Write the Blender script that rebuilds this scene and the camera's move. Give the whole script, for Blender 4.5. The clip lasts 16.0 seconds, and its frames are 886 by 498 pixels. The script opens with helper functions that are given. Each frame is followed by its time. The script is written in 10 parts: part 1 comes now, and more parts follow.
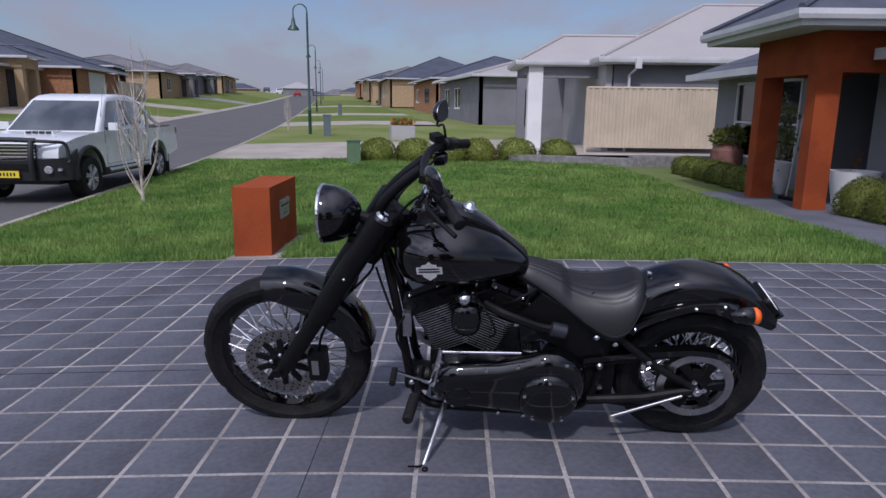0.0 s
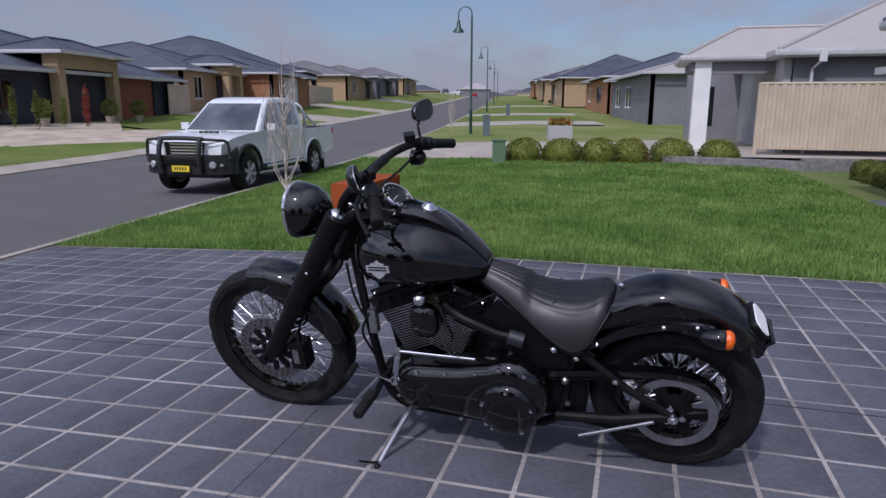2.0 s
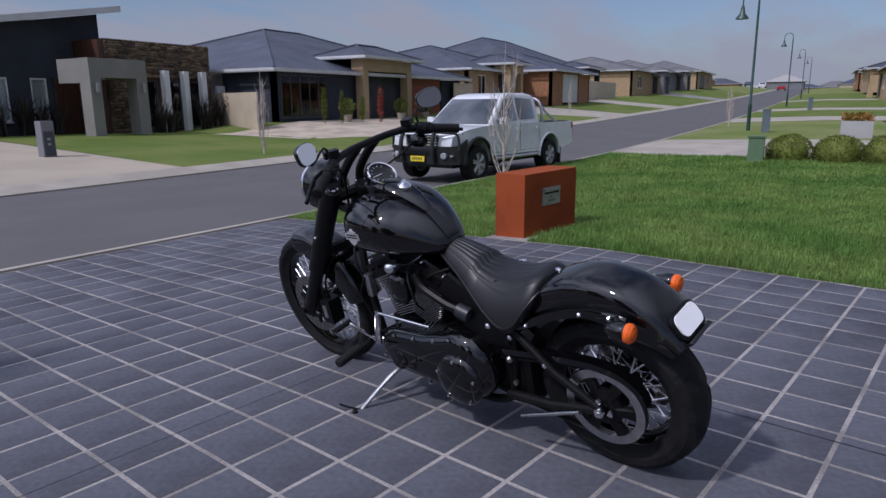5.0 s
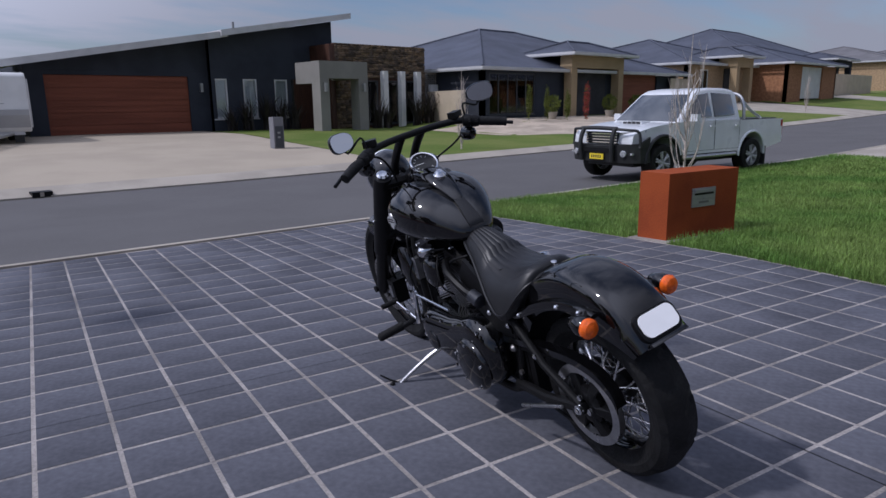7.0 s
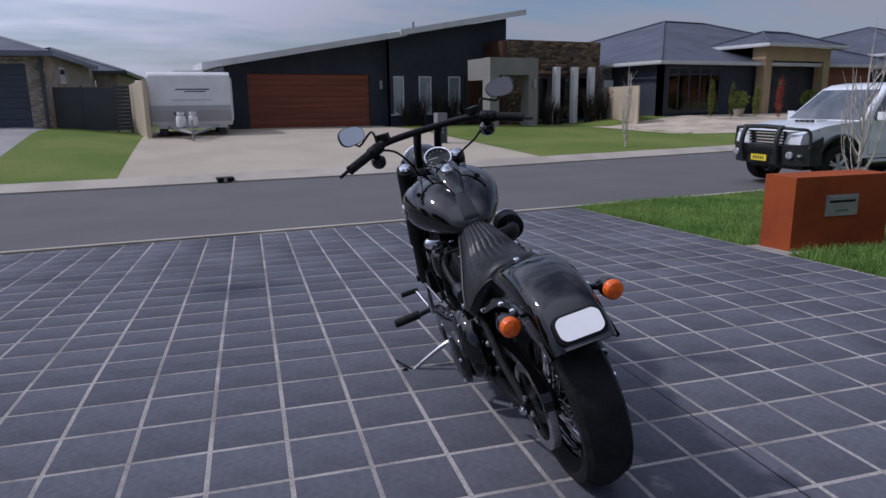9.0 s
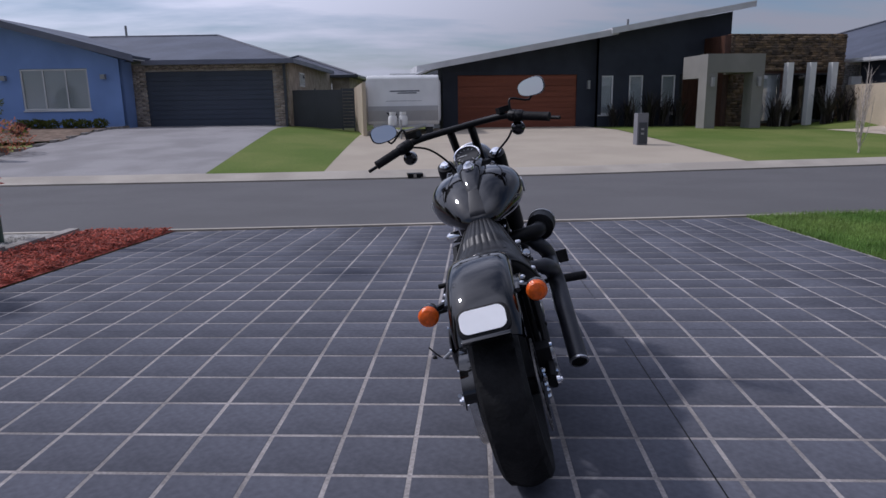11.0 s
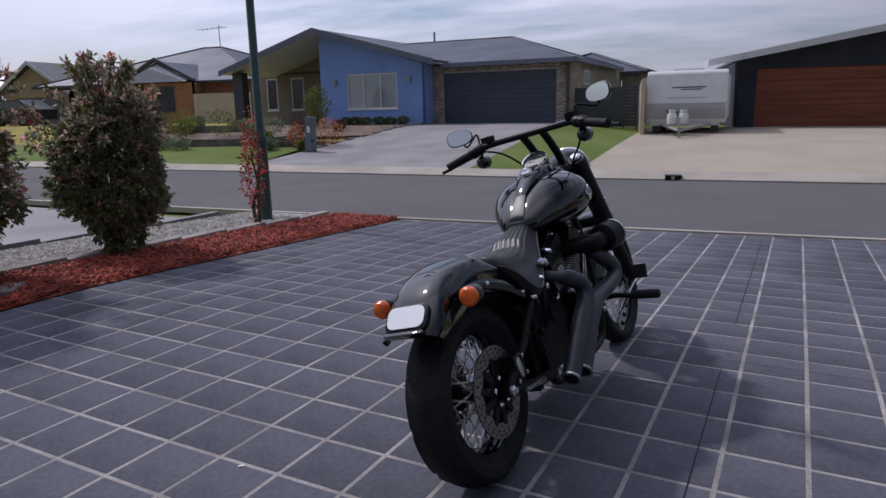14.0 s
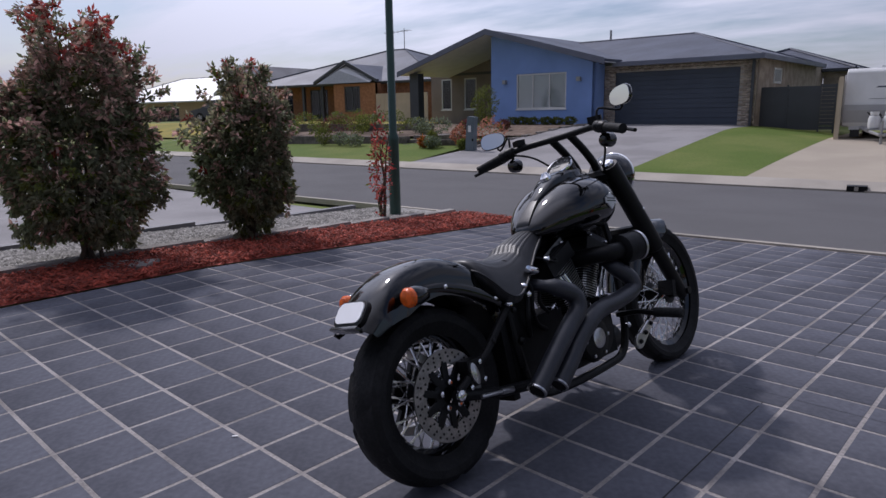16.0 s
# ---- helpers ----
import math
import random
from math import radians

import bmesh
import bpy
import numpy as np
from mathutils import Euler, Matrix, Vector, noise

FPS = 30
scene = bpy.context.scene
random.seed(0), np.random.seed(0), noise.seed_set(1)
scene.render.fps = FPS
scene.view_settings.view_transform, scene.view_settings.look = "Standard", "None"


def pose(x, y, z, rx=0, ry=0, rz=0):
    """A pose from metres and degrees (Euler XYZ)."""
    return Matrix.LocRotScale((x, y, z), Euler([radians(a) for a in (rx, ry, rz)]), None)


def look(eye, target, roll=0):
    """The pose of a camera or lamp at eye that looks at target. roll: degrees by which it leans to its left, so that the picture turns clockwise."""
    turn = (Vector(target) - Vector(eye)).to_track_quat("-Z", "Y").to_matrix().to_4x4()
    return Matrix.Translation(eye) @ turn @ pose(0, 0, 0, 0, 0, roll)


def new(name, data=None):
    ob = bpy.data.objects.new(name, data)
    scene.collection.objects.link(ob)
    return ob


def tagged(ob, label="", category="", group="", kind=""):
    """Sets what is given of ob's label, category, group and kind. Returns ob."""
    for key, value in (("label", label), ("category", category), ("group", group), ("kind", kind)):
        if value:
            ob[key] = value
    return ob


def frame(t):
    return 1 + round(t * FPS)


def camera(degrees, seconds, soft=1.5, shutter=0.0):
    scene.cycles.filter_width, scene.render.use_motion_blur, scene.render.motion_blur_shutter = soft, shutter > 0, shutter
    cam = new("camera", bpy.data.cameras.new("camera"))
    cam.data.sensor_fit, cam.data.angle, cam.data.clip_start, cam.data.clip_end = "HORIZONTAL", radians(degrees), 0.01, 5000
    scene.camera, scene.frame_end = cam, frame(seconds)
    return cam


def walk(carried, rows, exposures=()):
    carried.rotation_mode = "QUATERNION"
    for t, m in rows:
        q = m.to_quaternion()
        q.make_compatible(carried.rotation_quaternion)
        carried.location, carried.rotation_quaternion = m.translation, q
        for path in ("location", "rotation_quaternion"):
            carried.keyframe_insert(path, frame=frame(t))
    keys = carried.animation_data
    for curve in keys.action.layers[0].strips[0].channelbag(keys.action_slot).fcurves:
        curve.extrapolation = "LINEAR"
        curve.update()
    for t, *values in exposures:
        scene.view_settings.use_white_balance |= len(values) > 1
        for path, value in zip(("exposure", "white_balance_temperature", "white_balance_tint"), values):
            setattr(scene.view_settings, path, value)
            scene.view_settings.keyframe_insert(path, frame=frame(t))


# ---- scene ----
cam = camera(67.37, 16.0)

PATH = [
    (0, (-2.111, 0.289, 1.280), (-0.186, -0.055, 0.862), 0.7),
    (0.5, (-2.117, 0.118, 1.283), (-0.173, -0.097, 0.863), 0.5),
    (1, (-2.123, -0.057, 1.287), (-0.170, -0.145, 0.865), 0.4),
    (1.5, (-2.134, -0.261, 1.296), (-0.181, -0.207, 0.867), 0.5),
    (2, (-2.125, -0.452, 1.283), (-0.177, -0.287, 0.861), 0.2),
    (2.5, (-2.133, -0.643, 1.288), (-0.198, -0.371, 0.864), 0.1),
    (3, (-2.150, -0.858, 1.281), (-0.236, -0.462, 0.853), 0.3),
    (3.2, (-2.137, -0.935, 1.273), (-0.233, -0.494, 0.847), 0.4),
    (5.3, (-1.962, -1.660, 1.243), (-0.302, -0.632, 0.811), -0.4),
    (5.5, (-1.940, -1.720, 1.247), (-0.312, -0.641, 0.814), -0.3),
    (6, (-1.889, -1.923, 1.232), (-0.365, -0.700, 0.807), -0.3),
    (6.5, (-1.789, -2.066, 1.216), (-0.366, -0.726, 0.792), -0.4),
    (7, (-1.654, -2.196, 1.220), (-0.333, -0.757, 0.789), -0.7),
    (7.5, (-1.518, -2.336, 1.210), (-0.306, -0.805, 0.780), -0.6),
    (8, (-1.397, -2.454, 1.196), (-0.281, -0.850, 0.769), -0.6),
    (8.5, (-1.260, -2.552, 1.209), (-0.248, -0.882, 0.776), -0.8),
    (9, (-1.113, -2.646, 1.209), (-0.225, -0.908, 0.774), -0.7),
    (9.2, (-1.028, -2.694, 1.199), (-0.209, -0.922, 0.766), -0.7),
    (11.3, (-0.275, -3.025, 1.193), (-0.061, -1.082, 0.770), -1.0),
    (11.5, (-0.215, -3.035, 1.189), (-0.045, -1.088, 0.767), -1.1),
    (12, (-0.049, -3.047, 1.205), (-0.018, -1.093, 0.776), -1.3),
    (12.5, (0.130, -3.105, 1.210), (-0.009, -1.155, 0.788), -1.0),
    (13, (0.295, -3.096, 1.204), (-0.011, -1.164, 0.785), -0.9),
    (13.5, (0.461, -3.073, 1.206), (0.012, -1.169, 0.789), -1.0),
    (14, (0.642, -3.038, 1.216), (0.068, -1.168, 0.798), -1.3),
    (14.5, (0.822, -3.014, 1.216), (0.126, -1.185, 0.801), -1.2),
    (15, (0.961, -2.963, 1.200), (0.149, -1.181, 0.791), -1.1),
    (15.5, (1.113, -2.880, 1.212), (0.178, -1.160, 0.801), -1.1),
    (16, (1.271, -2.786, 1.218), (0.225, -1.131, 0.809), -1.0),
]
walk(cam, [(t, look(e, g, r)) for t, e, g, r in PATH], [(0, -0.05, 5820, 20), (3, -0.08, 5820, 20), (6, -0.16, 5760, 18), (9, -0.20, 5760, 17.5), (12.5, -0.24, 5920, 18.5), (16, -0.19, 6000, 19)])

# ---------------------------------------------------------------- light
SUN_DIR = Vector((-0.71, 0.32, 0.86)).normalized()      # towards the sun
world = bpy.data.worlds.new("sky")
scene.world = world
world.use_nodes = True
wn, wl = world.node_tree.nodes, world.node_tree.links
wn.clear()
sky = wn.new("ShaderNodeTexSky")
sky.sky_type, sky.sun_disc = "NISHITA", False
sky.sun_elevation = math.asin(SUN_DIR.z)
sky.sun_rotation = math.atan2(SUN_DIR.x, SUN_DIR.y)
sky.air_density, sky.dust_density, sky.ozone_density = 1.0, 1.6, 3.0
wtc = wn.new("ShaderNodeTexCoord")
wsep = wn.new("ShaderNodeSeparateXYZ")
wl.new(wtc.outputs["Generated"], wsep.inputs[0])
wlift = wn.new("ShaderNodeMath")                 # the cloud sheet lies flat overhead
wlift.operation = "ADD"
wlift.inputs[1].default_value = 0.16
wl.new(wsep.outputs["Z"], wlift.inputs[0])
wflat = wn.new("ShaderNodeMath")
wflat.operation = "MAXIMUM"
wflat.inputs[1].default_value = 0.05
wl.new(wlift.outputs[0], wflat.inputs[0])
wcom = wn.new("ShaderNodeCombineXYZ")
for axis in ("X", "Y"):
    q = wn.new("ShaderNodeMath")
    q.operation = "DIVIDE"
    wl.new(wsep.outputs[axis], q.inputs[0])
    wl.new(wflat.outputs[0], q.inputs[1])
    wl.new(q.outputs[0], wcom.inputs[axis])
wmap = wn.new("ShaderNodeMapping")
wmap.inputs["Scale"].default_value = (0.55, 1.25, 1.0)
wmap.inputs["Rotation"].default_value = (0, 0, 0.5)
wnoise = wn.new("ShaderNodeTexNoise")
wnoise.inputs["Scale"].default_value, wnoise.inputs["Detail"].default_value = 0.95, 6.0
wnoise.inputs["Roughness"].default_value = 0.55
wramp = wn.new("ShaderNodeValToRGB")
wramp.color_ramp.elements[0].position, wramp.color_ramp.elements[0].color = 0.40, (0.12, 0.12, 0.12, 1)
wramp.color_ramp.elements[1].position, wramp.color_ramp.elements[1].color = 0.57, (0.95, 0.95, 0.95, 1)
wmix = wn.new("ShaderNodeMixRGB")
wdot = wn.new("ShaderNodeVectorMath")            # brighter thin cloud added high up, on the sun's side, for the bike's reflections
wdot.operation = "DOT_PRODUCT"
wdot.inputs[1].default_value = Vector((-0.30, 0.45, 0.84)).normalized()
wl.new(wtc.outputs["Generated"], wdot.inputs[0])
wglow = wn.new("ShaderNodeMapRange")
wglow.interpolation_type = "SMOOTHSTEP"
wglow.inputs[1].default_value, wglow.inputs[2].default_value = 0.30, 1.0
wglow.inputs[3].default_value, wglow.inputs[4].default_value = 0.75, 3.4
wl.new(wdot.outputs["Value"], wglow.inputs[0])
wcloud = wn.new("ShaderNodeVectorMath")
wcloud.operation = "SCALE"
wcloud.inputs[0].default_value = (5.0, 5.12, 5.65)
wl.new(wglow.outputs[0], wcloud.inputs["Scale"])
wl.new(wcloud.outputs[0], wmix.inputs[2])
wbg = wn.new("ShaderNodeBackground")
wbg.inputs["Strength"].default_value = 0.09
wout = wn.new("ShaderNodeOutputWorld")
wl.new(wcom.outputs[0], wmap.inputs["Vector"])
wl.new(wmap.outputs["Vector"], wnoise.inputs["Vector"])
wl.new(wnoise.outputs["Fac"], wramp.inputs["Fac"])
whaze = wn.new("ShaderNodeMapRange")            # paler towards the horizon
whaze.inputs[1].default_value, whaze.inputs[2].default_value = 0.0, 0.12
whaze.inputs[3].default_value, whaze.inputs[4].default_value = 0.60, 0.0
wmax = wn.new("ShaderNodeMath")
wmax.operation = "MAXIMUM"
wl.new(wsep.outputs["Z"], whaze.inputs[0])
wl.new(wramp.outputs["Color"], wmax.inputs[0])
wl.new(whaze.outputs[0], wmax.inputs[1])
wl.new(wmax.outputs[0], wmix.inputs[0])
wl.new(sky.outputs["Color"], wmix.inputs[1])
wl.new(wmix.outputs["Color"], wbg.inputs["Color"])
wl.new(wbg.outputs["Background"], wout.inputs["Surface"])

sun = new("sun", bpy.data.lights.new("sun", "SUN"))
sun.data.energy, sun.data.angle, sun.data.color = 2.15, radians(3.0), (1.0, 0.95, 0.88)
sun.matrix_world = look(SUN_DIR * 50, (0, 0, 0))

# ---------------------------------------------------------------- materials
def mat(name, colour, rough=0.6, metal=0.0, scale=6.0, vary=0.15, fine=60.0, bump=0.1, coat=0.0, second=None, edge=(0.4, 0.6),
        random=0.0, island=0.0, stretch=(1, 1, 1), spec=0.5, rough_vary=0.1, thin=0.0):
    """A node material: a colour that varies at a coarse and a fine scale, with fine relief."""
    m = bpy.data.materials.new(name)
    m.use_nodes = True
    n, l = m.node_tree.nodes, m.node_tree.links
    p = n["Principled BSDF"]
    p.inputs["Metallic"].default_value = metal
    p.inputs["Coat Weight"].default_value = coat
    p.inputs["Coat Roughness"].default_value = 0.03
    p.inputs["Coat IOR"].default_value = 1.60
    p.inputs["Specular IOR Level"].default_value = spec
    tc = n.new("ShaderNodeTexCoord")
    mp = n.new("ShaderNodeMapping")
    mp.inputs["Scale"].default_value = stretch
    l.new(tc.outputs["Object"], mp.inputs["Vector"])
    big = n.new("ShaderNodeTexNoise")
    big.inputs["Scale"].default_value, big.inputs["Detail"].default_value = scale, 4
    small = n.new("ShaderNodeTexNoise")
    small.inputs["Scale"].default_value, small.inputs["Detail"].default_value = fine, 3
    for q in (big, small):
        l.new(mp.outputs["Vector"], q.inputs["Vector"])
    ramp = n.new("ShaderNodeMapRange")
    ramp.inputs[1].default_value, ramp.inputs[2].default_value = edge
    l.new(big.outputs["Fac"], ramp.inputs[0])
    mix = n.new("ShaderNodeMixRGB")
    c = Vector(colour)
    d = Vector(second) if second else c * (1 - vary)
    mix.inputs[1].default_value = (*(c if second else c * (1 + vary * 0.5)), 1)
    mix.inputs[2].default_value = (*d, 1)
    l.new(ramp.outputs[0], mix.inputs[0])
    grain = n.new("ShaderNodeMixRGB")
    grain.blend_type = "OVERLAY"
    grain.inputs[0].default_value = min(1.0, vary * 2.0)
    l.new(mix.outputs[0], grain.inputs[1])
    l.new(small.outputs["Fac"], grain.inputs[2])
    last = grain
    if random or island:
        source = n.new("ShaderNodeObjectInfo") if random else n.new("ShaderNodeNewGeometry")
        hv = n.new("ShaderNodeHueSaturation")
        rg = n.new("ShaderNodeMapRange")
        amount = random or island
        rg.inputs[3].default_value, rg.inputs[4].default_value = 1 - amount, 1 + amount
        l.new(source.outputs["Random" if random else "Random Per Island"], rg.inputs[0])
        l.new(rg.outputs[0], hv.inputs["Value"])
        l.new(grain.outputs[0], hv.inputs["Color"])
        last = hv
    l.new(last.outputs[0], p.inputs["Base Color"])
    rr = n.new("ShaderNodeMapRange")
    rr.inputs[3].default_value, rr.inputs[4].default_value = max(0.0, rough - rough_vary), min(1.0, rough + rough_vary)
    l.new(big.outputs["Fac"], rr.inputs[0])
    l.new(rr.outputs[0], p.inputs["Roughness"])
    if bump:
        b = n.new("ShaderNodeBump")
        b.inputs["Strength"].default_value, b.inputs["Distance"].default_value = bump, 0.01
        l.new(small.outputs["Fac"], b.inputs["Height"])
        l.new(b.outputs[0], p.inputs["Normal"])
    if thin:
        tr = n.new("ShaderNodeBsdfTranslucent")
        mx = n.new("ShaderNodeMixShader")
        mx.inputs[0].default_value = thin
        l.new(last.outputs[0], tr.inputs["Color"])
        l.new(p.outputs[0], mx.inputs[1])
        l.new(tr.outputs[0], mx.inputs[2])
        l.new(mx.outputs[0], n["Material Output"].inputs[0])
    return m


def glass_mat(name, tint=(0.75, 0.8, 0.82), gloss=0.5):
    """Clear pane: see-through with a Fresnel-driven reflection."""
    m = bpy.data.materials.new(name)
    m.use_nodes = True
    n, l = m.node_tree.nodes, m.node_tree.links
    n.remove(n["Principled BSDF"])
    t = n.new("ShaderNodeBsdfTransparent")
    t.inputs[0].default_value = (*tint, 1)
    g = n.new("ShaderNodeBsdfGlossy")
    g.inputs["Roughness"].default_value = 0.02
    f = n.new("ShaderNodeFresnel")
    f.inputs[0].default_value = 1.0 + gloss
    x = n.new("ShaderNodeMixShader")
    l.new(f.outputs[0], x.inputs[0])
    l.new(t.outputs[0], x.inputs[1])
    l.new(g.outputs[0], x.inputs[2])
    l.new(x.outputs[0], n["Material Output"].inputs[0])
    return m


M = {}
M["tile"] = mat("driveway_tile", (0.107, 0.110, 0.130), 0.80, scale=1.7, vary=0.17, fine=38, bump=0.035, random=0.08, spec=0.05)
M["tile_far"] = mat("driveway_tile_far", (0.107, 0.110, 0.130), 0.80, scale=1.7, vary=0.17, fine=38, bump=0.035, island=0.08, spec=0.05)
M["grout"] = mat("grout", (0.315, 0.290, 0.275), 0.9, scale=3.0, vary=0.3, fine=90, bump=0.3, spec=0.2)
M["asphalt"] = mat("asphalt", (0.122, 0.118, 0.118), 0.9, scale=0.6, vary=0.045, fine=140, bump=0.5, spec=0.2)
M["concrete"] = mat("concrete", (0.375, 0.335, 0.28), 0.85, scale=0.8, vary=0.14, fine=70, bump=0.2)
M["concrete_drive"] = mat("concrete_drive", (0.40, 0.345, 0.27), 0.88, scale=0.5, vary=0.07, fine=60, bump=0.15, spec=0.2)
M["concrete_grey"] = mat("concrete_grey", (0.275, 0.262, 0.258), 0.88, scale=0.7, vary=0.14, fine=60, bump=0.15, spec=0.2)
M["path_grey"] = mat("path_blue_grey", (0.135, 0.138, 0.16), 0.85, scale=1.2, vary=0.16, fine=60, bump=0.15, spec=0.15)
M["exposed"] = mat("exposed_aggregate", (0.46, 0.385, 0.30), 0.9, scale=1.0, vary=0.2, fine=90, bump=0.3)
M["soil"] = mat("lawn_soil", (0.10, 0.155, 0.036), 0.95, scale=1.2, vary=0.3, fine=45, bump=0.8, second=(0.14, 0.165, 0.06), spec=0.1)
M["blade"] = mat("grass_blade", (0.138, 0.256, 0.054), 0.6, scale=0.7, vary=0.3, fine=3, bump=0, second=(0.225, 0.325, 0.085), island=0.40, spec=0.2, thin=0.4)
M["lawn"] = mat("mown_lawn", (0.100, 0.145, 0.030), 0.95, scale=0.35, vary=0.25, fine=25, bump=0.5, second=(0.145, 0.175, 0.048), spec=0.1)
M["verge"] = mat("verge_lawn", (0.14, 0.18, 0.045), 0.95, scale=0.25, vary=0.25, fine=20, bump=0.6, second=(0.20, 0.215, 0.085), spec=0.1)
M["mulch"] = mat("red_mulch", (0.30, 0.052, 0.028), 0.85, scale=9, vary=0.35, fine=60, bump=0.4, island=0.55)
M["gravel"] = mat("pale_gravel", (0.31, 0.295, 0.27), 0.9, scale=14, vary=0.3, fine=80, bump=0.4, island=0.4, spec=0.2)
M["kerbstone"] = mat("edging_concrete", (0.30, 0.275, 0.25), 0.9, scale=2, vary=0.25, fine=60, bump=0.3, spec=0.2)
M["terrace"] = mat("dark_block", (0.17, 0.15, 0.135), 0.9, scale=3, vary=0.35, fine=30, bump=0.4, spec=0.2)
M["dry"] = mat("dry_lawn", (0.34, 0.265, 0.065), 0.95, scale=0.4, vary=0.2, fine=20, bump=0.5, second=(0.24, 0.22, 0.06), spec=0.1)
M["leaf_sage"] = mat("sage_leaf", (0.19, 0.225, 0.145), 0.6, scale=2, vary=0.3, fine=20, bump=0, island=0.35, spec=0.2, thin=0.4)
M["leaf_pink"] = mat("coral_leaf", (0.46, 0.20, 0.135), 0.6, scale=2, vary=0.3, fine=20, bump=0, second=(0.36, 0.13, 0.06), island=0.35, spec=0.2, thin=0.4)
M["leaf_maroon"] = mat("maroon_leaf", (0.16, 0.05, 0.05), 0.6, scale=2, vary=0.3, fine=20, bump=0, island=0.4, spec=0.2, thin=0.4)
M["rust"] = mat("rust_render", (0.30, 0.066, 0.020), 0.85, scale=2.5, vary=0.22, fine=90, bump=0.25, second=(0.24, 0.052, 0.018), spec=0.12)
M["steel"] = mat("brushed_steel", (0.36, 0.36, 0.36), 0.45, metal=0.5, scale=4, vary=0.1, fine=200, bump=0.03, stretch=(1, 1, 12))
M["white"] = mat("white_paint", (0.70, 0.70, 0.69), 0.5, scale=2, vary=0.05, fine=60, bump=0.03)
M["gutter"] = mat("gutter_white", (0.56, 0.56, 0.57), 0.5, scale=1.5, vary=0.08, fine=40, bump=0.02, spec=0.3)
M["gutter_dark"] = mat("gutter_charcoal", (0.05, 0.055, 0.065), 0.4, scale=1.5, vary=0.1, fine=40, bump=0.02)
M["roof_dark"] = mat("roof_sheet_charcoal", (0.070, 0.078, 0.105), 0.55, scale=0.7, vary=0.15, fine=9, bump=0.1, spec=0.35)
M["roof_light"] = mat("roof_pale_grey", (0.37, 0.345, 0.335), 0.6, scale=0.7, vary=0.03, fine=9, bump=0.1)
M["roof_mid"] = mat("roof_mid_grey", (0.15, 0.145, 0.15), 0.6, scale=0.7, vary=0.15, fine=9, bump=0.1)
M["roof_silver"] = mat("roof_galvanised", (0.42, 0.43, 0.44), 0.45, metal=0.4, scale=0.7, vary=0.1, fine=9, bump=0.05)
M["navy"] = mat("charcoal_render", (0.047, 0.053, 0.068), 0.9, scale=1.0, vary=0.12, fine=50, bump=0.15, spec=0.2)
M["cedar"] = mat("cedar_door", (0.25, 0.078, 0.043), 0.6, scale=1.2, vary=0.14, fine=26, bump=0.06, stretch=(0.3, 1, 6), spec=0.3)
M["taupe_brown"] = mat("brown_grey_wall", (0.225, 0.19, 0.165), 0.88, scale=1, vary=0.10, fine=40, bump=0.2, spec=0.2)
M["bed"] = mat("garden_mulch", (0.20, 0.15, 0.115), 0.95, scale=3, vary=0.3, fine=30, bump=0.5, spec=0.1)
M["fascia_blue"] = mat("blue_grey_fascia", (0.13, 0.14, 0.185), 0.5, scale=1.5, vary=0.08, fine=40, bump=0.02)
M["taupe"] = mat("taupe_render", (0.235, 0.225, 0.205), 0.85, scale=1, vary=0.08, fine=60, bump=0.2)
M["stone"] = mat("stacked_stone", (0.17, 0.115, 0.066), 0.9, scale=4, vary=0.3, fine=30, bump=0.6, island=0.55, second=(0.10, 0.075, 0.055))
M["blue"] = mat("blue_render", (0.25, 0.375, 0.70), 0.85, scale=0.8, vary=0.07, fine=60, bump=0.15, spec=0.2)
M["brick_brown"] = mat("brown_brick", (0.42, 0.35, 0.285), 0.9, scale=3, vary=0.2, fine=40, bump=0.3, island=0.2, spec=0.2)
M["mortar"] = mat("mortar", (0.42, 0.38, 0.33), 0.95, scale=3, vary=0.15, fine=60, bump=0.2, spec=0.2)
M["brick_orange"] = mat("orange_brick", (0.36, 0.17, 0.085), 0.9, scale=6, vary=0.2, fine=30, bump=0.3)
M["brick_tan"] = mat("tan_brick", (0.42, 0.29, 0.17), 0.9, scale=6, vary=0.15, fine=30, bump=0.3)
M["brick_grey"] = mat("grey_brick", (0.21, 0.20, 0.20), 0.9, scale=8, vary=0.2, fine=30, bump=0.3)
M["beige"] = mat("beige_render", (0.40, 0.29, 0.165), 0.85, scale=1, vary=0.08, fine=50, bump=0.15)
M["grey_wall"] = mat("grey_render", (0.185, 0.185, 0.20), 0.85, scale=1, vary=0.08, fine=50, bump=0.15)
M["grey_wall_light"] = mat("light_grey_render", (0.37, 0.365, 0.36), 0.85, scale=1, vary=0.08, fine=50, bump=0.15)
M["cream"] = mat("cream_steel_fence", (0.50, 0.415, 0.31), 0.55, scale=1.5, vary=0.07, fine=30, bump=0.05)
M["door_blue"] = mat("steel_blue_door", (0.060, 0.074, 0.105), 0.5, scale=1.0, vary=0.08, fine=30, bump=0.05)
M["dark_wood"] = mat("dark_stained_wood", (0.07, 0.028, 0.016), 0.6, scale=3, vary=0.25, fine=30, bump=0.1, stretch=(6, 6, 0.6))
M["interior"] = mat("dim_interior", (0.05, 0.05, 0.055), 0.9, scale=1, vary=0.2, fine=10, bump=0)
# blind white, raised to stand in for bright sky reflected in the panes
M["blind"] = mat("blind_sky_sheen", (0.80, 0.80, 0.79), 0.8, scale=1, vary=0.05, fine=40, bump=0.02)
M["glass"] = glass_mat("window_glass", (0.90, 0.93, 0.95), 0.75)
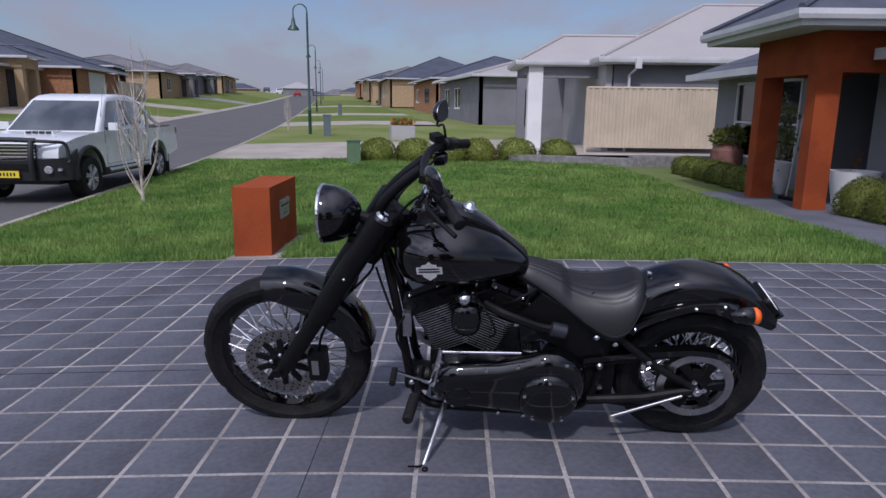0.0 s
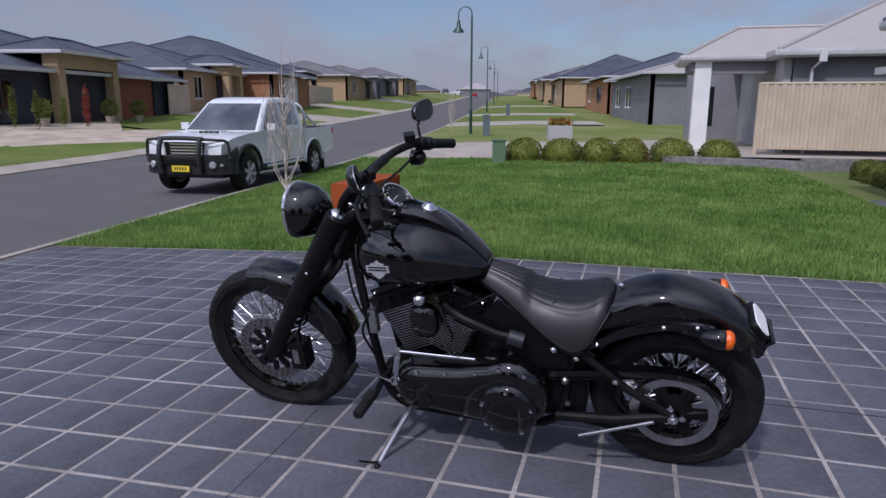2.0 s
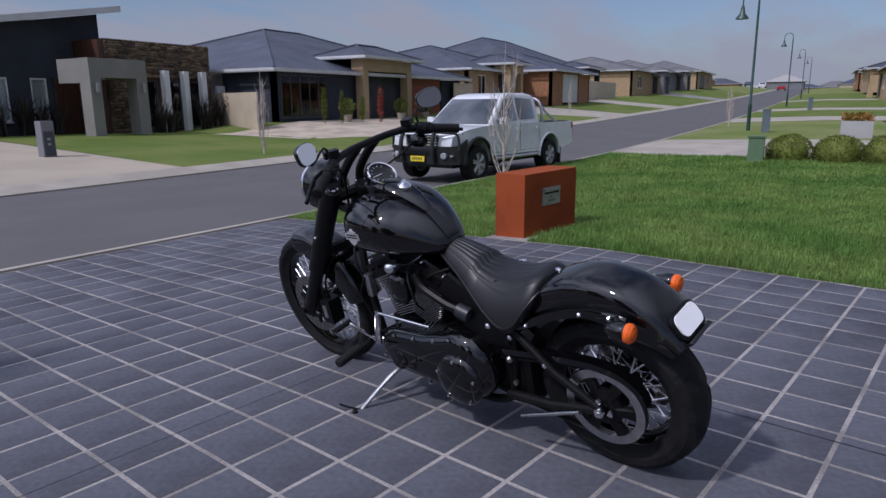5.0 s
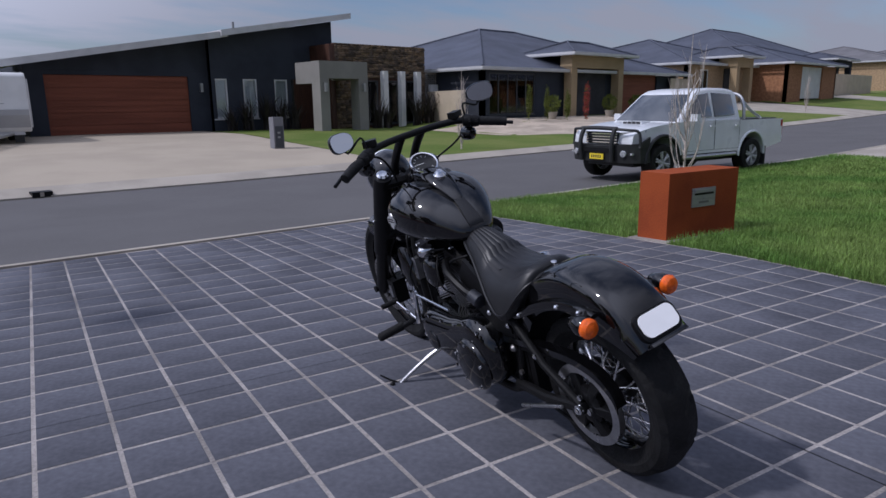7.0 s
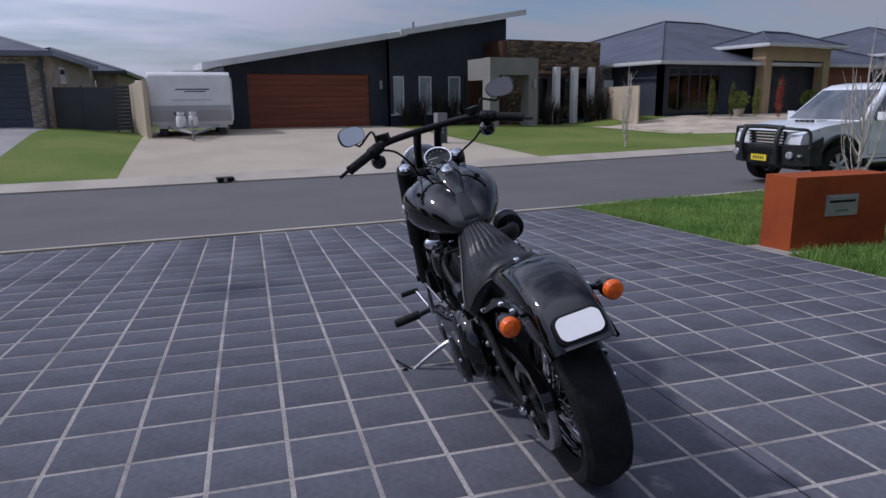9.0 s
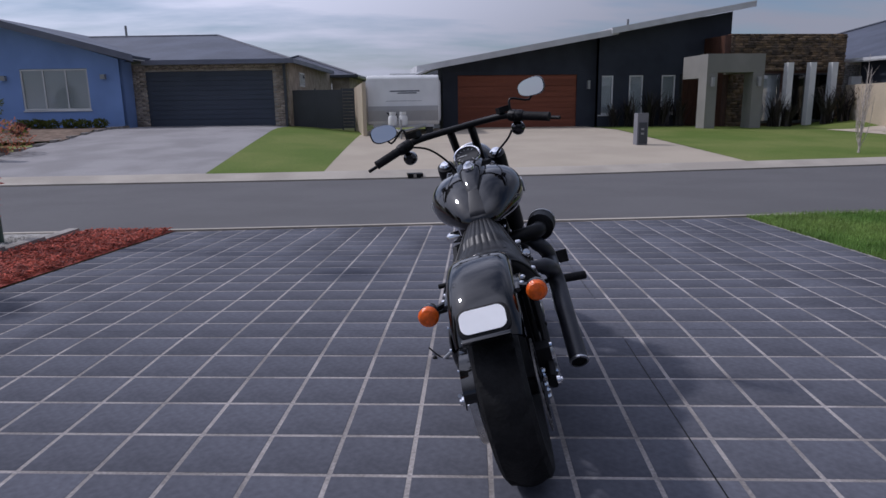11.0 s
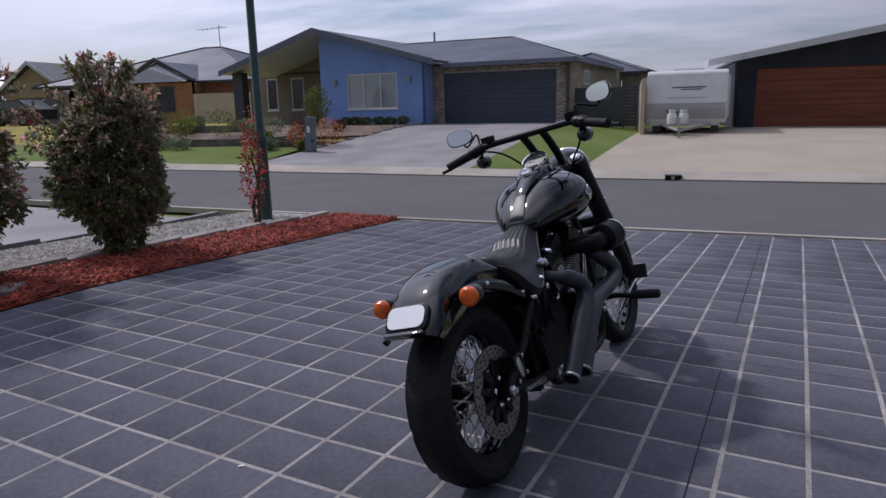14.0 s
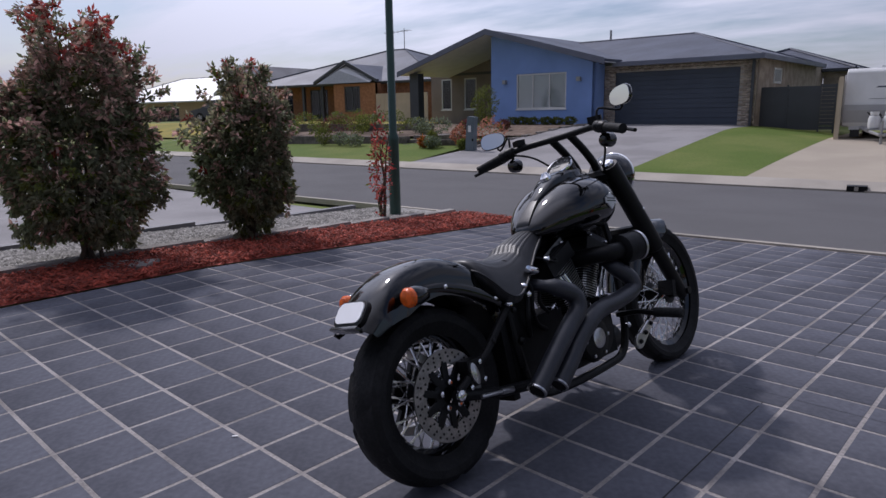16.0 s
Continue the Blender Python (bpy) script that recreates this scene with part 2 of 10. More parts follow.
M["pane_dark"] = glass_mat("tinted_glass", (0.25, 0.28, 0.30), 0.55)
M["pole_green"] = mat("dark_green_paint", (0.016, 0.055, 0.042), 0.4, scale=3, vary=0.15, fine=60, bump=0.05, spec=0.6)
M["green_box"] = mat("green_plastic", (0.10, 0.17, 0.09), 0.6, scale=3, vary=0.1, fine=40, bump=0.05)
M["blue_grey"] = mat("blue_grey_pillar", (0.12, 0.15, 0.17), 0.7, scale=3, vary=0.1, fine=40, bump=0.05)
M["leaf"] = mat("dark_leaf", (0.185, 0.215, 0.115), 0.5, scale=1.5, vary=0.3, fine=20, bump=0, second=(0.225, 0.21, 0.135), island=0.5, spec=0.35, thin=0.62)
M["leaf_tip"] = mat("russet_leaf", (0.60, 0.37, 0.32), 0.6, scale=3, vary=0.3, fine=20, bump=0, second=(0.40, 0.28, 0.21), island=0.4, spec=0.2, thin=0.62)
M["leaf_red"] = mat("red_leaf", (0.50, 0.10, 0.085), 0.5, scale=3, vary=0.3, fine=20, bump=0, second=(0.26, 0.045, 0.035), island=0.5, spec=0.25, thin=0.5)
M["leaf_light"] = mat("hedge_leaf", (0.17, 0.20, 0.045), 0.6, scale=2, vary=0.3, fine=20, bump=0, island=0.4, spec=0.2, thin=0.4)
M["leaf_hedge"] = mat("buxus_leaf", (0.135, 0.155, 0.034), 0.6, scale=2, vary=0.3, fine=20, bump=0, island=0.45, spec=0.2, thin=0.4)
M["leaf_orange"] = mat("orange_leaf", (0.42, 0.13, 0.02), 0.5, scale=3, vary=0.3, fine=20, bump=0, island=0.4, thin=0.4)
M["flax"] = mat("dark_flax", (0.030, 0.024, 0.022), 0.5, scale=2, vary=0.4, fine=20, bump=0, island=0.6)
M["bark"] = mat("bark", (0.085, 0.06, 0.042), 0.9, scale=8, vary=0.3, fine=60, bump=0.5)
M["bark_pale"] = mat("pale_bark", (0.47, 0.41, 0.36), 0.8, scale=8, vary=0.3, fine=60, bump=0.3)

# motorcycle
M["paint"] = mat("black_gloss_paint", (0.0025, 0.0025, 0.003), 0.3, scale=9, vary=0.2, fine=300, bump=0, coat=1.0, spec=0.03, rough_vary=0.03)
M["black"] = mat("satin_black", (0.004, 0.004, 0.0045), 0.45, scale=14, vary=0.3, fine=120, bump=0.03, spec=0.25)
M["matt"] = mat("matt_black", (0.006, 0.006, 0.0066), 0.55, scale=14, vary=0.3, fine=120, bump=0.1, spec=0.2)
M["rubber"] = mat("tyre_rubber", (0.012, 0.012, 0.0125), 0.65, scale=10, vary=0.3, fine=90, bump=0.25, spec=0.2)
M["clay"] = mat("clay_pot", (0.20, 0.095, 0.075), 0.7, scale=5, vary=0.25, fine=40, bump=0.1, spec=0.3)
M["leather"] = mat("black_leather", (0.0085, 0.0085, 0.010), 0.42, scale=12, vary=0.25, fine=230, bump=0.05, spec=0.48)
M["chrome"] = mat("chrome", (0.80, 0.80, 0.81), 0.09, metal=1.0, scale=20, vary=0.05, fine=200, bump=0, rough_vary=0.03)
M["spoke"] = mat("polished_spoke", (0.78, 0.78, 0.79), 0.24, metal=1.0, scale=20, vary=0.05, fine=200, bump=0, rough_vary=0.04)
M["alloy"] = mat("polished_alloy", (0.55, 0.55, 0.55), 0.30, metal=1.0, scale=20, vary=0.15, fine=150, bump=0.05)
M["disc"] = mat("brake_disc_steel", (0.33, 0.315, 0.30), 0.38, metal=1.0, scale=25, vary=0.2, fine=150, bump=0.05)
M["pipe"] = mat("graphite_pipe", (0.022, 0.024, 0.031), 0.38, scale=9, vary=0.2, fine=120, bump=0.03, spec=0.5)
M["amber"] = mat("amber_lens", (0.80, 0.13, 0.010), 0.18, scale=60, vary=0.2, fine=300, bump=0.15, spec=0.5)
M["plate"] = mat("plate_white", (0.92, 0.92, 0.92), 0.4, scale=20, vary=0.02, fine=200, bump=0)
M["mirror"] = mat("mirror_glass", (0.85, 0.87, 0.88), 0.02, metal=1.0, scale=2, vary=0.0, fine=2, bump=0, rough_vary=0.0)
M["dial"] = mat("dial_face", (0.02, 0.02, 0.02), 0.4, scale=30, vary=0.2, fine=60, bump=0)
M["lens"] = glass_mat("clear_lens", (0.9, 0.92, 0.93), 0.45)
M["badge"] = mat("badge_silver", (0.72, 0.72, 0.72), 0.32, metal=0.6, scale=20, vary=0.1, fine=200, bump=0)

# ---------------------------------------------------------------- mesh helpers
def add(bm, verts, faces):
    vs = [bm.verts.new(v) for v in verts]
    for f in faces:
        try:
            bm.faces.new([vs[i] for i in f])
        except ValueError:
            pass
    return vs


BOX_FACES = [(0, 3, 2, 1), (4, 5, 6, 7), (0, 1, 5, 4), (1, 2, 6, 5), (2, 3, 7, 6), (3, 0, 4, 7)]


def box(bm, x0, x1, y0, y1, z0, z1):
    return add(bm, [(x0, y0, z0), (x1, y0, z0), (x1, y1, z0), (x0, y1, z0), (x0, y0, z1), (x1, y0, z1), (x1, y1, z1), (x0, y1, z1)], BOX_FACES)


def bevel(bm, width, segments=2, angle=30):
    edges = [e for e in bm.edges if len(e.link_faces) == 2 and e.calc_face_angle(0) > radians(angle)]
    if edges:
        bmesh.ops.bevel(bm, geom=edges, offset=width, segments=segments, profile=0.6, affect="EDGES", clamp_overlap=True)
    return bm


def rbox(x0, x1, y0, y1, z0, z1, r=0.01, segments=2):
    bm = bmesh.new()
    box(bm, x0, x1, y0, y1, z0, z1)
    return bevel(bm, r, segments)


def frame_axes(d):
    d = Vector(d).normalized()
    a = d.cross(Vector((0, 0, 1)) if abs(d.z) < 0.95 else Vector((1, 0, 0))).normalized()
    return d, a, d.cross(a)


def ring_strip(bm, rings, closed_ends=True, loop=False):
    """Skin over rings of equal length."""
    vr = [[bm.verts.new(p) for p in r] for r in rings]
    n = len(vr[0])
    for i in range(len(vr) - (0 if loop else 1)):
        a, b = vr[i], vr[(i + 1) % len(vr)]
        for j in range(n):
            bm.faces.new((a[j], a[(j + 1) % n], b[(j + 1) % n], b[j]))
    if closed_ends and not loop:
        bm.faces.new(list(reversed(vr[0])))
        bm.faces.new(vr[-1])
    return vr


def tube(bm, pts, r, sides=10, loop=False):
    """A round bar along points; r is one radius or one for each point."""
    pts = [Vector(p) for p in pts]
    rings, prev = [], None
    for i, p in enumerate(pts):
        if loop:
            d = pts[(i + 1) % len(pts)] - pts[i - 1]
        else:
            d = pts[min(i + 1, len(pts) - 1)] - pts[max(i - 1, 0)]
        d.normalize()
        if prev is None:
            _, a, _ = frame_axes(d)
        else:
            a = prev - d * prev.dot(d)
            a.normalize()
        prev = a
        b = d.cross(a)
        rad = r[i] if isinstance(r, (list, tuple)) else r
        rings.append([p + a * (rad * math.cos(2 * math.pi * k / sides)) + b * (rad * math.sin(2 * math.pi * k / sides)) for k in range(sides)])
    ring_strip(bm, rings, True, loop)
    return bm


def smooth_pts(pts, n=6):
    """Catmull-Rom through points."""
    pts = [Vector(p) for p in pts]
    out = []
    for i in range(len(pts) - 1):
        p0, p1, p2, p3 = pts[max(i - 1, 0)], pts[i], pts[i + 1], pts[min(i + 2, len(pts) - 1)]
        for k in range(n):
            t = k / n
            out.append(0.5 * ((2 * p1) + (p2 - p0) * t + (2 * p0 - 5 * p1 + 4 * p2 - p3) * t * t + (3 * p1 - p0 - 3 * p2 + p3) * t ** 3))
    out.append(pts[-1])
    return out


def cyl(bm, p, q, r, r2=None, sides=16):
    return tube(bm, [p, q], [r, r if r2 is None else r2], sides)


def lathe(bm, profile, centre, axis, sides=24, loop=False):
    """Turn (radius, along) points about an axis through centre."""
    d, a, b = frame_axes(axis)
    c = Vector(centre)
    rings = [[c + d * h + (a * math.cos(2 * math.pi * k / sides) + b * math.sin(2 * math.pi * k / sides)) * max(r, 1e-4) for k in range(sides)]
             for r, h in profile]
    ring_strip(bm, rings, True, loop)
    return bm


def prism(bm, outline, y0, y1):
    """An (x, z) outline pushed out from y0 to y1."""
    n = len(outline)
    v = [(x, y0, z) for x, z in outline] + [(x, y1, z) for x, z in outline]
    f = [tuple(range(n)), tuple(reversed(range(n, 2 * n)))] + [(i, i + n, (i + 1) % n + n, (i + 1) % n) for i in range(n)]
    add(bm, v, f)
    return bm


def done(bm, name, material, parent=None, label="", smooth=0.0):
    """Links a bmesh as one mesh object; smooth: faces that meet under that many degrees are shaded round."""
    bmesh.ops.recalc_face_normals(bm, faces=bm.faces)
    me = bpy.data.meshes.new(name)
    if smooth:
        for f in bm.faces:
            f.smooth = True
        for e in bm.edges:
            if len(e.link_faces) == 2 and e.calc_face_angle(0) > radians(smooth):
                e.smooth = False
    bm.to_mesh(me)
    bm.free()
    for q in (material if isinstance(material, (list, tuple)) else [material]):
        me.materials.append(M[q] if isinstance(q, str) else q)
    ob = new(name, me)
    if parent is not None:
        ob.parent = parent
    if label:
        ob["label"] = label
    return ob


def part(name, bm, material, parent, label="", smooth=35.0):
    return done(bm, name, material, parent, label, smooth)


def thing(name, m, label, category, group="", kind=""):
    """An Empty at a thing's base; what stands over the road is set back with its lot."""
    ob = new(name)
    if m.translation.y > interp(m.translation.x, FAR) - 0.5:
        m = LOTS @ m
    ob.empty_display_size = 0.1
    ob.matrix_basis = m
    return tagged(ob, label, category, group, kind)


def structure(name, bm, material, label="", category="", smooth=0.0):
    ob = done(bm, name, material, None, "", smooth)
    return tagged(ob, label, category, "", "structure")


def raw_mesh(name, co, faces, material, parent=None, mat_index=None):
    """A mesh from numpy arrays: co (n, 3), faces (m, k)."""
    me = bpy.data.meshes.new(name)
    k = faces.shape[1]
    me.vertices.add(len(co))
    me.vertices.foreach_set("co", np.asarray(co, dtype=np.float32).ravel())
    me.loops.add(faces.size)
    me.loops.foreach_set("vertex_index", faces.astype(np.int32).ravel())
    me.polygons.add(len(faces))
    me.polygons.foreach_set("loop_start", np.arange(0, faces.size, k, dtype=np.int32))
    me.polygons.foreach_set("loop_total", np.full(len(faces), k, dtype=np.int32))
    for q in (material if isinstance(material, (list, tuple)) else [material]):
        me.materials.append(M[q])
    if mat_index is not None:
        me.polygons.foreach_set("material_index", np.asarray(mat_index, dtype=np.int32))
    me.update(calc_edges=True)
    ob = new(name, me)
    if parent is not None:
        ob.parent = parent
    return ob


def leaf_cloud(rng, centres, normals, length, width, tilt=0.7):
    """Folded leaf shapes (two triangles each) at centres, turned at random about their outward way. Returns co, faces."""
    n = len(centres)
    d = normals + rng.normal(0, tilt, (n, 3))
    d /= np.linalg.norm(d, axis=1)[:, None] + 1e-9
    r = rng.normal(0, 1, (n, 3))
    s = np.cross(d, r)
    s /= np.linalg.norm(s, axis=1)[:, None] + 1e-9
    up = np.cross(s, d)
    ln = length * rng.uniform(0.6, 1.3, (n, 1))
    wd = width * rng.uniform(0.7, 1.2, (n, 1))
    a = centres
    b = centres + d * ln * 0.5 + s * wd * 0.5 + up * wd * 0.15
    c = centres + d * ln
    e = centres + d * ln * 0.5 - s * wd * 0.5 + up * wd * 0.15
    co = np.stack([a, b, c, e], 1).reshape(-1, 3)
    i = np.arange(n)[:, None] * 4
    f = np.concatenate([i + np.array([[0, 1, 2]]), i + np.array([[0, 2, 3]])], 0)
    return co, f

# ---------------------------------------------------------------- plan
GRID = radians(11)                 # the driveway's tile lines against the road
TILE = 0.265
CU, SU = math.cos(GRID), math.sin(GRID)


def W(u, v):
    """Driveway lines to world."""
    return (u * CU + v * SU, -u * SU + v * CU)


def interp(x, table):
    return float(np.interp(x, [a for a, _ in table], [b for _, b in table]))


NEAR = [(-400, 60), (-60, 12.5), (-30, 8.5), (-12, 6.07), (-2.4, 4.93), (4.3, 4.33), (10, 3.92), (15, 3.64), (23, 3.2), (35, 2.8), (60, 2.4), (120, 1.7), (1500, 0)]
FAR = [(-400, 68), (-60, 19.2), (-30, 14.6), (-12, 11.8), (-2.4, 10.5), (4.3, 9.95), (10, 9.95), (15, 10.0), (23, 9.9), (35, 9.6), (60, 9.2), (120, 8.6), (1500, 7)]
ROAD_Z = [(-1500, -6), (-60, -0.75), (-20, -0.3), (-5, -0.24), (10, -0.24), (16, -0.24), (23, -0.15), (35, 0.03), (60, 0.52), (100, 1.37), (200, 3.9), (400, 4.5), (1500, 4.8)]
PAD_Z = [(-1500, -6), (-60, 0.55), (-27, 0.62), (-12, 0.54), (-3, 0.51), (-1.6, 0.41), (0.2, 0.21), (5, 0.26), (17, 0.15), (20.5, 0.53), (30, 0.49), (41, 0.98), (71, 1.67), (110, 2.95), (200, 5.1), (400, 6.4), (1500, 6.6)]
NEAR_Z = [(-1500, -6), (-20, -0.2), (-6, -0.05), (-3, 0.0), (4, 0.0), (7, -0.09), (13, -0.15), (18, -0.07), (24, 0.01), (35, 0.23), (60, 0.7), (100, 1.65), (200, 4.3), (400, 4.9), (1500, 5.0)]


def fall(d):
    """Share of the drop to the street at a distance d from its edge; d may be an array."""
    t = np.clip((4.7 - np.asarray(d, dtype=float)) / 4.7, 0, 1)
    return np.where(t < 0.12, t * t / 0.24, t - 0.06) / 0.94


EYE = Vector((-0.5, -2.8, 1.2))
LOTS = Matrix.Translation(EYE) @ Matrix.Scale(1.14, 4) @ Matrix.Translation(-EYE)      # sets the lots over the road back


def settle(x, y, z):
    """A point of the ground, with the far side set back."""
    yn, yf = interp(x, NEAR), interp(x, FAR)
    k = 1 + 0.14 * sstep(0, 1, (y - yn) / (yf - yn))
    return EYE + (Vector((x, y, z)) - EYE) * k


def sink(x, y):
    """How far a lot lies below the level of the driveway's crest."""
    return -0.0113 * math.hypot(x + 1.0, y + 1.5)


def sstep(a, b, x):
    t = min(1.0, max(0.0, (x - a) / (b - a)))
    return t * t * (3 - 2 * t)


def G(x, y):
    """Height of the ground."""
    zr, yn, yf = interp(x, ROAD_Z), interp(x, NEAR), interp(x, FAR)
    if y < yn:
        nz = interp(x, NEAR_Z)
        return nz + (zr + 0.05 - nz) * float(fall(yn - y))
    if y > yf:
        return zr + 0.10 * sstep(0, 0.45, y - yf) + (interp(x, PAD_Z) - zr - 0.10) * min(1.0, max(0.0, (y - yf - 0.45) / 8.6))
    return zr


def sheet(name, rows, material, lift=0.0, label="", category="", thick=0.0, ground=True):
    """A sheet over rows of (x, y) points, lying on the ground."""
    bm = bmesh.new()
    vr = [[bm.verts.new(settle(x, y, (G(x, y) if ground else 0) + lift)) for x, y in r] for r in rows]
    for a, b in zip(vr, vr[1:]):
        for i in range(len(a) - 1):
            bm.faces.new((a[i], a[i + 1], b[i + 1], b[i]))
    bmesh.ops.recalc_face_normals(bm, faces=bm.faces)
    if sum(f.normal.z for f in bm.faces) < 0:
        bmesh.ops.reverse_faces(bm, faces=bm.faces)
    if thick:
        r = bmesh.ops.extrude_face_region(bm, geom=bm.faces[:])
        bmesh.ops.translate(bm, vec=(0, 0, -thick), verts=[v for v in r["geom"] if isinstance(v, bmesh.types.BMVert)])
    ob = done(bm, name, material, None, "", 30)
    return tagged(ob, label, category, "", "structure")


def span(a, b, n):
    return [a + (b - a) * i / n for i in range(n + 1)]


# the ground, out to the horizon
gx = [-1500, -700, -350, -180, -100] + span(-60, -20, 8) + span(-17, 40, 38) + span(45, 120, 15) + [140, 170, 200, 250, 320, 400, 600, 900, 1500]
cross = [-1500, -500, -200, -100, -60, -40, -25, -18, -12, -8, -5, -3.5, -2.5, -1.5, -0.7, 0]
rows = []
for x in gx:
    yn, yf = interp(x, NEAR), interp(x, FAR)
    ys = [yn + c for c in cross] + [yn + (yf - yn) * 0.33, yn + (yf - yn) * 0.66, yf] + [yf + c for c in (0.3, 0.6, 1.5, 3, 4.5, 6, 7.5, 9, 12, 18, 30, 50, 80, 150, 300, 600, 1500)]
    rows.append([(x, y) for y in ys])
sheet("ground", rows, "verge", -0.05, "sparse grass ground of the housing estate", "ground")

# road, with concrete edge strips
rx = [-400, -200, -100] + span(-60, 40, 50) + span(45, 120, 15) + [150, 200, 260, 330, 420, 600]
sheet("road", [[(x, interp(x, NEAR) + (interp(x, FAR) - interp(x, NEAR)) * k / 6) for k in range(7)] for x in rx], "asphalt", 0.0,
      "dark grey asphalt street", "road")
for side, table, w0, w1, name in ((-1, NEAR, -0.12, 0.03, "kerb_near"), (1, FAR, -0.02, 0.52, "kerb_far")):
    rr = []
    for x in rx:
        y = interp(x, table)
        rr.append([(x, y + w0 + (w1 - w0) * k / 3) for k in range(4)])
    sheet(name, rr, "concrete", 0.03, "pale concrete roll kerb along the street", "kerb", 0.08)

# tiled driveway: a bed of grout, with the tiles laid on it further down
U0, U1, V0 = -3.18, 3.47, -8.6


def drive_end(u):
    """The driveway's end at the street, along a tile line."""
    lo, hi = 0.0, 8.0
    for _ in range(30):
        mid = (lo + hi) / 2
        x, y = W(u, mid)
        if y < interp(x, NEAR) - 0.13:
            lo = mid
        else:
            hi = mid
    return lo


bed = []
for u in span(U0, U1, 50):
    e = drive_end(u)
    bed.append([W(u, V0 + (e - V0) * k / 132) for k in range(133)])
driveway = sheet("driveway", bed, "grout", 0.0101, "driveway of charcoal square tiles with pale joints", "driveway", 0.10)

# ---------------------------------------------------------------- house helpers
def wall_bm(bm, p0, p1, z0, z1, th, openings=()):
    """An upright wall from p0 to p1 (x, y), with thickness to its left side, and openings (a0, a1, b0, b1) along and up: one shell."""
    p0, p1 = Vector((*p0, 0)), Vector((*p1, 0))
    d = p1 - p0
    ln = d.length
    d.normalize()
    nrm = Vector((-d.y, d.x, 0)) * th
    xs = sorted({0.0, ln, *[min(ln, max(0, o[0])) for o in openings], *[min(ln, max(0, o[1])) for o in openings]})
    zs = sorted({z0, z1, *[min(z1, max(z0, o[2])) for o in openings], *[min(z1, max(z0, o[3])) for o in openings]})
    known = {}

    def vert(i, k, side):
        if (i, k, side) not in known:
            q = p0 + d * xs[i] + (nrm if side else Vector((0, 0, 0)))
            known[(i, k, side)] = bm.verts.new((q.x, q.y, zs[k]))
        return known[(i, k, side)]

    def solid(i, k):
        if not (0 <= i < len(xs) - 1 and 0 <= k < len(zs) - 1):
            return False
        cx, cz = (xs[i] + xs[i + 1]) / 2, (zs[k] + zs[k + 1]) / 2
        return not any(o[0] < cx < o[1] and o[2] < cz < o[3] for o in openings)

    for i in range(len(xs) - 1):
        for k in range(len(zs) - 1):
            if not solid(i, k):
                continue
            for side in (0, 1):
                bm.faces.new([vert(i, k, side), vert(i + 1, k, side), vert(i + 1, k + 1, side), vert(i, k + 1, side)])
            for di, dk, a, b in ((-1, 0, (i, k), (i, k + 1)), (1, 0, (i + 1, k), (i + 1, k + 1)), (0, -1, (i, k), (i + 1, k)), (0, 1, (i, k + 1), (i + 1, k + 1))):
                if not solid(i + di, k + dk):
                    bm.faces.new([vert(*a, 0), vert(*b, 0), vert(*b, 1), vert(*a, 1)])
    return bm


def wall(parent, name, p0, p1, z0, z1, material, openings=(), th=0.22):
    return done(wall_bm(bmesh.new(), p0, p1, z0, z1, th, openings), name, material, parent)


def hip_roof(parent, x0, x1, y0, y1, ze, rise, material, gutter="gutter", over=0.5, name="roof"):
    """A hipped roof over a rectangle, with a soffit, and a gutter round its eaves."""
    a, b, c, d = x0 - over, x1 + over, y0 - over, y1 + over
    h = min(b - a, d - c) / 2
    if b - a >= d - c:
        r0, r1 = (a + h, (c + d) / 2), (b - h, (c + d) / 2)
    else:
        r0, r1 = ((a + b) / 2, c + h), ((a + b) / 2, d - h)
    bm = bmesh.new()
    vs = [(a, c, ze), (b, c, ze), (b, d, ze), (a, d, ze), (*r0, ze + rise), (*r1, ze + rise)]
    if b - a >= d - c:
        fs = [(0, 1, 5, 4), (2, 3, 4, 5), (0, 4, 3), (1, 2, 5)]
    else:
        fs = [(0, 1, 4), (1, 2, 5, 4), (2, 3, 5), (3, 0, 4, 5)]
    add(bm, vs, fs + [(3, 2, 1, 0)])
    roof = done(bm, name, material, parent)
    corners = [Vector(v) for v in vs]
    up = Vector((0, 0, 0.02))
    for i, j in ((0, 4), (1, 5 if b - a >= d - c else 4), (2, 5), (3, 4 if b - a >= d - c else 5), (4, 5)):
        if (corners[i] - corners[j]).length > 0.2:
            bm = bmesh.new()
            tube(bm, [corners[i] + up, corners[j] + up], 0.06, 6)
            done(bm, "ridge_cap", material, roof)
    gutter_ring(parent, a, b, c, d, ze, gutter)
    return roof


def gutter_ring(parent, a, b, c, d, ze, gutter):
    """A gutter right round a rectangle of eaves."""
    rings = []
    for x, y, sx, sy in ((a, c, -1, -1), (b, c, 1, -1), (b, d, 1, 1), (a, d, -1, 1)):
        rings.append([(x + sx * o, y + sy * o, ze + z) for o, z in ((0, -0.14), (0.09, -0.14), (0.11, -0.09), (0.11, 0.012), (0.09, 0.012), (0.08, -0.06), (0, -0.06))])
    bm = bmesh.new()
    ring_strip(bm, rings, False, True)
    return done(bm, "gutter", gutter, parent)


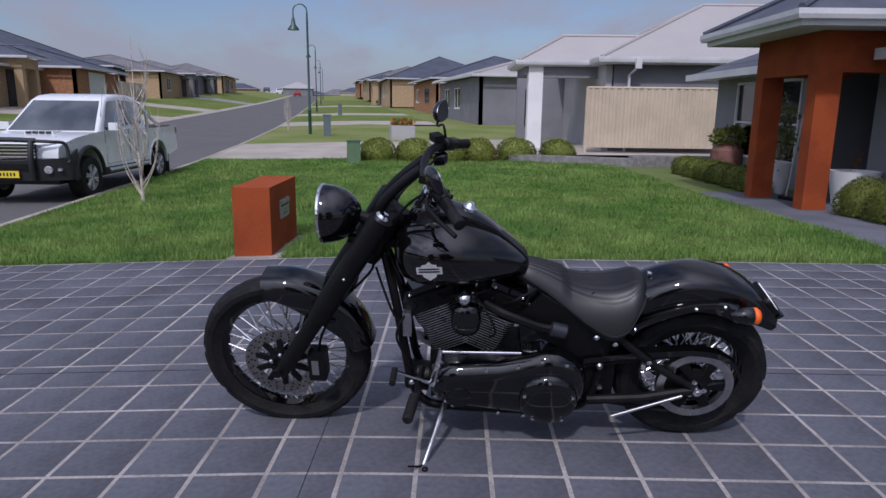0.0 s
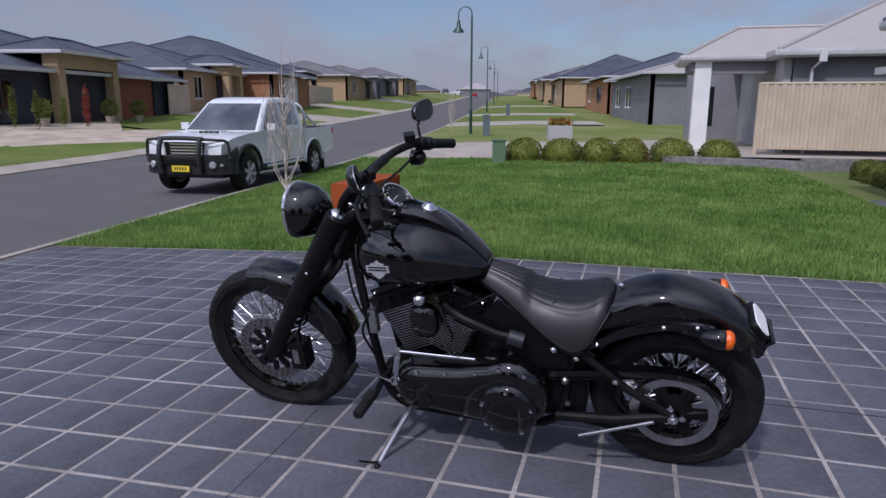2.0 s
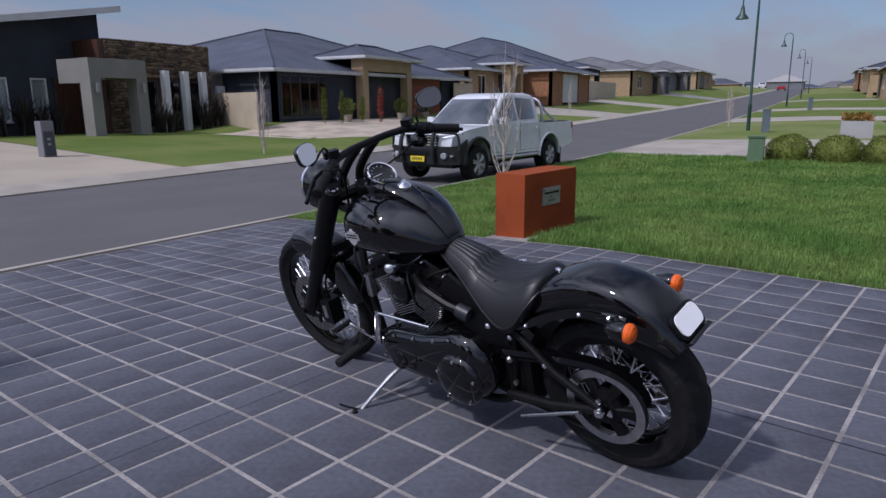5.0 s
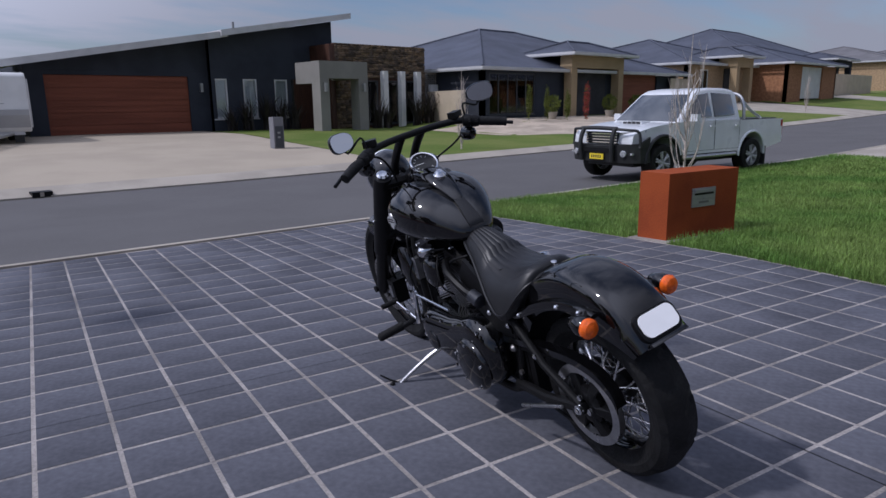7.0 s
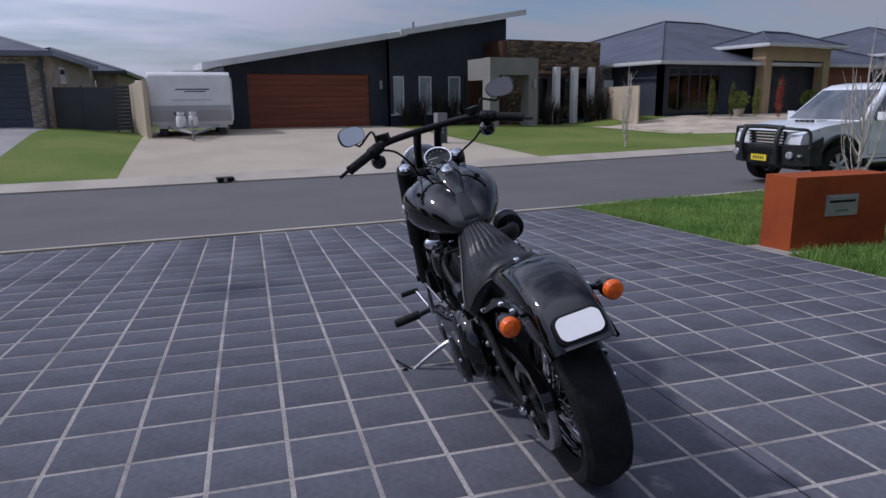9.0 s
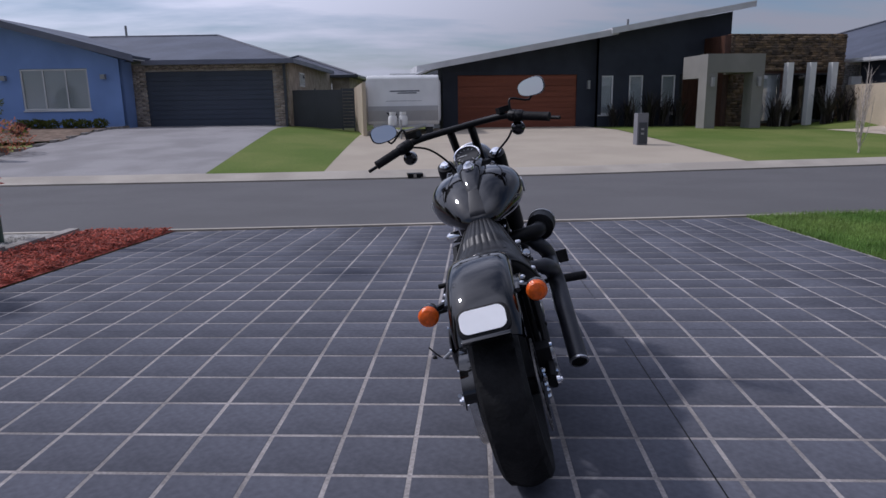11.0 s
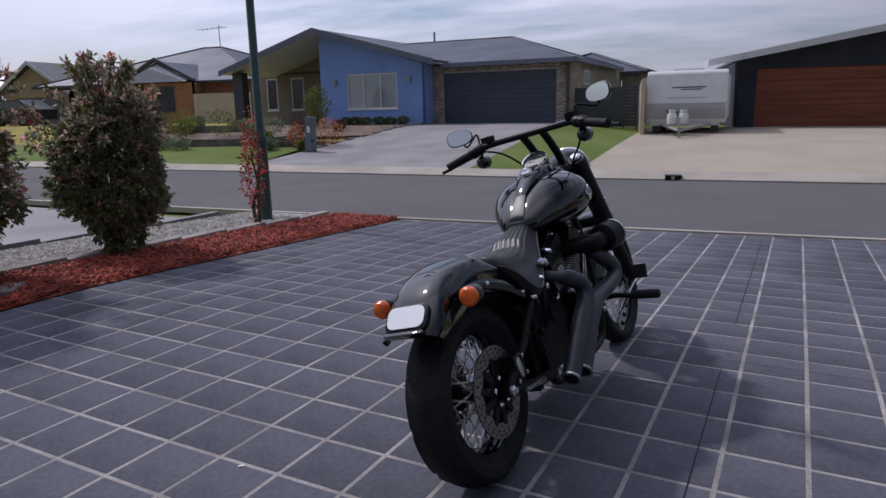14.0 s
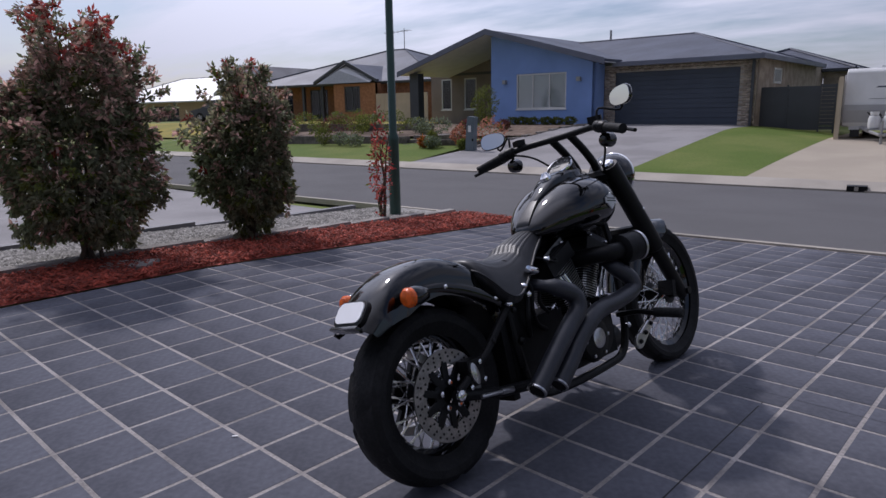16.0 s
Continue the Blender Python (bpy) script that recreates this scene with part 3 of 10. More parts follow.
def window(parent, x0, x1, z0, z1, y=0.0, frame_mat="white", blind="blind", bars=1, depth=0.10, glass="glass", blind_part=1.0):
    """A window in a wall that faces -y at y: frame, panes, blind behind."""
    bm = bmesh.new()
    t = 0.055
    ring_strip(bm, [[(x, y + 0.02, z), (x, y + 0.09, z), (x + sx * t, y + 0.09, z + sz * t), (x + sx * t, y + 0.02, z + sz * t)]
                    for x, z, sx, sz in ((x0, z0, 1, 1), (x1, z0, -1, 1), (x1, z1, -1, -1), (x0, z1, 1, -1))], False, True)
    w = done(bm, "window", frame_mat, parent)
    for k in range(1, bars + 1):
        x = x0 + (x1 - x0) * k / (bars + 1)
        bm = bmesh.new()
        box(bm, x - 0.025, x + 0.025, y + 0.03, y + 0.08, z0 + t, z1 - t)
        done(bm, "glazing_bar", frame_mat, w)
    for k in range(bars + 1):
        a, b = x0 + (x1 - x0) * k / (bars + 1) + 0.03, x0 + (x1 - x0) * (k + 1) / (bars + 1) - 0.03
        bm = bmesh.new()
        box(bm, a, b, y + 0.05, y + 0.056, z0 + 0.03, z1 - 0.03)
        done(bm, "pane", glass, w).visible_shadow = False
    bm = bmesh.new()
    if blind:
        box(bm, x0, x1, y + 0.095, y + 0.10, z1 - (z1 - z0) * blind_part, z1)
        done(bm, "blind", blind, w)
    else:
        box(bm, x0 - 0.3, x1 + 0.3, y + 1.2, y + 1.25, z0 - 0.3, z1 + 0.3)
        done(bm, "room_wall", "interior", w)
    bm = bmesh.new()
    box(bm, x0 - 0.03, x1 + 0.03, y - 0.03, y + 0.04, z0 - 0.05, z0 - 0.005)
    done(bm, "sill", frame_mat, w)
    return w


def garage_door(parent, x0, x1, z0, z1, y, material, panels=5):
    bm = bmesh.new()
    h = (z1 - z0) / panels
    box(bm, x0, x1, y + 0.13, y + 0.17, z0, z1)
    d = done(bm, "garage_door", material, parent)
    for k in range(panels):
        v0, v1 = z0 + k * h + 0.006, z0 + (k + 1) * h - 0.006
        for s in range(2):
            bm = bmesh.new()
            box(bm, x0, x1, y + 0.10, y + 0.1295, v0 + (v1 - v0) * s / 2 + 0.004, v0 + (v1 - v0) * (s + 1) / 2 - 0.004)
            done(bm, "panel", material, d)
    return d


def downpipe(parent, x, y, z0, z1, material="gutter"):
    bm = bmesh.new()
    box(bm, x - 0.045, x + 0.045, y - 0.10, y - 0.02, z0, z1)
    return done(bm, "downpipe", material, parent)


def brick_skin(parent, name, x0, x1, z0, z1, y, material, holes=(), bw=0.25, bh=0.086, seed=3):
    """Courses of bricks standing proud of a wall that faces -y."""
    rng = random.Random(seed)
    co, fs = [], []
    rows_n = int((z1 - z0) / bh)
    for r in range(rows_n):
        z = z0 + r * bh
        x = x0 - (bw / 2 if r % 2 else 0)
        while x < x1:
            a, b = max(x, x0) + 0.005, min(x + bw, x1) - 0.005
            x += bw
            if b - a < 0.04 or any(h[0] < (a + b) / 2 < h[1] and h[2] < z + bh / 2 < h[3] for h in holes):
                continue
            p = y - 0.012 - rng.random() * 0.006
            n = len(co)
            co += [(a, p, z + 0.005), (b, p, z + 0.005), (b, p, z + bh - 0.005), (a, p, z + bh - 0.005),
                   (a, y, z + 0.005), (b, y, z + 0.005), (b, y, z + bh - 0.005), (a, y, z + bh - 0.005)]
            fs += [(n, n + 1, n + 2, n + 3), (n, n + 4, n + 5, n + 1), (n + 3, n + 2, n + 6, n + 7), (n, n + 3, n + 7, n + 4), (n + 1, n + 5, n + 6, n + 2)]
    ob = raw_mesh(name, np.array(co), np.array(fs), material, parent)
    return tagged(ob, kind="stuff")


# ---------------------------------------------------------------- dark mono-pitch house over the road
def dark_house():
    h = thing("house", LOTS @ pose(0, 0, -0.28), "charcoal rendered house with skillion roof, cedar door and stone wall", "house")
    b = 0.45
    wall(h, "wall", (3.5, 23.0), (9.95, 23.0), b - 0.3, 2.70, "navy", [(0.58, 5.36, b - 0.3, 2.55)])
    done(prism(bmesh.new(), [(3.5, 2.702), (9.95, 2.702), (9.95, 4.0), (3.5, 2.89)], 23.0, 23.22), "gable", "navy", h)
    garage_door(h, 4.08, 8.86, b, 2.55, 22.97, "cedar", 5)
    wall(h, "wall", (9.62, 22.7), (15.1, 22.7), b - 0.3, 3.4, "navy", [(0.04, 0.62, 0.98, 2.48), (1.28, 1.86, 0.98, 2.48), (2.64, 3.22, 0.98, 2.48), (3.4, 4.5, b - 0.3, 2.5)])
    done(prism(bmesh.new(), [(9.62, 3.402), (15.1, 3.402), (15.1, 4.90), (9.62, 3.94)], 22.7, 22.92), "gable", "navy", h)
    # full pale blinds added to imitate the sky's reflection in the glass
    for x in (9.66, 10.90, 12.26):
        window(h, x, x + 0.58, 0.98, 2.48, 22.69, "white", "blind", 0, blind_part=1.0)
    wall(h, "wall", (9.62, 22.702), (9.62, 22.98), b - 0.3, 3.93, "navy", (), -0.15)
    wall(h, "wall", (3.5, 33), (3.5, 23.22), b - 0.3, 2.85, "navy")
    wall(h, "wall", (15.1, 22.702), (15.1, 32), b - 0.3, 4.8, "navy")
    # roof slab, rising to the right, in two steps
    for x0, x1, z0, z1, y0 in ((2.45, 10.1, 2.74, 4.07, 22.0), (9.85, 15.58, 4.07, 5.08, 21.9)):
        r = done(prism(bmesh.new(), [(x0, z0), (x1, z1), (x1, z1 + 0.10), (x0, z0 + 0.10)], y0 + 0.04, 24.4), "roof", "roof_mid", h)
        xa, za = x0 + 1.1, z0 + 1.1 * (z1 - z0) / (x1 - x0)
        done(prism(bmesh.new(), [(xa, za), (x1, z1), (x1, z1 + 0.10), (xa, za + 0.10)], 24.402, 33), "roof", "roof_mid", h)
        done(prism(bmesh.new(), [(x0 - 0.05, z0 - 0.10), (x1, z1 - 0.10), (x1, z1 + 0.12), (x0 - 0.05, z0 + 0.12)], y0, y0 + 0.038), "fascia", "gutter", r)
        bm = bmesh.new()
        box(bm, x0 - 0.05, x0 - 0.002, y0 + 0.04, 24.4, z0 - 0.10, z0 + 0.12)
        done(bm, "gutter", "gutter", r)
    # stone wall
    wall(h, "wall", (14.2, 21.2), (19.0, 21.2), b - 0.3, 3.9, "dark_wood", [(1.3, 2.2, 0.6, 2.45), (2.4, 3.3, 0.6, 2.45), (3.45, 4.3, 0.6, 2.45)])
    # here too the pale blinds take the place of reflected sky
    for x in (15.5, 16.6, 17.65):
        window(h, x, x + 0.88, 0.62, 2.44, 21.2, "gutter_dark", "blind", 0)
    wall(h, "wall", (19.0, 21.2), (19.0, 30), b - 0.3, 3.85, "dark_wood")
    rng = random.Random(8)
    co, fs = [], []
    z = b - 0.1
    while z < 3.86:
        hh = rng.uniform(0.07, 0.14)
        x = 14.2 - rng.random() * 0.3
        while x < 19.0:
            w = rng.uniform(0.18, 0.5)
            a, c = max(14.2, x) + 0.006, min(19.02, x + w) - 0.006
            x += w
            if c - a < 0.05 or (15.45 < (a + c) / 2 < 18.6 and z < 2.5):
                continue
            p = 21.2 - rng.uniform(0.02, 0.07)
            n = len(co)
            t = z + hh - 0.008
            co += [(a, p, z), (c, p, z), (c, p, t), (a, p, t), (a, 21.2, z), (c, 21.2, z), (c, 21.2, t), (a, 21.2, t)]
            fs += [(n, n + 1, n + 2, n + 3), (n, n + 4, n + 5, n + 1), (n + 3, n + 2, n + 6, n + 7), (n, n + 3, n + 7, n + 4), (n + 1, n + 5, n + 6, n + 2)]
        z += hh
    tagged(raw_mesh("stone_cladding", np.array(co), np.array(fs), "stone", h), kind="stuff")
    for x in (16.27, 17.21, 18.11):
        part("column", rbox(x, x + 0.24, 20.66, 20.90, b - 0.2, 2.82, 0.015), "white", h)
    # portal porch
    for x0, x1 in ((12.25, 12.65), (14.0, 14.42)):
        part("porch_pillar", rbox(x0, x1, 19.3, 19.85, b - 0.3, 2.418, 0.01), "taupe", h, "taupe rendered pillar")
    part("porch_beam", rbox(12.25, 14.42, 19.3, 19.85, 2.42, 3.05, 0.01), "taupe", h, "taupe rendered beam")
    part("porch_side", rbox(12.25, 12.7, 19.852, 21.0, 2.25, 3.04, 0.01), "taupe", h)
    part("porch_side", rbox(13.97, 14.42, 19.852, 21.19, 2.42, 3.04, 0.01), "taupe", h)
    part("porch_ceiling", rbox(12.702, 13.968, 19.852, 21.19, 2.9, 3.04, 0.01), "taupe", h)
    part("front_door", rbox(13.17, 14.2, 22.72, 22.78, b, 2.49, 0.01), "dark_wood", h)
    wall(h, "wall", (14.2, 21.202), (14.2, 22.69), b - 0.3, 3.85, "dark_wood")
    for x, y, z in ((9.32, 23.0, 2.15), (12.45, 19.3, 2.1), (14.2, 19.3, 2.1)):
        part("wall_lamp", rbox(x - 0.05, x + 0.05, y - 0.12, y - 0.002, z - 0.16, z + 0.16, 0.01), "steel", h)
    bm = bmesh.new()
    cyl(bm, (11.3, 24, 4.2), (11.3, 24, 4.75), 0.05)
    part("flue", bm, "steel", h)
    return h


dark_house()


# ---------------------------------------------------------------- blue house over the road
def blue_house():
    h = thing("house", pose(-7.75, 22.5, -0.28, 0, 0, -8.3), "blue rendered house with brown brick garage and grey roof", "house")
    b = 0.72
    bm = wall_bm(bmesh.new(), (-4.9, 0), (-0.3, 0), b - 0.4, 3.1, 0.25, [(1.1, 3.47, 1.47, 2.90)])
    part("wall", bm, "blue", h, "blue rendered front wall", 0)
    part("gable", prism(bmesh.new(), [(-4.9, 3.1), (-0.3, 3.1), (-0.3, 3.2), (-4.9, 4.58)], 0, 0.25), "blue", h, "blue rendered gable", 0)
    wall(h, "wall", (-0.3, 0.002), (-0.3, 1.0), b - 0.4, 3.2, "blue", (), 0.2)
    w = window(h, -3.8, -1.43, 1.48, 2.89, 0.0, "white", "blind", 2, glass="glass", blind_part=1.0)
    for x in (-4.35, -0.85):
        part("wall_lamp", rbox(x - 0.08, x + 0.08, -0.14, -0.002, 2.52, 2.68, 0.01), "steel", h)
    # garage
    wall(h, "wall", (-0.298, 1.0), (5.38, 1.0), b - 0.4, 3.08, "mortar", [(0.45, 5.13, b - 0.4, 2.80)])
    brick_skin(h, "brickwork", -0.298, 5.38, b - 0.2, 3.08, 1.0, "brick_brown", [(0.15, 4.83, 0, 2.82)], 0.25, 0.086, 4)
    garage_door(h, 0.152, 4.828, b, 2.80, 0.97, "door_blue", 6)
    wall(h, "wall", (5.38, 1.002), (5.38, 11), b - 0.4, 3.08, "brick_brown", [(2.0, 3.0, 2.25, 2.8)])
    part("window", rbox(5.36, 5.41, 3.0, 4.0, 2.25, 2.8, 0.01), "white", h)
    part("window_pane", rbox(5.405, 5.415, 3.08, 3.92, 2.32, 2.74, 0.003), "pane_dark", h)
    # recessed entry
    wall(h, "wall", (-11.35, 3.2), (-4.9, 3.2), b - 0.4, 3.2, "taupe_brown", [(0.69, 1.38, 1.5, 3.05), (2.2, 2.98, 1.5, 3.05), (4.95, 5.85, 0.9, 3.0)])
    part("gable", prism(bmesh.new(), [(-9.9, 3.2), (-4.9, 3.2), (-4.9, 4.6), (-5.1, 4.6)], 3.2, 3.4), "taupe_brown", h, "", 0)
    window(h, -10.655, -9.975, 1.51, 3.04, 3.2, "white", "blind", 0)
    window(h, -9.145, -8.375, 1.51, 3.04, 3.2, "white", "blind", 0)
    part("front_door", rbox(-6.39, -5.51, 3.25, 3.3, 0.9, 2.99, 0.01), "white", h)
    wall(h, "wall", (-4.9, 3.2), (-4.9, 0.002), b - 0.4, 4.5, "blue", (), -0.2)
    wall(h, "wall", (-11.35, 11), (-11.35, 3.202), b - 0.4, 3.2, "taupe_brown")
    part("post", rbox(-9.9, -9.36, 0.0, 0.4, b - 0.3, 3.2, 0.02), "gutter_dark", h, "charcoal porch post")
    # gable roof over the front
    ridge_x, ridge_z, fy = -4.95, 4.64, -0.6
    for x1, z1 in ((-10.1, 3.14), (0.5, 3.16)):
        r = done(prism(bmesh.new(), [(ridge_x, ridge_z), (x1, z1), (x1, z1 + 0.1), (ridge_x, ridge_z + 0.1)], fy, 8), "roof", "roof_dark", h)
        done(prism(bmesh.new(), [(ridge_x, ridge_z - 0.1), (x1, z1 - 0.1), (x1, z1 + 0.13), (ridge_x, ridge_z + 0.13)], fy - 0.05, fy - 0.005), "barge_board", "fascia_blue", r)
        done(prism(bmesh.new(), [(ridge_x, ridge_z - 0.03), (x1, z1 - 0.03), (x1, z1 - 0.008), (ridge_x, ridge_z - 0.008)], fy, 3.19), "soffit", "white", r)
    # hipped roof over the garage
    ze, zr = 3.14, 4.50
    bm = bmesh.new()
    add(bm, [(-4.0, 0.45, ze), (5.66, 0.45, ze), (5.66, 9.5, ze), (-4.0, 9.5, ze), (-4.0, 5.6, zr), (1.5, 5.6, zr)], [(0, 1, 5, 4), (1, 2, 5), (2, 3, 4, 5), (0, 4, 3), (3, 2, 1, 0)])
    r = done(bm, "roof", "roof_dark", h)
    for p, q in (((5.66, 0.45, ze), (1.5, 5.6, zr)), ((5.66, 9.5, ze), (1.5, 5.6, zr)), ((-4.0, 5.6, zr), (1.5, 5.6, zr))):
        bm = bmesh.new()
        tube(bm, [p, q], 0.05, 6)
        done(bm, "ridge_cap", "roof_dark", r)
    for bx in ((0.35, 5.77, 0.33, 0.448, ze - 0.14, ze + 0.02), (5.662, 5.77, 0.45, 9.5, ze - 0.14, ze + 0.02)):
        bm = bmesh.new()
        box(bm, *bx)
        done(bm, "gutter", "fascia_blue", h)
    hip_roof(h, -11.0, -4.0, 3.6, 12, 3.3, 1.25, "roof_dark", "gutter_dark", 0.3)
    bm = bmesh.new()
    cyl(bm, (-2.6, 6, 4.3), (-2.6, 6, 5.0), 0.05)
    part("flue", bm, "steel", h)
    # rear wing seen past the side wall
    wall(h, "wall", (5.4, 11.0), (6.3, 11.0), b - 0.4, 2.9, "brick_brown")
    wall(h, "wall", (6.3, 11.002), (6.3, 19), b - 0.4, 2.9, "brick_brown")
    hip_roof(h, 0.0, 6.3, 11.0, 19.0, 3.0, 1.2, "roof_dark", "gutter_dark", 0.4)
    downpipe(h, 5.28, 0.98, b, 3.0, "gutter_dark")
    part("number_mark", rbox(-7.3, -7.1, 3.13, 3.17, 2.45, 2.75, 0.005), "steel", h)
    return h


blue_house()


def hipped(x, y, w, d, base, wall_h, rise, wall_mat, roof_mat, gutter="gutter", porch=None, door=None, wins=(), label="", extra=None, turn=0.0, over=0.5, cat="house"):
    """A single-storey hipped house whose front faces -y at its origin; porch, door: (x0, x1, material)."""
    h = thing("house", pose(x, y, base + sink(x, y), 0, 0, turn), label, cat)
    ops = [(a, b, c, e) for a, b, c, e in wins]
    if door:
        ops.append((door[0], door[1], -0.4, 2.2))
    wall(h, "wall", (0, 0), (w, 0), -0.6, wall_h, wall_mat, ops)
    wall(h, "wall", (w, 0), (w, d), -0.6, wall_h, wall_mat)
    wall(h, "wall", (w, d), (0, d), -0.6, wall_h, wall_mat)
    wall(h, "wall", (0, d), (0, 0), -0.6, wall_h, wall_mat)
    hip_roof(h, 0, w, 0, d, wall_h + 0.12, rise, roof_mat, gutter, over)
    for a, b, c, e in wins:
        window(h, a, b, c, e, 0.0, "white" if b - a < 3 else "gutter_dark", None, 1 if b - a < 3 else 4, glass="glass")
    if door:
        garage_door(h, door[0], door[1], 0, 2.2, 0.0, door[2], 5)
    if porch:
        x0, x1, pm = porch[:3]
        dp = porch[3] if len(porch) > 3 else 1.6
        for a in (x0, x1 - 0.45):
            part("porch_pillar", rbox(a, a + 0.45, -dp, -dp + 0.45, -0.5, 2.248, 0.01), pm, h)
        part("porch_beam", rbox(x0, x1, -dp, -dp + 0.45, 2.25, 2.85, 0.01), pm, h)
        for a in (x0, x1 - 0.3):
            part("porch_side", rbox(a, a + 0.3, -dp + 0.452, -0.002, 2.25, 2.85, 0.01), pm, h)
        hip_roof(h, x0, x1, -dp, 2.0, 2.95, min(0.65, rise * 0.5), roof_mat, gutter, 0.45)
        part("front_door", rbox(x0 + 0.7, x1 - 0.7, -0.06, -0.01, -0.2, 2.2, 0.01), "interior", h)
    return h


# brown house with the beige porch
bh = hipped(20.1, 18.6, 17.0, 14.0, 0.86, 2.05, 2.55, "navy", "roof_dark", "gutter", (5.5, 10.0, "beige", 0.7), (10.3, 14.6, "cedar"),
            [(0.45, 3.6, 0.1, 1.95)], "charcoal house with grey hip roof and beige porch")
brick_skin(bh, "brickwork", -3.2, -0.05, -0.2, 2.0, 3.0, "brick_grey", [], 0.25, 0.086, 6)
wall(bh, "wall", (-3.2, 3.0), (-0.01, 3.0), -0.5, 2.05, "mortar")
part("meter_box", rbox(-0.55, -0.1, 2.78, 2.94, 0.9, 1.5, 0.01), "blind", bh)
# the row further along the street
hipped(38.0, 18.5, 13.0, 13.0, 1.45, 2.35, 2.1, "brick_tan", "roof_dark", "gutter", (4.2, 6.6, "beige", 1.2), None, [(1.6, 2.8, 0.7, 2.1)], "tan brick house with dark hip roof and porch")
hipped(47.0, 16.0, 9.5, 12.0, 1.75, 2.3, 1.6, "brick_orange", "roof_dark", "gutter", None, (2.6, 6.6, "white"), [], "orange brick house with white garage door")
hipped(53.0, 21.0, 20.0, 14.0, 2.3, 2.7, 3.0, "navy", "roof_dark", "gutter", (12.0, 17.0, "navy", 2.0), None, [(2, 4, 0.7, 2.1)], "dark two-tone house with a steep grey roof")
hipped(78.0, 17.5, 16.0, 14.0, 3.0, 2.6, 2.0, "brick_tan", "roof_mid", "gutter", (10.5, 14.5, "grey_wall", 1.5), None, [(3, 5, 0.7, 2.1)], "tan house with a grey tiled roof")
hipped(99.0, 18.0, 16.0, 14.0, 3.9, 2.6, 2.0, "grey_wall", "roof_mid", "gutter", (9, 13, "grey_wall", 1.5), None, [(3, 5, 0.7, 2.1)], "grey house with a tiled hip roof")
hipped(122.0, 17.0, 18.0, 14.0, 4.9, 2.6, 2.2, "brick_tan", "roof_mid", "gutter", None, (3, 7.8, "grey_wall"), [(10, 13, 0.7, 2.1)], "tan brick house with a hip roof")
hipped(170.0, 40.0, 40.0, 16.0, 7.0, 3.0, 3.2, "cream", "roof_dark", "gutter", None, None, [(6, 9, 0.9, 2.1), (18, 21, 0.9, 2.1)], "long cream house with a blue-grey roof")
hipped(215.0, 30.0, 30.0, 16.0, 7.5, 2.8, 2.6, "brick_tan", "roof_light", "gutter", None, None, [(6, 9, 0.9, 2.1)], "pale far house with a light roof")
rng_h = random.Random(12)
for k in range(16):
    hipped(230 + rng_h.uniform(0, 160), -55 + k * 10 + rng_h.uniform(-3, 3), rng_h.uniform(13, 20), 12, 7.5 + rng_h.uniform(0, 2), 2.7, rng_h.uniform(1.8, 2.8),
           rng_h.choice(["brick_tan", "cream", "grey_wall", "brick_orange"]), rng_h.choice(["roof_dark", "roof_mid", "roof_light", "roof_dark"]), "gutter", None, None,
           [(3, 5, 0.8, 2.0)], "small far house at the end of the street", None, 90)
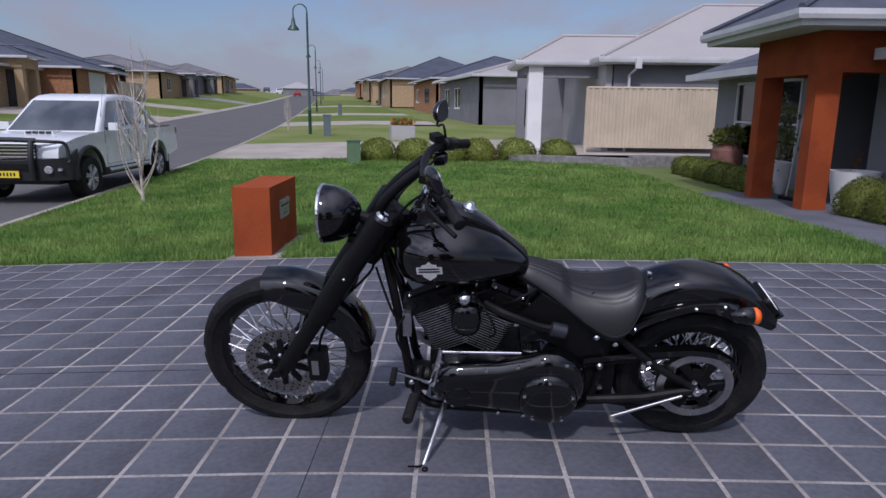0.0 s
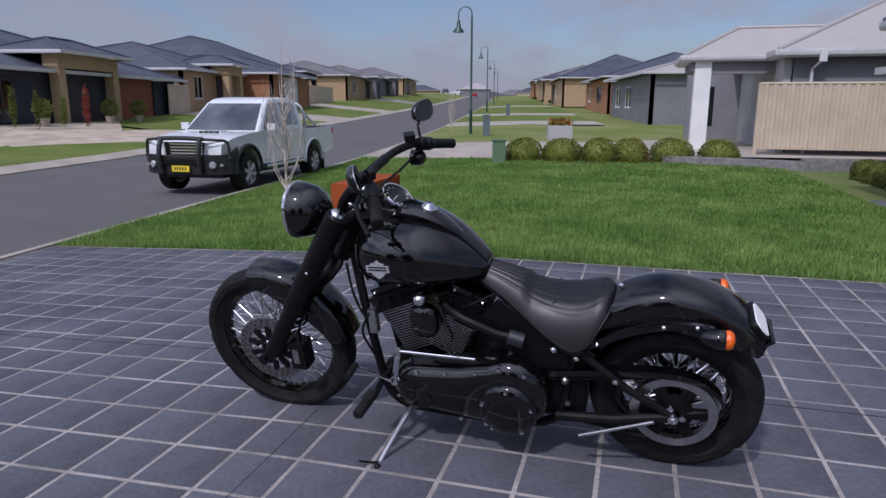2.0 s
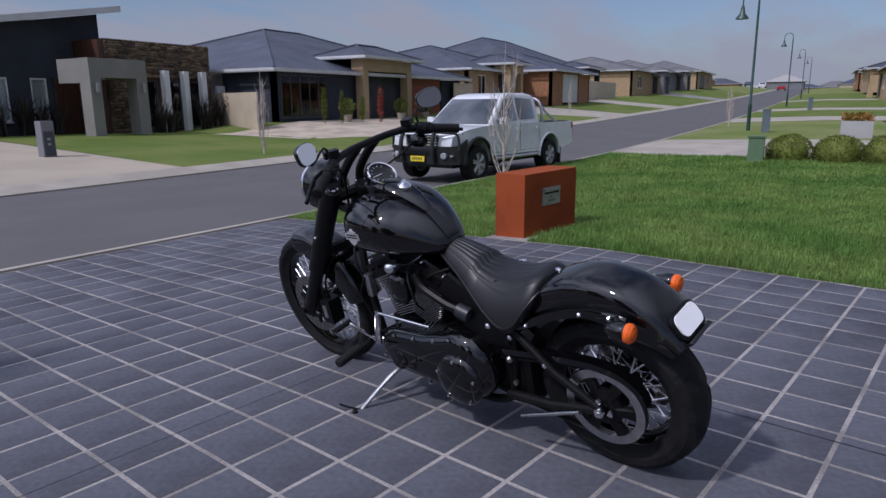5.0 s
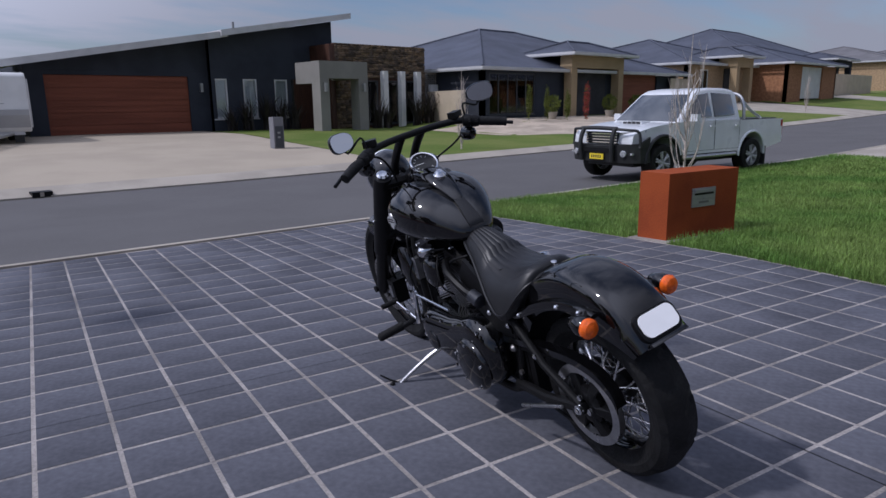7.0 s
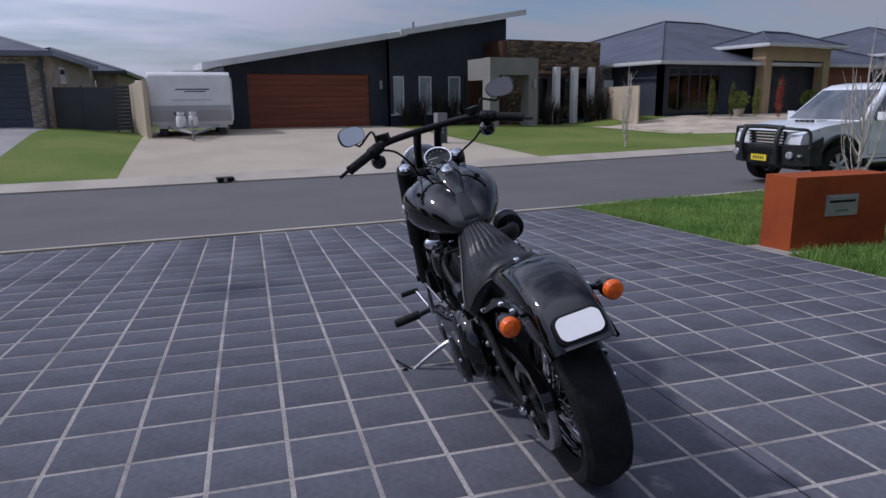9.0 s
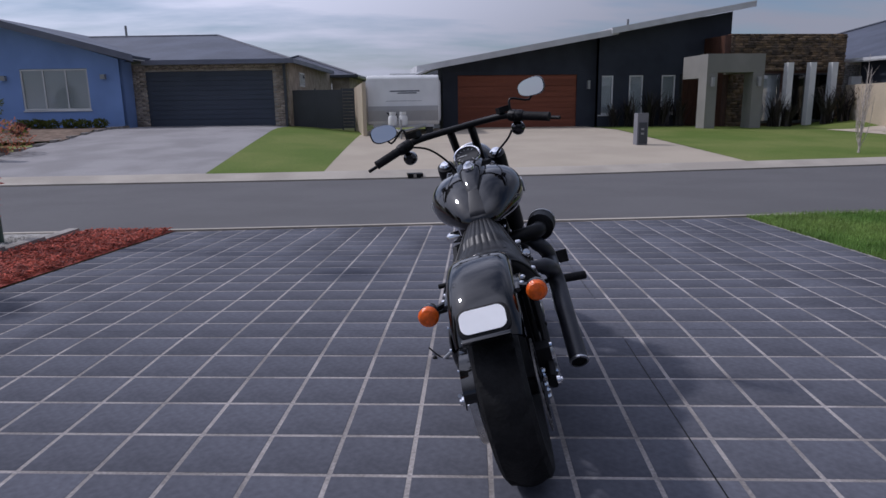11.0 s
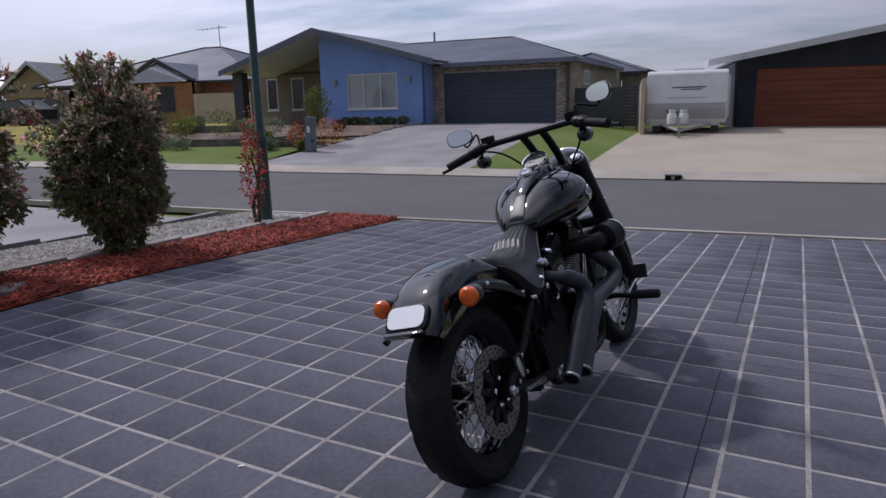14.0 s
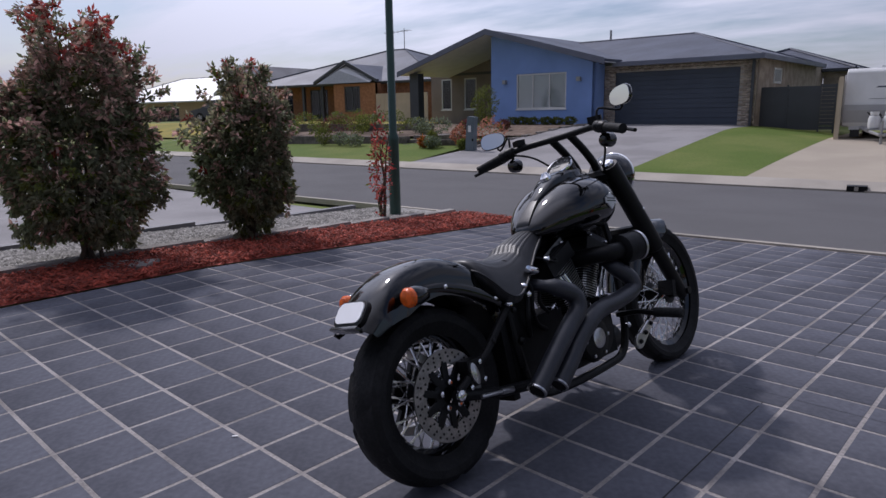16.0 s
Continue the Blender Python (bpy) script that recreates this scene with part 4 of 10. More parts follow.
# left end of the street, seen last
def brick_bay_house():
    h = thing("house", pose(-26.8, 30.0, 0.0), "orange brick house with steel-roofed bay and grey hip roof", "house")
    wall(h, "wall", (-9.2, 3.0), (-2.0, 3.0), 0.2, 2.95, "brick_orange", [(1.0, 1.9, 0.8, 2.75), (3.6, 5.2, 0.8, 2.75)])
    window(h, -8.2, -7.3, 0.82, 2.74, 3.0, "gutter_dark", None, 0)
    window(h, -5.6, -4.0, 0.82, 2.74, 3.0, "gutter_dark", None, 1)
    wall(h, "wall", (2.5, 1.2), (6.0, 1.2), 0.2, 2.95, "brick_orange")
    wall(h, "wall", (-9.2, 15), (-9.2, 3.0), 0.2, 2.95, "brick_orange")
    wall(h, "wall", (6.0, 1.2), (6.0, 15), 0.2, 2.95, "brick_orange")
    # bay with a canted side
    wall(h, "wall", (-0.8, 0.0), (2.5, 0.0), 0.2, 2.9, "brick_orange", [(0.85, 2.1, 1.25, 2.75)])
    window(h, 0.06, 1.29, 1.26, 2.74, 0.0, "gutter_dark", "blind", 1, blind_part=0.6)
    wall(h, "wall", (2.5, 0.002), (2.5, 1.2), 0.2, 2.9, "brick_orange")
    wall(h, "wall", (-1.8, 1.2), (-0.8, 0.002), 0.2, 2.9, "brick_orange", [(0.35, 1.2, 1.25, 2.75)])
    wall(h, "wall", (-2.0, 3.0), (-1.8, 1.2), 0.2, 2.9, "brick_orange")
    for x in (-4.3, -2.6):
        part("porch_post", rbox(x - 0.09, x + 0.09, 0.9, 1.08, 0.2, 2.9, 0.01), "gutter_dark", h)
    hip_roof(h, -9.2, 6.0, 1.2, 15.0, 3.0, 2.55, "roof_dark", "gutter_dark", 0.5)
    r = done(prism(bmesh.new(), [(-2.4, 3.0), (2.45, 3.0), (0.1, 4.15)], 0.25, 4.0), "roof", "roof_dark", h)
    done(prism(bmesh.new(), [(-2.5, 2.95), (0.1, 4.16), (2.6, 2.95), (2.6, 3.12), (0.1, 4.34), (-2.5, 3.12)], 0.0, 0.24), "barge_board", "gutter_dark", r)
    bm = bmesh.new()
    add(bm, [(-2.0, -0.25, 2.95), (2.3, -0.25, 2.95), (2.2, 0.24, 3.15), (0.1, 0.2, 3.98), (-1.9, 0.24, 3.1), (-0.3, -0.05, 3.75)], [(0, 1, 3, 5), (1, 2, 3), (0, 5, 4), (5, 3, 4), (0, 4, 2, 1)])
    done(bm, "bay_roof", "roof_silver", r)
    bm = bmesh.new()
    cyl(bm, (-0.9, 8.0, 5.3), (-0.9, 8.0, 7.0), 0.03)
    tube(bm, [(-2.6, 8.0, 6.75), (-0.4, 8.0, 6.85)], 0.02, 5)
    for k in range(6):
        tube(bm, [(-2.4 + 0.38 * k, 7.6, 6.76 + 0.016 * k), (-2.4 + 0.38 * k, 8.4, 6.76 + 0.016 * k)], 0.012, 4)
    part("tv_aerial", bm, "steel", h, "thin metal television aerial")


brick_bay_house()
gh = thing("house", pose(-42.8, 34.0, 0.15), "tan brick gabled house with a grey garage door", "house")
wall(gh, "wall", (0, 0), (5.6, 0), -0.5, 2.75, "brick_tan", [(0.9, 5.2, -0.5, 2.3)])
garage_door(gh, 0.9, 5.2, 0, 2.3, 0.0, "grey_wall", 5)
wall(gh, "wall", (5.6, 0.002), (5.6, 12), -0.5, 2.75, "brick_tan")
wall(gh, "wall", (0, 12), (0, 0.002), -0.5, 2.75, "brick_tan")
done(prism(bmesh.new(), [(0, 2.752), (5.6, 2.752), (2.8, 4.5)], 0, 0.2), "gable", "brick_tan", gh)
for x1 in (-0.5, 6.1):
    r = done(prism(bmesh.new(), [(2.8, 4.6), (x1, 2.50), (x1, 2.62), (2.8, 4.72)], -0.4, 12.3), "roof", "roof_mid", gh)
    done(prism(bmesh.new(), [(2.8, 4.5), (x1, 2.40), (x1, 2.66), (2.8, 4.76)], -0.45, -0.402), "barge_board", "gutter", r)
ff = thing("steel_fence", pose(-24.2, 29.9, 0.3), "tan steel fence beside the orange brick house", "fence")
for k in range(12):
    part("sheet", rbox(0.31 * k, 0.31 * k + 0.30, 0, 0.05, -0.3, 1.95, 0.005), "cream", ff)
hipped(-79.5, 46.0, 22.0, 14.0, 1.0, 2.6, 2.9, "brick_tan", "roof_silver", "gutter", None, (10, 15, "interior"), [(3, 5, 0.7, 2.1)], "grey house with a galvanised steel roof")
hipped(-100.0, 20.0, 20.0, 14.0, 1.5, 2.8, 2.6, "brick_tan", "roof_mid", "gutter", None, None, [(3, 5, 0.7, 2.1)], "tan house with a grey roof")

# ---------------------------------------------------------------- near side: neighbour's house and our porch
def gbox(bm, u0, u1, v0, v1, z0, z1):
    """A box laid along the driveway's lines."""
    c = [W(u0, v0), W(u1, v0), W(u1, v1), W(u0, v1)]
    add(bm, [(x, y, z0) for x, y in c] + [(x, y, z1) for x, y in c], BOX_FACES)
    return bm


def side_house():
    """Neighbour's house, along the driveway's lines: hipped roof, porch with a white pillar."""
    h = thing("house", pose(0, 0, -0.25), "grey rendered house with pale tiled roof and white porch pillar", "house")
    P = lambda u, v, z: (*W(u, v), z)

    def hip(u0, u1, v0, v1, ze, rise, gut, roof_label):
        """A hipped roof whose ridge runs away from the street, with gutter and soffit."""
        half = (u1 - u0) / 2
        bm = bmesh.new()
        add(bm, [P(u0, v0, ze), P(u1, v0, ze), P(u1, v1, ze), P(u0, v1, ze), P(u0 + half, v0 - half, ze + rise), P(u0 + half, v1, ze + rise)],
            [(0, 1, 4), (1, 2, 5, 4), (3, 0, 4, 5)])
        r = part("roof", bm, "roof_light", h, roof_label, 0)
        for p, q in ((P(u0, v0, ze), P(u0 + half, v0 - half, ze + rise)), (P(u1, v0, ze), P(u0 + half, v0 - half, ze + rise)), (P(u0 + half, v0 - half, ze + rise), P(u0 + half, v1, ze + rise))):
            bm = bmesh.new()
            tube(bm, [Vector(p) + Vector((0, 0, 0.015)), Vector(q) + Vector((0, 0, 0.015))], 0.06, 6)
            part("ridge_cap", bm, "roof_light", r, "", 40)
        rings = []
        for u, v, su, sv in ((u0, v1, -1, -1), (u0, v0, -1, 1), (u1, v0, 1, 1), (u1, v1, 1, -1)):
            rings.append([P(u + su * o, v + sv * o, ze + z) for o, z in ((-0.02, -gut), (0.0, -gut), (0.02, -gut + 0.05), (0.09, -gut + 0.05), (0.11, -0.06), (0.11, 0.01), (0.09, 0.01), (-0.02, -0.01))])
        bm = bmesh.new()
        ring_strip(bm, rings, False, True)
        part("gutter", bm, "gutter", h, "white gutter", 0)
        part("soffit", gbox(bmesh.new(), u0 + 0.02, u1 - 0.02, v1, v0 - 0.02, ze - gut + 0.01, ze - gut + 0.04), "gutter", h, "", 0)

    hip(18.66, 27.5, -4.5, -18.0, 3.06, 2.12, 0.20, "pale grey tiled roof")
    hip(20.1, 23.4, -2.15, -7.6, 3.03, 0.92, 0.18, "pale grey porch roof")
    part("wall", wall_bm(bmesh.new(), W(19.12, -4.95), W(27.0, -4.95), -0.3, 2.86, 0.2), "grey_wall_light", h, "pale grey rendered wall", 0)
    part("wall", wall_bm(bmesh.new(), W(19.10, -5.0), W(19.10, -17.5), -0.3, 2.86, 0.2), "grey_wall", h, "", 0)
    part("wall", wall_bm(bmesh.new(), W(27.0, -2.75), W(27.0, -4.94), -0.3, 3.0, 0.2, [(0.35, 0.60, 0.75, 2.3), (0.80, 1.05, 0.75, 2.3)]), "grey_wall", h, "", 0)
    for v in (-3.10, -3.55):
        part("pane", gbox(bmesh.new(), 27.06, 27.08, v - 0.26, v, 0.74, 2.31), "pane_dark", h, "", 0)
    part("pillar", bevel(gbox(bmesh.new(), 20.22, 20.72, -2.97, -2.50, -0.1, 2.86), 0.012, 1), "white", h, "white square pillar", 0)
    part("beam", gbox(bmesh.new(), 20.25, 23.3, -2.9, -2.4, 2.60, 2.855), "grey_wall", h, "", 0)
    part("beam", gbox(bmesh.new(), 20.30, 20.65, -4.9, -2.98, 2.50, 2.855), "grey_wall", h, "", 0)
    bm = bmesh.new()
    tube(bm, [P(18.62, -5.55, 2.95), P(18.62, -5.55, 2.72), P(19.0, -5.45, 2.55), P(19.03, -5.45, 0.2)], 0.045, 8)
    part("downpipe", bm, "gutter", h)
    part("rain_head", bevel(gbox(bmesh.new(), 18.42, 18.55, -5.66, -5.48, 2.72, 3.02), 0.01, 1), "gutter", h, "white rain head", 0)
    return h


side_house()

# steel fence and low retaining wall of the neighbour
fence = thing("fence", pose(0.1, -0.2, -0.08), "cream profiled steel fence on a low dark wall", "fence")
f0, f1 = Vector((17.1, -7.3, 0)), Vector((16.25, -11.6, 0))
fd = (f1 - f0).normalized()
fn = Vector((fd.y, -fd.x, 0))
bm = bmesh.new()
co, s = [], 0.0
L = (f1 - f0).length
while s < L:
    for ds, off in ((0, 0), (0.09, 0), (0.11, 0.035), (0.20, 0.035)):
        p = f0 + fd * min(L, s + ds) + fn * off
        co.append(p)
    s += 0.22
vv = [[bm.verts.new((p.x, p.y, z)) for p in co] for z in (0.215, 1.96)]
for i in range(len(co) - 1):
    if (co[i] - co[i + 1]).length > 1e-4:
        bm.faces.new((vv[0][i], vv[0][i + 1], vv[1][i + 1], vv[1][i]))
part("sheet", bm, "cream", fence, "", 0)
bm = bmesh.new()
tube(bm, [(f0.x, f0.y, 1.98), (f1.x, f1.y, 1.98)], 0.035, 8)
part("top_rail", bm, "cream", fence)
part("post", rbox(f0.x - 0.03, f0.x + 0.03, f0.y - 0.03, f0.y + 0.05, 0, 2.0, 0.005), "cream", fence)
bm = bmesh.new()
wall_bm(bm, (15.0, -4.5), (13.55, -7.3), -0.6, 0.07, 0.25)
wall_bm(bm, (13.55, -7.3), (13.4, -11.2), -0.6, 0.12, 0.25)
structure("wall_retaining", bm, "brick_grey", "low dark retaining wall beside the lawn", "wall")
bm = bmesh.new()
add(bm, [(16.3, -4.7, -0.02), (15.6, -12.3, -0.02), (19.0, -12.3, -0.02), (28.0, -9.0, -0.02), (26.0, -6.0, -0.02)], [(0, 1, 2, 3, 4)])
structure("path_neighbour", bm, "concrete", "pale concrete path at the house", "path")


def porch():
    h = thing("porch", pose(0, 0, -0.11), "rust-red rendered porch with white gutter and dark roof", "porch")
    for u0, v0, w in ((8.56, -5.20, 0.32), (6.97, -5.20, 0.32)):
        part("pillar", bevel(gbox(bmesh.new(), u0, u0 + 0.25, v0, v0 + w, -0.1, 1.878), 0.012, 1), "rust", h, "rust-red rendered pillar")
    part("beam", bevel(gbox(bmesh.new(), 6.97, 8.81, -5.20, -4.88, 1.88, 2.42), 0.01, 1), "rust", h, "rust-red rendered beam", 0)
    part("beam", bevel(gbox(bmesh.new(), 6.97, 7.24, -8.4, -5.202, 1.90, 2.42), 0.01, 1), "rust", h, "rust-red rendered beam", 0)
    part("beam", bevel(gbox(bmesh.new(), 8.54, 8.81, -6.2, -5.202, 1.90, 2.42), 0.01, 1), "rust", h, "rust-red rendered beam", 0)
    part("soffit", gbox(bmesh.new(), 6.3, 9.3, -8.6, -4.27, 2.424, 2.45), "gutter", h, "", 0)
    part("porch_ceiling", gbox(bmesh.new(), 7.242, 8.538, -6.4, -5.21, 2.1, 2.14), "gutter", h, "", 0)
    rings = []
    for u, v, su, sv in ((6.3, -4.27, -1, 1), (9.3, -4.27, 1, 1), (9.3, -8.6, 1, -1), (6.3, -8.6, -1, -1)):
        rings.append([(*W(u + su * o, v + sv * o), z) for o, z in ((0, 2.40), (0.02, 2.40), (0.03, 2.47), (0.10, 2.47), (0.12, 2.52), (0.12, 2.585), (0.10, 2.585), (0, 2.56))])
    bm = bmesh.new()
    ring_strip(bm, rings, False, True)
    part("gutter", bm, "gutter", h, "white gutter", 0)
    c = [W(6.22, -4.2), W(9.38, -4.2), W(9.38, -9.0), W(6.22, -9.0), W(7.8, -5.8), W(7.8, -9.0)]
    zs = (2.58, 2.58, 2.58, 2.58, 3.40, 3.40)
    bm = bmesh.new()
    add(bm, [(x, y, z) for (x, y), z in zip(c, zs)], [(0, 1, 4), (1, 2, 5, 4), (3, 0, 4, 5)])
    r = part("roof", bm, "roof_dark", h, "dark tiled roof", 0)
    for p, q in ((0, 4), (1, 4), (4, 5)):
        bm = bmesh.new()
        tube(bm, [(*c[p], zs[p] + 0.02), (*c[q], zs[q] + 0.02)], 0.05, 6)
        part("ridge_cap", bm, "roof_dark", r)
    return h


porch()
home = thing("house", pose(0, 0, -0.12), "grey rendered house with white gutters behind the porch", "house")


def front_wall(u0, u1, v, openings=(), th=-0.2, z1=2.4):
    """A wall that faces the street, along the driveway's lines."""
    bm = wall_bm(bmesh.new(), W(u0, v), W(u1, v), -0.2, z1, th, openings)
    return part("wall", bm, "grey_wall", home, "", 0)


front_wall(9.3, 13.6, -6.2, [(0.65, 1.6, 0.45, 1.98), (2.45, 3.4, 0.45, 1.98)])
part("wall", wall_bm(bmesh.new(), W(13.6, -6.202), W(13.6, -12.0), -0.2, 2.4, 0.2), "grey_wall", home, "", 0)
part("wall", wall_bm(bmesh.new(), W(9.3, -6.202), W(9.3, -7.4), -0.2, 2.4, 0.2), "grey_wall", home, "", 0)
front_wall(7.9, 9.298, -7.4, [(0.2, 1.15, -0.1, 2.1)])
part("wall", wall_bm(bmesh.new(), W(7.9, -7.398), W(7.9, -6.25), -0.2, 2.4, 0.2), "grey_wall", home, "", 0)
front_wall(4.2, 7.698, -6.25)
part("front_door", gbox(bmesh.new(), 8.1, 9.05, -7.46, -7.42, -0.1, 2.1), "interior", home, "dark front door", 0)
for u0 in (9.95, 11.75):
    u1 = u0 + 0.95
    rings = []
    for u, z, su, sz in ((u0, 0.45, 1, 1), (u1, 0.45, -1, 1), (u1, 1.98, -1, -1), (u0, 1.98, 1, -1)):
        rings.append([(*W(u + su * o, -6.2 + d), z + sz * o) for o, d in ((0, 0.01), (0, -0.06), (0.045, -0.06), (0.045, 0.01))])
    bm = bmesh.new()
    ring_strip(bm, rings, False, True)
    win = part("window", bm, "gutter", home, "", 0)
    part("glazing_bar", gbox(bmesh.new(), u0 + 0.046, u1 - 0.046, -6.24, -6.2, 1.14, 1.18), "gutter", win, "", 0)
    part("pane", gbox(bmesh.new(), u0 + 0.046, u1 - 0.046, -6.236, -6.23, 0.5, 1.13), "pane_dark", win, "", 0)
    part("pane", gbox(bmesh.new(), u0 + 0.046, u1 - 0.046, -6.236, -6.23, 1.19, 1.93), "pane_dark", win, "", 0)
    part("room_wall", gbox(bmesh.new(), u0 - 0.2, u1 + 0.2, -7.3, -7.26, 0.2, 2.2), "interior", win, "", 0)
for u0, u1, v in ((9.45, 14.3, -5.6), (2.0, 6.85, -5.5)):
    part("gutter", bevel(gbox(bmesh.new(), u0, u1, v - 0.13, v, 2.06, 2.2), 0.012, 1), "gutter", home, "white gutter", 0)
    part("soffit", gbox(bmesh.new(), u0 + 0.02, u1 - 0.02, -7.5, v - 0.132, 2.08, 2.11), "gutter", home, "", 0)
    c = [W(u0, v - 0.1), W(u1, v - 0.1), W(u1 - 1.5 if u0 > 5 else u1, v - 4.2), W(u0, v - 4.2)]
    bm = bmesh.new()
    add(bm, [(x, y, z) for (x, y), z in zip(c, (2.2, 2.2, 3.7, 3.7))], [(0, 1, 2, 3)])
    if u0 > 5:
        e = W(14.3, -12)
        add(bm, [(*c[1], 2.2), (*e, 2.2), (*W(12.8, -12), 3.7), (*c[2], 3.7)], [(0, 1, 2, 3)])
        bmesh.ops.remove_doubles(bm, verts=bm.verts, dist=0.001)
    part("roof", bm, "roof_dark", home, "dark tiled roof", 0)
part("wall", gbox(bmesh.new(), -3.6, 4.198, -8.85, -8.62, -0.2, 2.6), "grey_wall", home, "plain grey rendered wall", 0)
part("wall", gbox(bmesh.new(), 4.2, 4.45, -8.7, -6.45, -0.2, 2.6), "grey_wall", home, "plain grey rendered wall", 0)
# grey path in front of the porch
bm = bmesh.new()
for k in range(6):
    gbox(bm, 3.5 + 0.967 * k + 0.003, 3.5 + 0.967 * (k + 1), -7.1, -4.22, -0.05, 0.015)
for q in bm.verts:
    q.co.z += interp(q.co.x, NEAR_Z)
structure("path", bm, "path_grey", "blue-grey paved path at the porch", "path")

# ---------------------------------------------------------------- lawns and drives over the road
def patch(name, x0, x1, s0, s1, material, label, category, lift=0.012, nx=14, ns=12, left=None, right=None):
    """A patch over the road: x0..x1 at the kerb; s0..s1 from the kerb; left, right: (shift) at its back."""
    rows = []
    for i in range(nx + 1):
        r = []
        for j in range(ns + 1):
            t = j / ns
            s = s0 + (s1 - s0) * t
            a = x0 + (left or 0) * t
            b = x1 + (right or 0) * t
            x = a + (b - a) * i / nx
            r.append((x, interp(x, FAR) + s))
        rows.append(r)
    return sheet(name, rows, material, lift, label, category)


patch("lawn_far", 8.3, 22.2, 0.5, 12.3, "lawn", "mown green lawn before the dark house", "lawn", 0.03, left=1.0, right=-3.2)
patch("driveway_far", -0.8, 8.3, 0.5, 13.5, "concrete_drive", "pale concrete driveway", "driveway", 0.028, left=1.45, right=1.0)
patch("lawn_strip", -3.18, -0.8, 0.5, 12.5, "lawn", "bright green wedge of lawn between two drives", "lawn", 0.03, left=0.85, right=1.35)
patch("driveway_grey", -9.2, -3.18, 0.5, 12.5, "concrete_grey", "grey paved driveway", "driveway", 0.028, left=1.6, right=0.85)
patch("lawn_left", -26, -9.2, 0.5, 4.0, "lawn", "green lawn strip by the kerb", "lawn", 0.03)
patch("lawn_dry", -44, -17.5, 4.0, 16, "dry", "dry yellow lawn", "lawn", 0.025)
patch("drive_brown", 16.5, 23.5, 4.2, 8.0, "exposed", "pinkish aggregate driveway", "driveway", 0.04, left=-0.5, right=6.0)
patch("drive_brown_apron", 21.5, 29.0, 0.5, 4.3, "exposed", "pinkish aggregate driveway apron", "driveway", 0.035, left=-5.0, right=-4.0)
patch("lawn_brown", 24.0, 40.0, 0.5, 8.5, "lawn", "green lawn before the brown house", "lawn", 0.03, left=3.5, right=-4.0)
patch("lawn_mid", 46.0, 58.0, 0.5, 8.0, "lawn", "green lawn", "lawn", 0.03)
patch("drive_mid", 58.0, 64.0, 0.5, 8.0, "concrete", "pale concrete driveway", "driveway", 0.03)
patch("drive_near_mid", 40.0, 46.0, 0.5, 8.5, "concrete", "pale concrete driveway", "driveway", 0.03, left=-4, right=-1)
patch("lawn_mid_far", 64.0, 88.0, 0.5, 8.0, "lawn", "green lawn", "lawn", 0.03)
patch("drive_far", 88.0, 96.0, 0.5, 8.0, "concrete_grey", "grey driveway", "driveway", 0.03)
patch("lawn_end", 96.0, 130.0, 0.5, 8.0, "lawn", "green lawn", "lawn", 0.03)


def near_patch(name, x0, x1, s0, s1, material, label, category, lift=0.02, nx=10, ns=8):
    rows = []
    for i in range(nx + 1):
        x = x0 + (x1 - x0) * i / nx
        rows.append([(x, interp(x, NEAR) - s0 - (s1 - s0) * j / ns) for j in range(ns + 1)])
    return sheet(name, rows, material, lift, label, category)


near_patch("drive_neighbour", 16.0, 22.5, 0.12, 9.5, "concrete", "pale concrete crossover drive", "driveway", 0.02)
near_patch("verge_one", 22.5, 36.0, 0.12, 7.0, "verge", "pale green verge", "lawn", 0.015)
near_patch("drive_two", 36.0, 41.0, 0.12, 9.0, "concrete", "pale concrete crossover drive", "driveway", 0.02)
near_patch("verge_two", 41.0, 52.0, 0.12, 9.0, "lawn", "green verge", "lawn", 0.015)
near_patch("drive_three", 52.0, 57.0, 0.12, 9.0, "concrete", "pale concrete crossover drive", "driveway", 0.02)
near_patch("verge_three", 57.0, 80.0, 0.12, 9.0, "lawn", "green verge", "lawn", 0.015)
near_patch("drive_four", 80.0, 85.0, 0.12, 9.0, "concrete", "pale concrete crossover drive", "driveway", 0.02)
near_patch("verge_four", 85.0, 120.0, 0.12, 9.0, "lawn", "green verge", "lawn", 0.015)

# houses on the near side, far along
hipped(52.0, -9.0, 14.0, 14.0, 1.2, 2.5, 2.0, "grey_wall", "roof_light", "gutter", None, None, [(2, 4, 0.6, 2.0), (6, 8, 0.6, 2.0)], "grey house with a pale roof", None, 180)
hipped(72.0, -9.5, 15.0, 14.0, 1.9, 2.6, 2.4, "brick_orange", "roof_dark", "gutter", None, None, [(2, 4, 0.6, 2.0), (8, 11, 0.6, 2.0)], "orange brick house with a grey roof", None, 180)
hipped(96.0, -7.5, 18.0, 14.0, 2.9, 2.6, 3.0, "brick_tan", "roof_dark", "gutter", (3, 6, "beige", 1.2), None, [(8, 10, 0.6, 2.0)], "tan brick house with a grey roof", None, 180)
hipped(125.0, -7.0, 18.0, 14.0, 4.2, 2.6, 2.4, "brick_tan", "roof_mid", "gutter", None, None, [(3, 5, 0.6, 2.0)], "tan brick house with a grey roof", None, 180)
hipped(155.0, -7.0, 20.0, 14.0, 5.3, 2.6, 2.4, "brick_orange", "roof_dark", "gutter", None, None, [(3, 5, 0.6, 2.0)], "orange brick house with a grey roof", None, 180)


